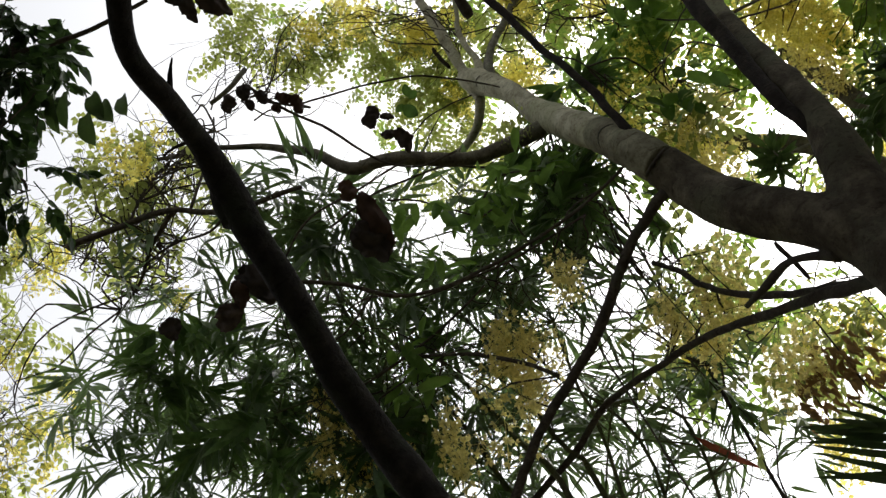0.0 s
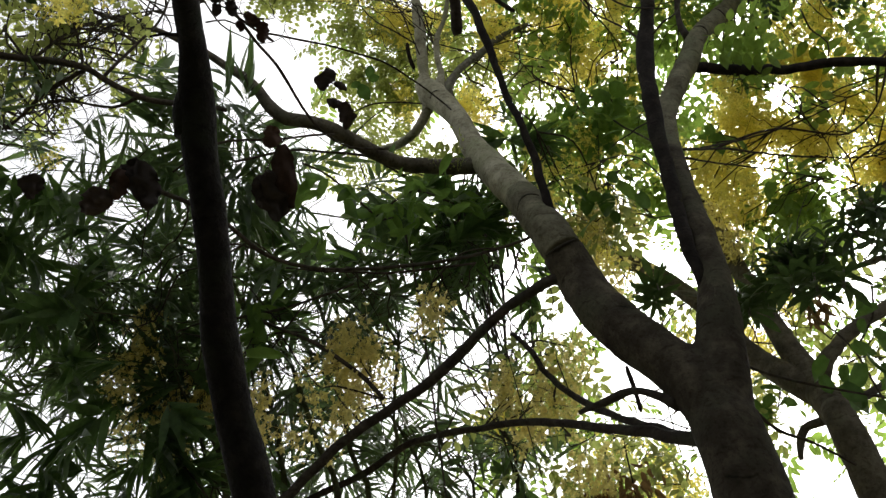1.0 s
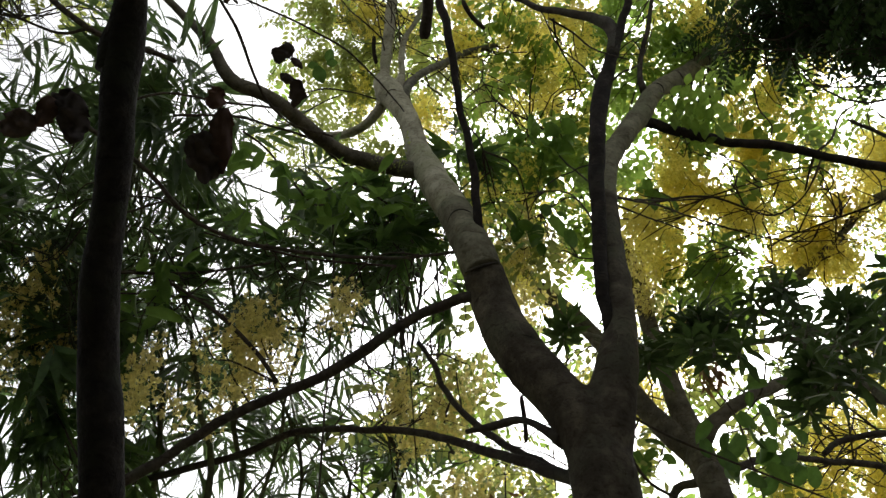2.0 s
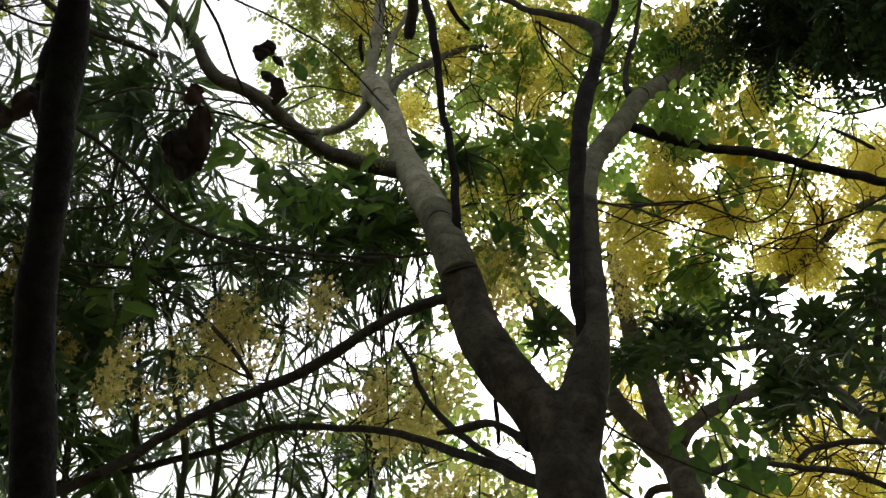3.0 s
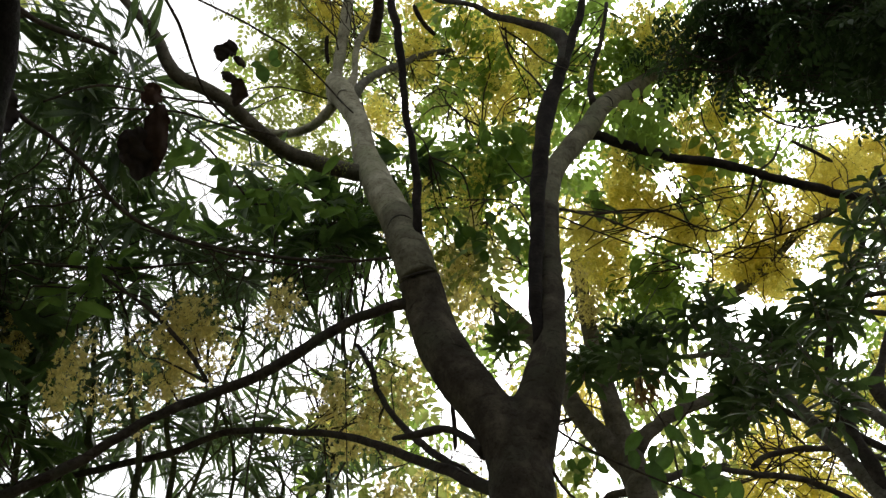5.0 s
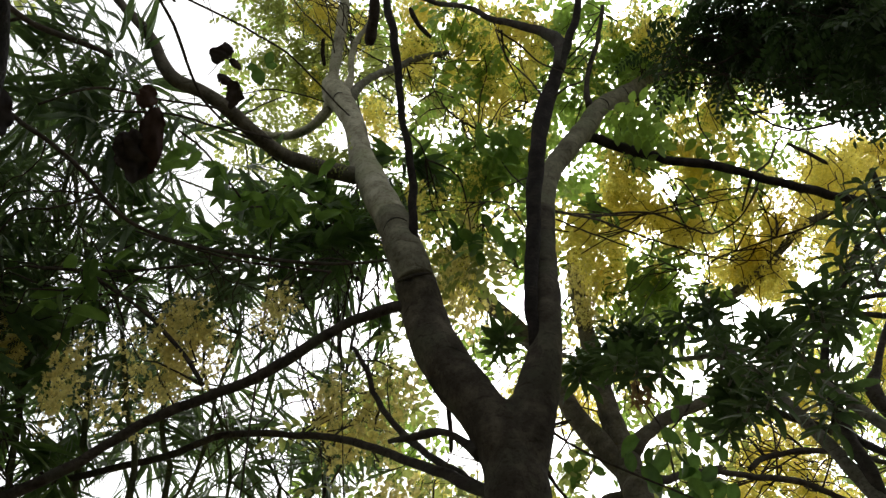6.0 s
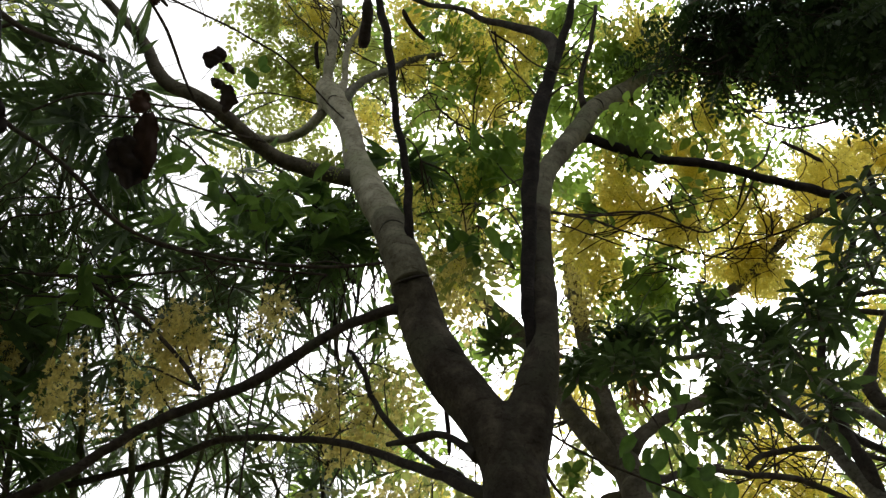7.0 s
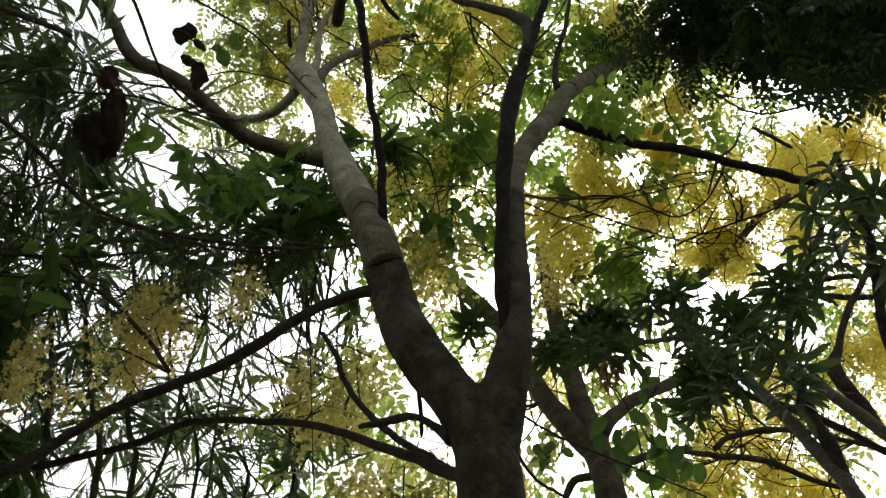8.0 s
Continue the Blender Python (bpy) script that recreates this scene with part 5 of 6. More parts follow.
cane_side = [(-0.955, 4.829, 4.279, 0.198), (-1.031, 4.975, 3.983, 0.198), (-1.362, 4.915, 3.954, 0.198), (-0.690, 4.986, 4.068, 0.158), (-1.042, 5.075, 3.769, 0.178), (-0.739, 5.187, 3.873, 0.161), (-3.067, 1.892, 5.060, 0.318), (-3.312, 2.042, 4.751, 0.283), (-3.072, 2.210, 4.871, 0.354), (-3.008, 2.524, 4.708, 0.354), (-3.320, 2.398, 4.495, 0.318), (-3.053, 2.797, 4.432, 0.318), (-2.765, 3.078, 4.433, 0.318), (-2.627, 2.862, 5.053, 0.331), (-2.483, 3.358, 4.709, 0.331), (-2.550, 3.639, 4.335, 0.294), (-2.201, 3.889, 4.289, 0.294), (-1.889, 4.328, 4.250, 0.267), (-1.489, 4.683, 4.306, 0.277), (-1.084, 4.719, 4.418, 0.238), (-1.289, 4.504, 4.666, 0.238), (-1.527, 4.849, 3.990, 0.238), (-2.201, 2.368, 5.641, 0.257), (-2.216, 2.648, 5.463, 0.221)]
cane_back = [(-3.565, 2.418, 4.922, 0.573), (-3.760, 2.729, 4.444, 0.535), (-3.308, 3.255, 4.872, 0.475), (-3.159, 3.719, 4.106, 0.458), (-2.946, 3.285, 6.235, 0.769), (-2.916, 3.968, 5.688, 0.814), (-2.894, 4.559, 5.035, 0.814), (-2.369, 4.353, 5.959, 0.653), (-2.237, 4.839, 5.142, 0.679), (-2.222, 5.143, 4.480, 0.668), (-1.560, 4.467, 6.202, 0.513), (-1.464, 5.396, 4.715, 0.588), (-1.032, 4.474, 6.341, 0.420), (-3.405, 3.282, 5.610, 0.877), (-3.402, 4.052, 4.833, 0.877), (-3.191, 4.655, 4.167, 0.789), (-1.978, 3.922, 6.391, 0.414), (-3.701, 2.662, 5.800, 0.789), (-3.456, 3.640, 5.259, 0.789), (-2.796, 4.561, 5.134, 0.679), (-2.076, 5.164, 4.785, 0.543), (-3.034, 3.030, 6.061, 0.526), (-4.244, 2.691, 5.255, 0.526)]
cane_side += [(-3.482, 2.158, 4.547, 0.160), (-3.509, 2.348, 4.365, 0.180), (-3.359, 2.411, 4.484, 0.170), (-3.623, 2.441, 4.138, 0.180), (-3.444, 2.603, 4.211, 0.170), (-3.220, 2.667, 4.409, 0.150), (-3.271, 2.859, 4.153, 0.160), (-3.155, 3.064, 4.054, 0.140)]
for clumps, per, kits in ((cane_back, 9, spray_kits), (cane_low, 18, wide_kits), (cane_deep, 30, spray_kits), (cane_side, 28, spray_kits)):
    poses = spare_gaps(scatter(clumps, per, kits, (-35, 60), 0.7))
    if clumps is cane_low:          # the nearest sprays can be told apart
        scatter_parts("leaf_spray", poses[:200], kits, LEAF_BAMBOO, bamboo)
        poses = poses[200:]
    if poses:
        part("leaf_mass", big_mesh("leaf_mass", spread(kits, poses)), LEAF_BAMBOO, bamboo, "", kind="stuff")
part("twig_mass", mesh_of("twig_mass", *sub_twigs(cane_low + cane_deep + cane_side, anchors_d, 3, 0.006)), CULM, bamboo, "", kind="stuff")

# ---- broad dark leaves behind the pale limb ----
base = (-1.0, 4.6, 0.0)
laurel = thing("lance_leaf_tree", base, "slim tree with dense long dark green leaves", "tree")
anchors_e = []
limb("stem", [(-1.0, 4.6, -0.05, 0.04), (-0.95, 4.4, 2.0, 0.014), (-0.869, 4.372, 4.990, 0.011), (-0.794, 4.072, 5.509, 0.011), (-0.905, 3.782, 5.903, 0.01), (-0.768, 3.639, 6.308, 0.012)], BARK_DARK, laurel, "", anchors_e, 10, 0.08)
lance_kits = [bamboo_spray(int(rng.integers(9, 13)), rng.uniform(0.12, 0.22), 0.26, 0.045) for _ in range(6)]
lance = [(-1.396, 3.548, 5.745, 0.161), (-1.678, 3.468, 5.710, 0.143), (-1.104, 3.617, 5.772, 0.143), (-0.734, 3.860, 5.305, 0.134), (-0.592, 3.525, 6.294, 0.167), (-0.484, 3.723, 6.021, 0.131), (-2.280, 3.192, 4.537, 0.173), (-2.133, 3.204, 4.633, 0.139), (-0.837, 3.743, 5.681, 0.218), (-0.990, 3.839, 5.555, 0.238), (-0.786, 3.733, 5.969, 0.185), (-1.101, 3.683, 5.672, 0.198), (-0.761, 3.948, 5.498, 0.178), (-0.552, 3.625, 6.222, 0.146), (-1.237, 3.414, 5.596, 0.191), (-0.620, 4.098, 5.062, 0.134), (-0.884, 4.487, 4.075, 0.184)]
lance += [(-1.137, 3.587, 5.789, 0.103), (-0.986, 3.634, 5.785, 0.122), (-0.830, 3.654, 5.801, 0.122), (-0.628, 3.244, 5.331, 0.120), (-0.926, 3.187, 5.182, 0.120), (-0.792, 3.305, 5.244, 0.130), (-0.637, 3.373, 5.212, 0.130), (-0.505, 3.423, 5.186, 0.100), (-0.742, 3.439, 5.129, 0.120), (-0.861, 3.316, 5.079, 0.120), (-0.993, 3.273, 5.084, 0.100), (-0.520, 3.148, 5.812, 0.090), (-0.441, 3.242, 5.750, 0.090), (-1.265, 3.497, 5.829, 0.108)]
dark_bush = [(-2.776, 3.165, 3.664, 0.195), (-2.641, 3.178, 4.001, 0.183), (-2.704, 2.954, 4.206, 0.166), (-2.608, 2.906, 3.804, 0.233), (-2.351, 3.144, 3.750, 0.202), (-2.075, 3.589, 3.740, 0.130), (-2.561, 3.056, 3.433, 0.228), (-2.466, 2.936, 4.094, 0.175), (-2.648, 1.900, 4.653, 0.202), (-2.811, 2.231, 4.273, 0.280), (-2.801, 2.540, 3.812, 0.289), (-2.550, 2.790, 3.983, 0.249), (-2.377, 3.046, 3.834, 0.187), (-2.472, 2.301, 4.944, 0.166), (-2.860, 2.594, 3.468, 0.267), (-2.563, 2.796, 3.574, 0.238), (-2.977, 1.858, 4.580, 0.228), (-2.680, 2.107, 4.686, 0.195), (-2.959, 2.133, 4.419, 0.228), (-2.111, 3.036, 4.165, 0.159)]
dark_bush += [(-2.963, 2.822, 4.606, 0.200), (-2.810, 3.040, 4.533, 0.200), (-2.585, 2.915, 4.834, 0.170), (-2.830, 2.749, 4.786, 0.150), (-2.986, 2.619, 4.760, 0.150), (-2.556, 3.165, 4.618, 0.200), (-2.674, 3.424, 4.029, 0.150), (-2.883, 3.359, 3.894, 0.150), (-2.496, 3.620, 3.924, 0.120), (-2.203, 3.684, 4.091, 0.090)]
lance += [(-1.063, 3.686, 5.275, 0.120), (-0.850, 3.788, 5.218, 0.110), (-1.269, 3.537, 5.363, 0.100), (-0.937, 3.572, 5.411, 0.110)]
lance_poses = scatter(lance, 25, lance_kits, (-25, 45), 0.7)
scatter_parts("leaf_spray", lance_poses[:160], lance_kits, LEAF_LANCE, laurel)
part("leaf_mass", big_mesh("leaf_mass", spread(lance_kits, scatter([(-2.268, 2.468, 5.576, 0.294), (-2.035, 2.632, 5.596, 0.221), (-1.833, 3.187, 5.278, 0.221), (-1.525, 3.412, 5.216, 0.221)], 8, lance_kits, (0, 60), 0.6) + lance_poses[160:] + scatter(dark_bush, 22, lance_kits, (-20, 55), 0.6))), LEAF_LANCE, laurel, "", kind="stuff")
part("twig_mass", mesh_of("twig_mass", *sub_twigs(lance, anchors_e, 3)), BARK_TWIG, laurel, "", kind="stuff")

# ---- shrub tree with whorls of leathery leaves ----
base = (2.3, 2.2, 0.0)
shrub = thing("oleander_tree", base, "grey-stemmed shrub tree with whorls of narrow leathery leaves", "tree")
anchors_f = []
limb("stem", [(2.3, 2.2, -0.05, 0.07), (2.25, 2.25, 1.2, 0.055), (1.811, 2.968, 2.865, 0.0337), (1.758, 3.130, 3.247, 0.0342), (1.685, 3.266, 3.633, 0.0313), (1.607, 3.399, 3.981, 0.0299), (1.515, 3.535, 4.302, 0.0271), (1.467, 3.654, 4.600, 0.0238)], BARK_GREY, shrub, "", anchors_f, 12, 0.05)
limb("stem", [(2.4, 2.2, -0.05, 0.06), (2.4, 2.25, 1.2, 0.05), (2.024, 2.865, 3.061, 0.0274), (1.901, 2.981, 3.470, 0.0288), (1.788, 3.115, 3.776, 0.0282), (1.691, 3.271, 4.100, 0.0256), (1.575, 3.458, 4.367, 0.0226), (1.482, 3.610, 4.564, 0.0165)], BARK_GREY, shrub, "", anchors_f, 12, 0.05)
limb("stem", [(1.747, 3.162, 3.317, 0.0212), (1.747, 3.175, 3.518, 0.0335), (1.739, 3.236, 3.834, 0.0310), (1.775, 3.232, 4.179, 0.0216), (1.885, 3.088, 4.441, 0.0177), (2.014, 2.914, 4.689, 0.0158)], BARK_DARK, shrub, "", anchors_f, 10, 0.05)
limb("stem", [(1.925, 2.791, 3.527, 0.0244), (1.967, 2.748, 3.922, 0.0236), (1.980, 2.599, 4.240, 0.0202), (1.937, 2.494, 4.519, 0.0166), (1.905, 2.413, 4.677, 0.0126)], BARK_DARK, shrub, "", anchors_f, 10, 0.05)
limb("stem", [(1.516, 3.525, 4.314, 0.0266), (1.420, 3.666, 4.525, 0.0208), (1.237, 3.878, 4.672, 0.0162), (0.938, 4.095, 4.831, 0.0150), (0.675, 4.278, 4.990, 0.0156), (0.305, 4.386, 5.227, 0.0161)], BARK_GREY, shrub, "", anchors_f, 8, 0.05)
limb("stem", [(1.893, 3.028, 3.402, 0.0170), (1.799, 3.273, 3.731, 0.0213), (1.633, 3.539, 4.043, 0.0211), (1.515, 3.675, 4.290, 0.0187)], BARK_DARK, shrub, "", anchors_f, 8, 0.05)
limb("stem", [(1.475, 3.578, 4.354, 0.0336), (1.428, 3.656, 4.276, 0.0269), (1.378, 3.698, 4.153, 0.0199), (1.365, 3.744, 4.092, 0.0150)], BARK_GREY, shrub, "", anchors_f, 8, 0.05)


def shoot_kit():
    v, f, _ = tube([(0, -0.1, 0, 0.008), (0, -0.02, 0, 0.009), (0, 0.05, 0, 0.004)], 6, 0.04, 0.05)
    return v, f


def whorl_leaves(n):
    """Turns and sizes of the leaves round a shoot along +y."""
    rows = []
    for i in range(n):
        a, s = i * 2.4, i / n
        lift = 0.15 + 1.0 * s
        rows.append((0, np.array([0, -0.07 + 0.12 * s, 0]), basis((math.cos(a), lift - 0.35, math.sin(a)), (0, 1, 0), rng.normal() * 0.2), rng.uniform(0.85, 1.2) * (1.1 - 0.35 * s)))
    return rows


whorl_leaf = blade(0.145, 0.039, 5, 0.22, 0.4, 0.6)
leaf_mesh, shoot_mesh = mesh_of("leaf", *whorl_leaf), mesh_of("shoot", *shoot_kit())
near_whorls = [((0.869, 3.446, 4.499), (0.10, -0.30, 0.90)), ((0.811, 3.511, 4.596), (-0.40, -0.20, 0.80)), ((1.033, 3.409, 4.489), (0.40, -0.20, 0.80)), ((0.907, 3.430, 4.346), (0.20, -0.50, -0.60)), ((0.729, 3.633, 4.468), (-0.30, -0.30, -0.60)), ((1.127, 3.264, 4.465), (-0.30, 0.00, 0.90)), ((1.487, 2.915, 4.053), (0.50, -0.10, 0.80)), ((1.234, 3.160, 4.222), (-0.10, -0.20, 0.90)), ((0.832, 3.463, 4.489), (1.02, -0.99, 0.75)), ((0.777, 3.491, 4.471), (0.21, -0.30, 0.75)), ((0.964, 3.451, 4.463), (-0.23, -0.18, 0.75))]
near_whorls += [((0.913, 3.486, 4.596), (-1.01, -0.18, 0.75)), ((1.215, 3.139, 4.414), (-0.43, 1.06, 0.75)), ((1.227, 3.173, 4.526), (-0.14, -0.33, 0.75)), ((1.252, 3.161, 4.374), (-0.53, -0.24, 0.75)), ((1.360, 2.877, 4.005), (0.24, -0.18, 0.75)), ((1.407, 2.908, 3.940), (0.48, -0.17, 0.75)), ((1.372, 2.921, 4.111), (0.01, 0.44, 0.75)), ((1.486, 2.464, 3.910), (-0.09, 0.09, 0.75)), ((1.538, 2.507, 3.829), (0.97, -0.19, 0.75)), ((1.234, 3.325, 3.828), (0.10, -0.20, -0.90)), ((1.274, 3.173, 4.019), (0.44, 0.10, 0.75))]
near_whorls += [((1.258, 3.226, 3.957), (0.05, 0.13, 0.75)), ((1.278, 3.268, 3.887), (0.10, -0.20, -0.90)), ((0.601, 3.747, 4.515), (-0.48, -0.68, 0.75)), ((0.630, 3.764, 4.487), (0.14, 0.15, 0.75)), ((1.588, 2.283, 3.872), (-0.22, -0.48, 0.75)), ((1.597, 2.158, 3.985), (-0.20, -0.30, 0.95)), ((1.563, 2.059, 4.092), (-0.20, -0.30, 0.95)), ((0.201, 3.964, 4.934), (0.10, -0.20, -0.90)), ((0.165, 4.011, 4.879), (0.10, -0.20, -0.90)), ((1.482, 2.852, 3.791), (0.10, 0.29, 0.75))]
near_whorls += [((0.738, 2.869, 3.850), (0.12, -0.03, 0.80)), ((0.848, 2.855, 3.827), (0.30, 0.07, 0.80)), ((0.663, 2.909, 3.906), (0.24, 0.06, 0.80)), ((1.152, 2.627, 3.635), (-0.47, -0.17, 0.80)), ((1.193, 2.632, 3.517), (0.44, -0.08, 0.80)), ((1.113, 2.679, 3.501), (0.40, -0.34, 0.80)), ((1.328, 2.309, 3.658), (-0.03, -0.28, 0.80)), ((1.290, 2.292, 3.700), (0.04, -0.11, 0.80)), ((1.290, 2.444, 3.342), (-0.49, -0.29, 0.80)), ((1.273, 2.494, 3.644), (-0.22, 0.06, 0.80)), ((1.059, 2.651, 3.741), (0.27, -0.32, 0.80)), ((1.312, 2.459, 3.304), (0.30, -0.33, 0.80))]
for at, ahead in near_whorls:
    turn = basis(ahead, (0.2, 0.9, 0.3))
    if at[1] < 3.2:          # the outer shoots carry smaller leaves
        turn = turn * 0.82
    m = Matrix([[*turn[i], at[i]] for i in range(3)] + [[0, 0, 0, 1]])
    shoot = part("shoot", shoot_mesh, BARK_GREY, shrub, "", m)
    for row in whorl_leaves(int(rng.integers(18, 25))):
        part("leaf", leaf_mesh, LEAF_DARK_ONE, shoot, "", pose_of(row))
whorl_kits = [join([shoot_kit()] + [(whorl_leaf[0] * s @ b.T + p, whorl_leaf[1]) for _, p, b, s in whorl_leaves(int(rng.integers(15, 24)))]) for _ in range(4)]
whorl_clumps = [(1.344, 3.679, 4.708, 0.177), (1.061, 3.900, 4.872, 0.147), (1.465, 3.655, 4.516, 0.173), (1.687, 3.371, 4.408, 0.166), (1.833, 3.184, 4.368, 0.163), (1.960, 2.941, 4.545, 0.091), (1.987, 2.734, 4.417, 0.087), (2.023, 2.485, 4.467, 0.085), (1.974, 2.816, 4.803, 0.093), (1.545, 3.649, 4.309, 0.119), (1.829, 3.301, 4.051, 0.083), (1.556, 3.533, 4.281, 0.120), (2.030, 2.653, 4.146, 0.083), (0.773, 4.201, 4.904, 0.095)]
poses = [(int(rng.integers(0, 4)), in_ball(c), basis((rng.normal() * 0.5, rng.normal() * 0.5 - 0.2, rng.uniform(-0.1, 1)), (0.2, 0.9, 0.3)), rng.uniform(0.8, 1.1)) for c in whorl_clumps for _ in range(int(0.9 * (c[3] / 0.18) ** 2) + 1)]
part("leaf_mass", big_mesh("leaf_mass", spread(whorl_kits, poses)), LEAF_DARK, shrub, "", kind="stuff")
part("twig_mass", mesh_of("twig_mass", *sub_twigs(whorl_clumps, anchors_f, 3, 0.008, 0.6)), BARK_GREY, shrub, "", kind="stuff")

# ---- dense shade tree overhead ----
base = (3.6, 0.6, 0.0)
shade = thing("shade_tree", base, "very dark dense tree with small feathered leaves", "tree")
anchors_g = []
limb("trunk", [(3.6, 0.6, -0.05, 0.2), (3.5, 0.7, 2.0, 0.17), (3.0, 0.9, 4.0, 0.12), (2.093, 1.900, 4.707, 0.08), (1.883, 1.938, 5.072, 0.05), (1.620, 1.999, 5.533, 0.03)], BARK_DARK, shade, "", anchors_g, 12, 0.08)
limb("limb", [(2.093, 1.900, 4.707, 0.06), (1.948, 2.103, 4.938, 0.04), (1.751, 2.292, 5.184, 0.025), (1.490, 2.354, 5.509, 0.012)], BARK_DARK, shade, "", anchors_g, 8, 0.08)
frond_kits = [pinnate(int(rng.integers(7, 10)), rng.uniform(0.2, 0.28), 0.048, 0.019, 0.35, 2) for _ in range(6)]
shade_thick = [(1.401, 2.110, 5.440, 0.195), (1.294, 2.000, 5.535, 0.195), (1.888, 1.927, 4.948, 0.274), (1.975, 1.923, 4.769, 0.163), (1.747, 1.968, 5.126, 0.264), (1.589, 2.028, 5.289, 0.239), (1.747, 2.092, 5.180, 0.159), (1.897, 2.053, 4.998, 0.124), (1.949, 1.728, 4.895, 0.297), (1.763, 1.735, 5.239, 0.342), (2.060, 1.707, 4.706, 0.319), (1.496, 1.872, 5.526, 0.325)]
shade_thick += [(1.692, 1.764, 4.500, 0.140), (1.609, 1.719, 4.699, 0.200), (1.519, 1.819, 4.936, 0.160), (1.609, 1.538, 4.547, 0.250), (1.716, 1.914, 4.522, 0.080)]
shade_thin = [(1.218, 2.250, 5.661, 0.153), (1.372, 2.281, 5.474, 0.133), (1.390, 2.163, 5.535, 0.199), (1.483, 2.250, 5.451, 0.166), (1.649, 2.271, 5.370, 0.113), (1.241, 2.167, 5.699, 0.153), (1.952, 2.147, 4.908, 0.081), (1.317, 2.368, 5.562, 0.095)]
shade_thin += [(1.107, 2.339, 5.748, 0.060), (1.263, 2.298, 5.608, 0.070), (1.437, 2.302, 5.548, 0.050), (1.660, 2.155, 4.919, 0.050)]
shade_thin += [(0.966, 2.382, 5.738, 0.050), (1.075, 2.331, 5.739, 0.085), (1.193, 2.305, 5.721, 0.100), (1.102, 2.450, 5.663, 0.060), (1.197, 2.404, 5.543, 0.070), (1.278, 2.258, 5.603, 0.100), (1.293, 2.381, 5.526, 0.060), (1.375, 2.245, 5.577, 0.100), (1.136, 2.217, 5.785, 0.080)]
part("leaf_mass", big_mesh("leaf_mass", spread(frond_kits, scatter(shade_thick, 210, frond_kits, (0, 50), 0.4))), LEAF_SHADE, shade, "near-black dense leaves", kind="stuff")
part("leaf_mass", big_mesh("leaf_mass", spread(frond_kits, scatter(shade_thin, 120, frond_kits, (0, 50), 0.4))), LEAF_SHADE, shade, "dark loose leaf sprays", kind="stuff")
part("twig_mass", mesh_of("twig_mass", *sub_twigs(shade_thick + shade_thin, anchors_g, 4)), BARK_TWIG, shade, "", kind="stuff")

# ---- broad-leaved dark tree at the turn's start ----
base = (-3.0, 0.4, 0.0)
broad = thing("broadleaf_tree", base, "dark broadleaf tree with dense egg-shaped leaves", "tree")
anchors_h = []
limb("trunk", [(-3.0, 0.4, -0.05, 0.16), (-2.9, 0.45, 1.6, 0.13), (-2.199, 0.419, 4.132, 0.09), (-1.974, 0.480, 4.410, 0.05), (-1.727, 0.469, 4.672, 0.025)], BARK_DARK, broad, "", anchors_h, 12, 0.08)
egg_kits = [bamboo_spray(int(rng.integers(9, 13)), rng.uniform(0.2, 0.3), 0.08, 0.042) for _ in range(5)]
broad_clumps = [(-1.740, 0.376, 4.563, 0.173), (-1.697, 0.414, 4.695, 0.153), (-1.839, 0.465, 4.379, 0.192), (-1.977, 0.539, 4.278, 0.168), (-1.838, 0.340, 4.394, 0.240), (-1.885, 0.542, 4.575, 0.140), (-2.056, 0.684, 4.317, 0.124), (-1.804, 0.538, 4.736, 0.092), (-2.053, 0.446, 4.239, 0.216)]
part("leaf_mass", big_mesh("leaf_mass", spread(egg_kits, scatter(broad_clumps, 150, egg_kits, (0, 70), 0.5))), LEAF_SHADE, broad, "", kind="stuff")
part("twig_mass", mesh_of("twig_mass", *sub_twigs(broad_clumps, anchors_h, 3)), BARK_TWIG, broad, "", kind="stuff")
egg_mesh = mesh_of("leaf", *heart(0.13, 0.075, 6, 0.2, 0.3, 0.02))
for at, ahead, size in (((-1.573, 0.702, 4.253), (0.2, 0.1, -1), 1.0), ((-1.633, 0.722, 4.214), (0, 0.1, -1), 1.1), ((-1.574, 0.744, 4.242), (0.3, 0, -1), 1.0), ((-1.514, 0.787, 4.263), (0.1, -0.1, -1), 0.9), ((-1.626, 0.642, 4.295), (-0.3, 0, -0.8), 1.2), ((-1.672, 0.608, 4.277), (-0.3, 0.2, -0.8), 1.1)):
    part("leaf", egg_mesh, LEAF_DARK_ONE, broad, "", Matrix.Translation(at) @ Matrix([[*(basis(ahead, (0.1, -0.9, 0.2))[i] * size), 0] for i in range(3)] + [[0, 0, 0, 1]]))

# ---- palm frond ----
base = (0.9, 3.1, 0.0)
palm = thing("palm", base, "young palm with dark stiff comb-like fronds", "palm")
spine = [(0.9, 3.1, -0.03, 0.05), (0.88, 3.05, 0.5, 0.03), (-0.206, 2.579, 2.077, 0.014), (-0.156, 2.620, 2.316, 0.011), (-0.106, 2.654, 2.522, 0.008), (-0.068, 2.686, 2.702, 0.004)]
limb("stalk", spine, BARK_DARK, palm, "", None, 8, 0.06)
rib = glide(spine, 0.03)
rib = rib[len(rib) // 2:-4]
comb_mesh = mesh_of("leaflet", *blade(0.38, 0.026, 5, 0.3, 0.14, 0.4))
comb_axis = np.array((-0.428, 2.477, 2.624)) - np.array((-0.201, 2.550, 2.505))
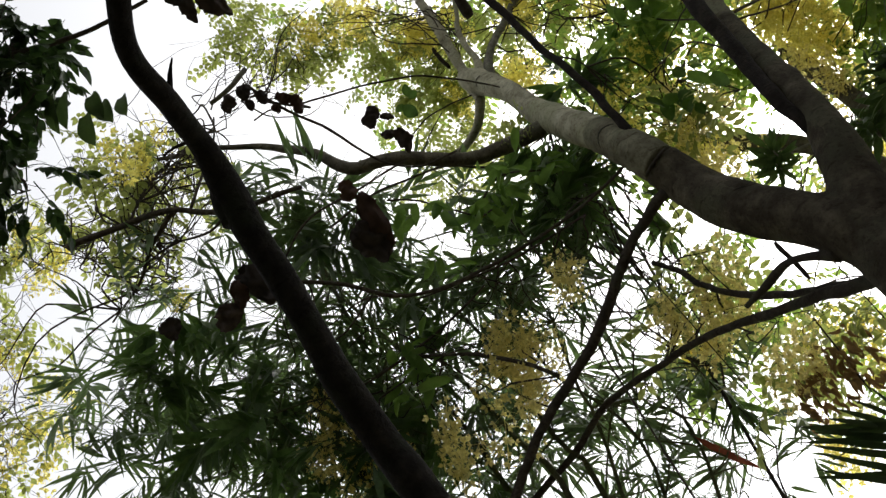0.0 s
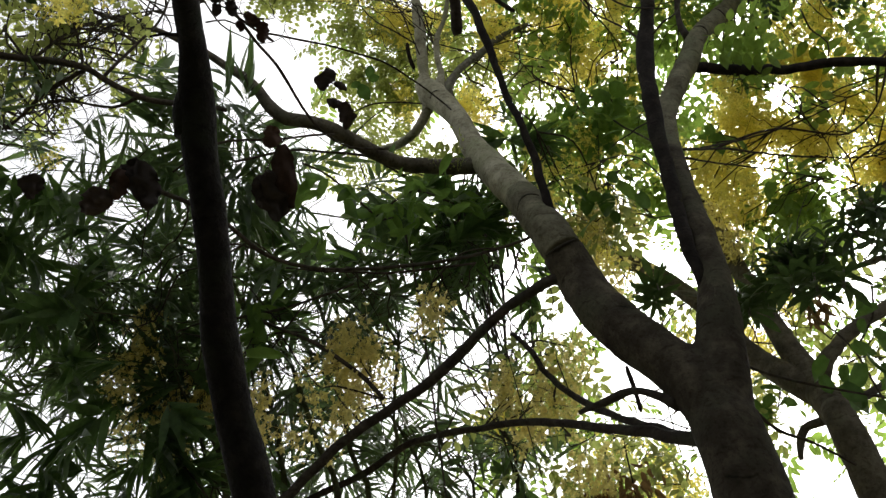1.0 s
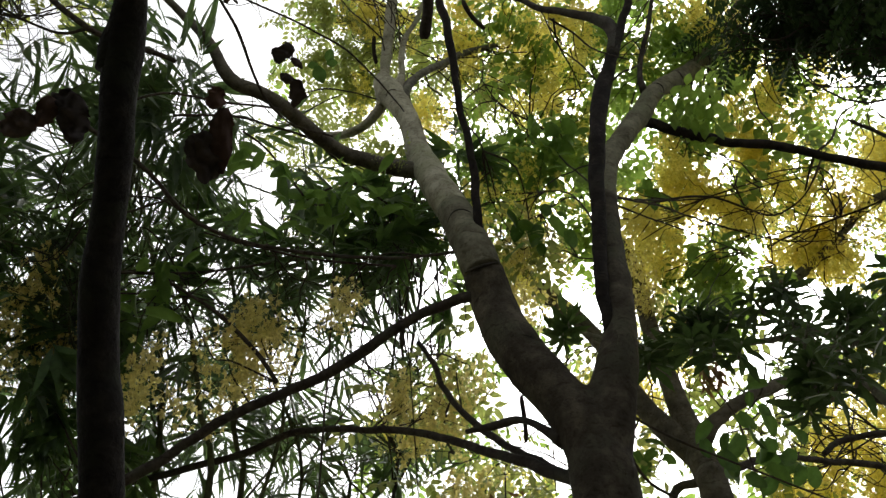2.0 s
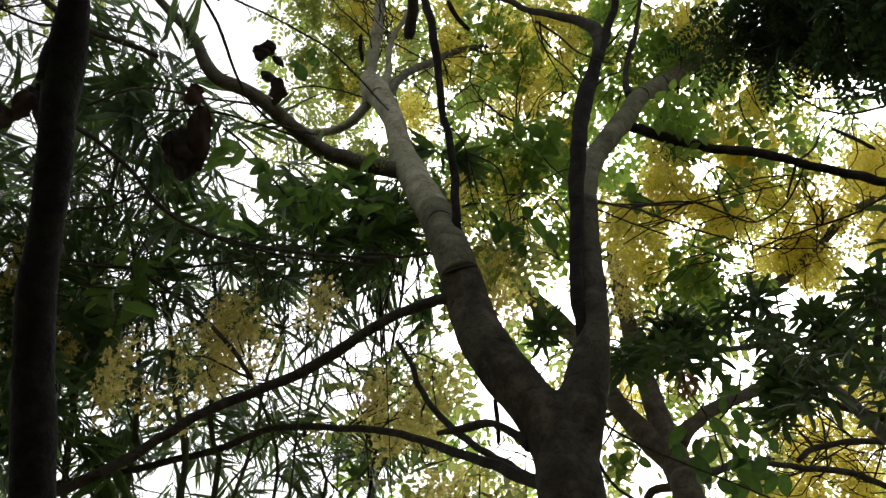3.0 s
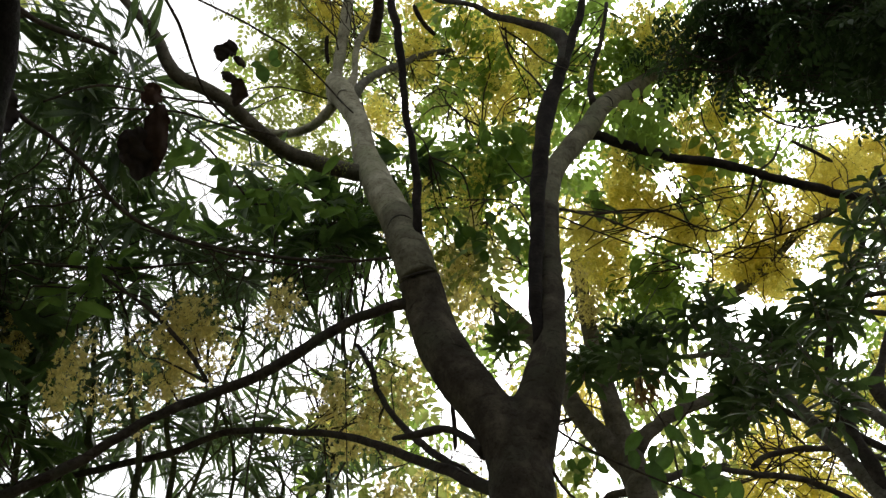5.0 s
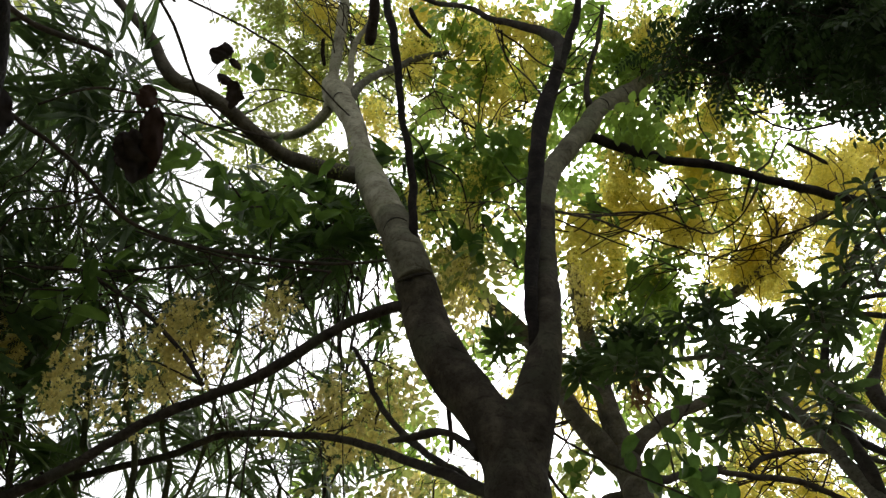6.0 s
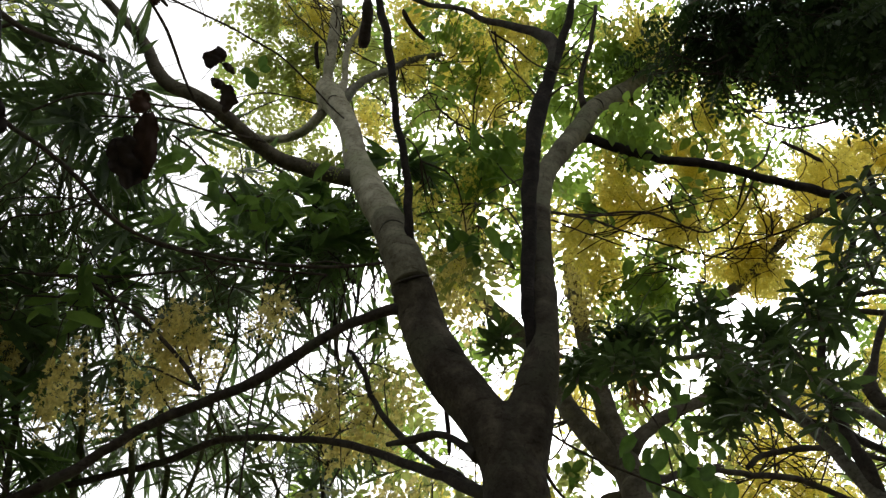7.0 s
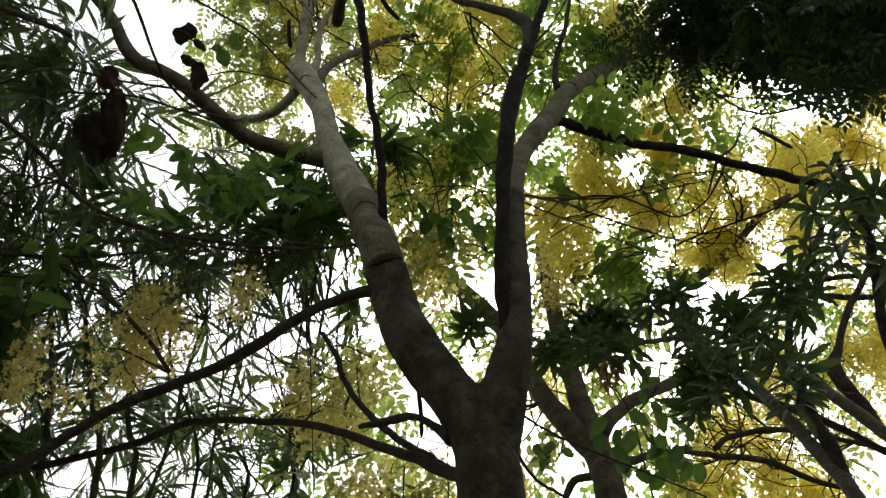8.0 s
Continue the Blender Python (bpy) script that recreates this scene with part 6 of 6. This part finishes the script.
for i in range(0, len(rib), 1):
    for side in (1, -1):
        way = comb_axis / np.linalg.norm(comb_axis) * side + np.array((0, 0, 0.12)) * rng.normal()
        part("leaflet", comb_mesh, PALM, palm, "", Matrix.Translation(rib[i, :3]) @ Matrix([[*basis(way, (-0.45, -0.75, -0.45))[k], 0] for k in range(3)] + [[0, 0, 0, 1]]))

fan_mesh = mesh_of("leaflet", *blade(0.3, 0.026, 5, 0.3, 0.16, 0.4))
for at, way, size in (((-0.089, 2.727, 2.606), (0.97, 0.21, 0.13), 0.75), ((-0.084, 2.721, 2.613), (0.95, 0.14, 0.31), 0.90), ((-0.085, 2.713, 2.621), (0.91, 0.05, 0.42), 1.00), ((-0.089, 2.710, 2.622), (0.90, -0.10, 0.42), 1.05), ((-0.089, 2.702, 2.629), (0.88, -0.26, 0.42), 1.10), ((-0.093, 2.700, 2.630), (0.83, -0.38, 0.43), 1.05), ((-0.102, 2.695, 2.631), (0.67, -0.31, 0.68), 0.85), ((-0.120, 2.686, 2.634), (0.48, -0.46, 0.75), 0.60), ((-0.141, 2.682, 2.630), (-0.09, -0.68, 0.73), 0.55), ((-0.150, 2.678, 2.631), (-0.41, -0.78, 0.48), 0.65), ((-0.163, 2.679, 2.626), (-0.60, -0.68, 0.42), 0.75), ((-0.172, 2.674, 2.627), (-0.70, -0.65, 0.30), 0.80), ((-0.185, 2.676, 2.622), (-0.83, -0.47, 0.31), 0.85), ((-0.198, 2.677, 2.616), (-0.85, -0.55, 0.03), 0.85)):
    turn = basis(way, (-0.24, 0.67, 0.71), rng.normal() * 0.4) * size
    part("leaflet", fan_mesh, PALM, palm, "", Matrix([[*turn[k], at[k]] for k in range(3)] + [[0, 0, 0, 1]]))

# ---- unseen surrounding thicket and crown over the path behind the viewer, blocking light ----
def thicket(name, label, clumps, per, leaf_len, leaf_wid):
    kits = [bamboo_spray(6, 0.4, leaf_len, leaf_wid) for _ in range(4)]
    ob = new(name, big_mesh(name, spread(kits, scatter(clumps, per, kits, (-10, 60), 0.8))))
    ob.data.materials.append(LEAF_SHADE)
    return tagged(ob, label, "foliage", kind="stuff")


# leaf ring added out of view to cut light from the horizon
ring = []
for k in range(40):
    a = 2 * math.pi * k / 40
    r = 9.5 + 1.5 * math.sin(5 * a)
    for z in np.arange(0.8, 3.1, 1.3):
        ring.append((r * math.sin(a), r * math.cos(a) + 1.5, z, 1.25))
thicket("thicket", "unseen dark green thicket added all round to block low light", ring, 26, 0.3, 0.14)
# crown extended out of view, to keep sky light off the near sides
over = [(x + 0.3 * math.sin(7 * y), y, 5.4 + 0.5 * math.sin(3 * x + y) - 0.16 * abs(y), 0.95) for x in np.arange(-4.2, 5.0, 1.15) for y in np.arange(-6.0, 0.5, 1.15) if not (x < 0.6 and y > -1.7) and not (x < -0.8 and y > -0.8 + 0.3 * x)]
part("leaf_mass", big_mesh("leaf_mass", spread(egg_kits, scatter(over, 44, egg_kits, (0, 60), 0.6, (1.6, 2.2)))), LEAF_SHADE, shade, "unseen dark crown added over the path to block light", kind="stuff")

# ---- leaning sapling close to the camera ----
base = (-0.74, 1.75, 0.0)
sapling = thing("sapling", base, "slender leaning sapling with dark rough bark", "tree")
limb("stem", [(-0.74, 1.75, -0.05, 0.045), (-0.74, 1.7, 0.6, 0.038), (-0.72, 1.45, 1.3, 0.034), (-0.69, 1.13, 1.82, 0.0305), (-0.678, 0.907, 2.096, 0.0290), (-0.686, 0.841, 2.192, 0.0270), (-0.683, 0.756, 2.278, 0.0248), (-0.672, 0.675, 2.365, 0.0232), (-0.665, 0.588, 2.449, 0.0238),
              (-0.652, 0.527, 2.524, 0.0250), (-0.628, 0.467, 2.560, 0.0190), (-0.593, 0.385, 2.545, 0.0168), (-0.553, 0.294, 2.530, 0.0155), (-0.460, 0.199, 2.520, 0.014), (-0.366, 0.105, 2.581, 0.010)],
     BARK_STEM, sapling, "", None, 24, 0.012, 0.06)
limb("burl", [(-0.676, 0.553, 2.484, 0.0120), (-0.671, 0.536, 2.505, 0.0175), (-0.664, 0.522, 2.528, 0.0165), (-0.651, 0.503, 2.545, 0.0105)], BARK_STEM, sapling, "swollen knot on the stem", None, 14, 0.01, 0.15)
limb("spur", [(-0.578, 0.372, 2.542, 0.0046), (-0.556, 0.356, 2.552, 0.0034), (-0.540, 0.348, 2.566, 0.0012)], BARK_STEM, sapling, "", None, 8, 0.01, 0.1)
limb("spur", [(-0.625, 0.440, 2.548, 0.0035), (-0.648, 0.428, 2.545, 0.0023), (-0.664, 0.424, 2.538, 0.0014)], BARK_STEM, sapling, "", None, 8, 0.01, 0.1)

# ---- broad-leaved creeper ----
base = (-0.9, 3.6, 0.0)
vine = thing("creeper", base, "climbing creeper with broad green leaves on thin stems", "climber")
vine_anchor = []
for path in ([(-0.9, 3.6, 0.0), (-1.0, 3.5, 2.0), (-1.146, 3.103, 4.797), (-1.232, 2.744, 4.811), (-1.348, 2.389, 4.781), (-1.430, 2.222, 4.735)], [(-1.232, 2.744, 4.811), (-1.029, 2.775, 4.990), (-0.842, 2.962, 5.018)],
             [(1.2, 3.9, 0.0), (1.15, 3.8, 2.2), (1.108, 3.924, 3.730), (1.109, 4.000, 4.204), (1.042, 4.005, 4.406), (0.967, 4.020, 4.585)], [(1.109, 4.000, 4.204), (1.241, 3.882, 4.320), (1.278, 3.778, 4.446)],
             [(0.408, 3.237, 5.389), (0.259, 3.483, 5.978), (0.146, 3.514, 6.212), (0.065, 3.674, 6.088)]):
    limb("vine_stem", [(*p, 0.006) for p in path], BARK_TWIG, vine, "", vine_anchor, 6, 0.06, 0.08)
for path in ([(-0.728, 3.315, 4.401), (-0.702, 3.464, 4.136), (-0.674, 3.620, 3.820), (-0.644, 3.742, 3.509)], [(0.016, 3.209, 3.816), (0.021, 3.282, 3.613), (0.026, 3.385, 3.326)]):
    limb("vine_stem", [(*p, 0.003) for p in path], BARK_TWIG, vine, "thin hanging stem", None, 5, 0.06, 0.1)
heart_meshes = [mesh_of("leaf", *heart(0.13 * s, w * s, 6, 0.25, 0.25, 0.05)) for w in (0.052, 0.08) for s in (0.8, 1.0, 1.2)]
left_leaves = (((-1.373, 2.384, 4.774, 0.148), 9), ((-1.256, 2.605, 4.782, 0.122), 8), ((-1.008, 2.759, 4.876, 0.171), 18), ((-1.233, 2.995, 4.866, 0.163), 10), ((-1.199, 2.711, 4.828, 0.100), 7), ((-0.842, 2.986, 4.997, 0.130), 8), ((-1.437, 2.327, 4.654, 0.087), 5), ((-1.072, 2.889, 4.990, 0.130), 9), ((-0.805, 2.720, 5.221, 0.098), 2), ((-0.933, 2.941, 4.986, 0.110), 8), ((-1.958, 2.799, 4.212, 0.198), 22), ((-1.870, 2.814, 4.419, 0.156), 10), ((-0.534, 3.340, 5.680, 0.150), 9), ((-1.208, 2.831, 4.995, 0.100), 7), ((-0.319, 3.502, 5.698, 0.153), 12), ((-1.565, 2.623, 4.627, 0.152), 8))
mid_leaves_vine = (((0.184, 3.469, 6.119, 0.242), 30), ((1.176, 3.639, 6.480, 0.153), 9), ((0.004, 3.431, 5.237, 0.141), 9), ((0.873, 3.725, 5.959, 0.144), 7), ((0.065, 3.386, 6.309, 0.185), 12), ((1.229, 4.150, 5.756, 0.170), 10))
for c, count in left_leaves + mid_leaves_vine:
    for _ in range(int(count * 0.75) + 1):
        m = basis(heading(-15, 50), (0, 0, 1), rng.normal() * 0.6) * rng.uniform(0.75, 1.25)
        at = in_ball(c)
        part("leaf", heart_meshes[int(rng.integers(0, 3)) + (0 if c[0] < -0.3 else 3)], LEAF_VINE, vine, "", Matrix([[*m[i], at[i]] for i in range(3)] + [[0, 0, 0, 1]]))


def facing_leaf(at, fall, size, mesh, mat, parent):
    """A leaf that shows its underside to the path below, its tip falling by a chance turn."""
    below = np.array((0.0, 0.0, 1.6)) - np.array(at)
    below /= np.linalg.norm(below)
    tilt = below + rng.normal(size=3) * 0.5
    b = basis(fall - tilt * (fall @ tilt) / (tilt @ tilt), -tilt, 0.0) * size
    part("leaf", mesh, mat, parent, "", Matrix([[*b[i], at[i]] for i in range(3)] + [[0, 0, 0, 1]]))


def broad_leaf(base, tip, width):
    """A broad pointed leaf from base to tip, underside to the path below."""
    base, way = np.array(base), np.array(tip) - np.array(base)
    v, f = blade(np.linalg.norm(way), width, 6, 0.25, 0.12, 0.5)
    v, f = turned((v, f), base, way, base - np.array((0.0, 0.0, 1.6)), 1.0, rng.normal() * 0.3)
    return mesh_of("leaf", v, f)


round_leaf = mesh_of("leaf", *heart(0.135, 0.085, 8, 0.3, 0.25, 0.04))

for at, size in (((1.138, 3.605, 4.286), 0.75), ((1.239, 3.582, 4.273), 0.60), ((1.201, 3.644, 4.205), 0.95), ((1.173, 3.740, 4.080), 0.90), ((1.046, 3.762, 4.101), 1.05), ((0.908, 3.816, 4.073), 1.10), ((1.049, 3.823, 4.007), 1.20), ((1.196, 3.804, 3.969), 1.10), ((1.009, 3.902, 3.895), 1.20), ((1.224, 3.861, 3.860), 1.15), ((1.365, 3.840, 3.816), 0.90), ((1.297, 3.617, 4.197), 1.15), ((1.252, 3.693, 4.111), 0.70), ((1.092, 3.570, 4.352), 0.55), ((0.967, 3.920, 3.882), 1.00), ((1.113, 3.876, 3.891), 1.00), ((1.251, 3.751, 4.024), 0.80), ((1.328, 3.667, 4.111), 0.80), ((1.118, 3.688, 4.180), 0.70), ((1.158, 3.714, 4.124), 0.70)) + (((0.655, 4.455, 4.369), 0.90), ((0.590, 4.489, 4.328), 0.90), ((0.713, 4.475, 4.321), 0.80), ((0.665, 4.516, 4.265), 0.90), ((0.757, 4.488, 4.289), 0.70), ((0.629, 4.430, 4.415), 0.60)) + (((-0.022, 3.402, 5.241), 1.50), ((-0.078, 3.370, 5.269), 1.00), ((-0.163, 3.321, 5.310), 1.00), ((0.045, 3.311, 5.324), 1.00), ((0.154, 3.344, 5.292), 0.90), ((0.210, 3.413, 5.226), 0.90), ((0.020, 3.479, 5.168), 0.90)) + (((1.071, 3.712, 3.980), 1.00), ((1.110, 3.735, 3.926), 0.90), ((0.955, 3.750, 3.968), 1.00), ((1.257, 3.732, 3.857), 0.90), ((1.128, 3.806, 3.800), 1.10), ((1.290, 3.678, 3.925), 0.80), ((1.043, 3.838, 3.785), 1.00), ((0.922, 3.803, 3.897), 1.00), ((0.838, 3.786, 3.955), 0.90), ((1.242, 3.634, 4.018), 0.80), ((1.291, 3.766, 3.779), 0.90), ((1.165, 3.825, 3.747), 1.00)):
    facing_leaf(at, np.array((rng.normal() * 0.6, rng.normal() * 0.4, -1.0)), size * rng.uniform(0.85, 1.1), round_leaf, LEAF_ROUND, vine)
for base, tip, width in [((-1.042, 1.993, 4.944), (-1.094, 1.995, 4.926), 0.037), ((-1.050, 1.995, 4.940), (-1.029, 2.077, 4.896), 0.072), ((-1.005, 1.990, 4.957), (-0.969, 1.947, 4.993), 0.049), ((-1.006, 1.999, 4.952), (-0.949, 2.004, 4.965), 0.043)]:
    part("leaf", broad_leaf(base, tip, width), LEAF_ROUND, vine)

# ---- dead leaves caught in the twigs ----
def crumpled(base, tip, width, seed, fold=0.55, ragged=0.22):
    """A crumpled leaf from base to tip: a folded, torn sheet with thickness, its broad side towards the path below."""
    r = np.random.default_rng(seed)
    base, tip = np.array(base), np.array(tip)
    length = np.linalg.norm(tip - base)
    b = basis(tip - base, base - np.array((0.0, 0.0, 1.6)), r.normal() * 0.3)
    n, m = 14, 10
    jag = 1 + ragged * (r.uniform(size=(n + 1, 2)) - 0.65)
    lean = 0.12 * width * np.cumsum(r.normal(size=n + 1)) / 2
    verts, faces = [], []
    for i in range(n + 1):
        s = i / n
        w = width / 2 * max(0.05, math.sin(math.pi * min(0.985, 0.04 + 0.94 * s ** 0.85)) ** 0.55)
        for k in range(m + 1):
            a = 2 * k / m - 1
            x = a * w * jag[i, 0 if a < 0 else 1] + lean[i] * s
            q = Vector((x * 30, s * 4, seed * 3.1))
            z = fold * abs(a) ** 1.5 * w + 0.3 * width * noise.noise(q) + 0.12 * width * noise.noise(q * 2.7) + 0.25 * length * (s - 0.4) ** 2
            y = length * s + 0.08 * length * noise.noise(q + Vector((9, 0, 0)))
            verts.append(b @ np.array([x, y, z]) + base)
    cols = m + 1
    faces = [(i * cols + k, i * cols + k + 1, (i + 1) * cols + k + 1, (i + 1) * cols + k) for i in range(n) for k in range(m)]
    o = len(verts)
    verts += [v + b[:, 2] * 0.002 for v in verts]
    faces += [tuple(q + o for q in f)[::-1] for f in faces]
    rim = [k for k in range(m)] + [i * cols + m for i in range(n)] + [n * cols + k for k in range(m, 0, -1)] + [i * cols for i in range(n, 0, -1)]
    faces += [(p, q, q + o, p + o)[::-1] for p, q in zip(rim, rim[1:] + rim[:1])]
    return mesh_of("leaf_blade", verts, faces)


def dead_leaf(label, blades, stalk, seed, mat=None):
    """One dead leaf, or a few hanging together by one stalk."""
    ob = thing("dead_leaf", blades[0][0], label, "leaf", "dead leaves")
    for k, (base, tip, width) in enumerate(blades):
        part("leaf_blade", crumpled(base, tip, width, seed + k), (mat or [LEAF_DEAD])[k % len(mat or [1])], ob)
    p, q = np.array(blades[0][0]), np.array(stalk)
    limb("leaf_stalk", [(*p, 0.0025), (*((p + q) / 2 + (0.008, 0, 0.008)), 0.002), (*q, 0.0018)], BARK_TWIG, ob, "", None, 5, 0.03, 0)


dead_leaf("dark curled dead leaf hanging from a thin twig", [((-1.140, 1.873, 4.921), (-1.191, 1.947, 4.860), 0.107), ((-1.152, 1.925, 4.887), (-1.103, 1.973, 4.875), 0.037)], (-1.252, 1.974, 4.820), 3)
dead_leaf("dark curled dead leaves hanging from a thin twig", [((-1.139, 1.982, 4.796), (-1.126, 2.096, 4.727), 0.095), ((-1.132, 1.994, 4.791), (-1.198, 1.960, 4.788), 0.050)], (-1.045, 2.030, 4.798), 8)
dead_leaf("large crumpled dead leaves, dark and red-brown, caught on a twig", [((-1.424, 1.897, 4.280), (-1.410, 2.072, 4.155), 0.168), ((-1.325, 1.841, 4.369), (-1.363, 2.055, 4.193), 0.107), ((-1.327, 1.774, 4.411), (-1.371, 1.841, 4.346), 0.092), ((-1.449, 1.898, 4.266), (-1.466, 1.979, 4.196), 0.056)], (-1.291, 1.813, 4.403), 11, [LEAF_DEAD, LEAF_RUST, LEAF_RUST, LEAF_DEAD])
dead_leaf("large dark brown crumpled dead leaf", [((-1.985, 1.612, 4.074), (-2.032, 1.689, 3.989), 0.124)], (-1.936, 1.652, 4.083), 31)
dead_leaf("broad red-brown crumpled dead leaves", [((-1.830, 1.604, 4.184), (-1.916, 1.714, 4.056), 0.163), ((-1.897, 1.606, 4.140), (-1.962, 1.670, 4.053), 0.084)], (-1.787, 1.591, 4.219), 35, [LEAF_DEAD, LEAF_RUST])
dead_leaf("dark crumpled dead leaf among bamboo leaves", [((-2.143, 1.470, 4.042), (-2.199, 1.514, 3.969), 0.099)], (-2.098, 1.481, 4.071), 38)
dead_leaf("dark curled dead leaf on a thin twig", [((-1.424, 1.290, 4.829), (-1.459, 1.343, 4.795), 0.070)], (-1.395, 1.309, 4.834), 21)
dead_leaf("dark curled dead leaf on a thin twig", [((-1.492, 1.271, 4.808), (-1.562, 1.296, 4.768), 0.073)], (-1.457, 1.285, 4.818), 22)
dead_leaf("dark curled dead leaves on a thin twig", [((-1.388, 1.363, 4.815), (-1.420, 1.413, 4.782), 0.059), ((-1.446, 1.351, 4.797), (-1.484, 1.374, 4.772), 0.048)], (-1.379, 1.340, 4.828), 24)
dead_leaf("red-brown curled dead leaves on a twig", [((-1.365, 1.428, 4.798), (-1.335, 1.501, 4.778), 0.064), ((-1.293, 1.494, 4.797), (-1.342, 1.552, 4.752), 0.067), ((-1.407, 1.441, 4.776), (-1.387, 1.484, 4.766), 0.038)], (-1.386, 1.419, 4.794), 26, [LEAF_RUST])
dead_leaf("large dark dead leaves hanging from a twig", [((-1.206, 0.903, 4.918), (-1.235, 1.050, 4.868), 0.120), ((-1.278, 0.863, 4.904), (-1.326, 0.973, 4.858), 0.068), ((-1.337, 0.806, 4.895), (-1.303, 0.916, 4.881), 0.052)], (-1.154, 0.913, 4.932), 44)


def lying_leaf(at, ahead, length, width, label):
    """A long dead leaf caught flat on the bamboo."""
    v, f = blade(length, width, 6, 0.4, 0.1, 0.4)
    ob = thing("dead_leaf", at, label, "leaf", "dead leaves")
    b = basis(ahead, (-0.3, -0.6, -0.7))
    part("leaf_blade", mesh_of("leaf_blade", v, f), LEAF_RED, ob, "", Matrix([[*b[i], at[i]] for i in range(3)] + [[0, 0, 0, 1]]))
    p, q = np.array(at), np.array(at) - b[:, 1] * 0.05
    limb("leaf_stalk", [(*p, 0.003), (*((p + q) / 2), 0.0028), (*q, 0.002)], BARK_TWIG, ob, "", None, 5, 0.03, 0)


lying_leaf((-1.157, 4.308, 3.884), tuple(np.array((-0.981, 4.492, 3.604)) - np.array((-1.157, 4.308, 3.884))), 0.42, 0.055, "long red-brown dead bamboo leaf")


def withered_tuft(at, count, spread_r, seed):
    """A drooping tuft of withered leaves."""
    ob = thing("withered_leaves", at, "tan withered leaf tuft hanging in the branches", "leaves")
    kits = [blade(0.08, 0.032, 3, 0.6, 0.6, 0.45, 1.0), blade(0.06, 0.034, 3, 0.9, 0.7, 0.4, -1.2)]
    meshes = [mesh_of("leaf_blade", *k) for k in kits]
    for k in range(count):
        p = in_ball((*at, spread_r))
        b = basis(heading(20, 85), (0, 0, 1), rng.normal())
        part("leaf_blade", meshes[k % 2], LEAF_TAN, ob, "", Matrix([[*b[i], p[i]] for i in range(3)] + [[0, 0, 0, 1]]))
    limb("leaf_stalk", [(at[0], at[1], at[2] - spread_r, 0.004), (*at, 0.005), (at[0], at[1] + 0.03, at[2] + spread_r * 1.6, 0.005)], BARK_TWIG, ob, "", None, 5, 0.04, 0)


withered_tuft((0.959, 3.831, 4.449), 40, 0.11, 1)
withered_tuft((-0.222, 4.109, 3.653), 85, 0.2, 2)
withered_tuft((-0.457, 4.120, 3.604), 42, 0.14, 3)
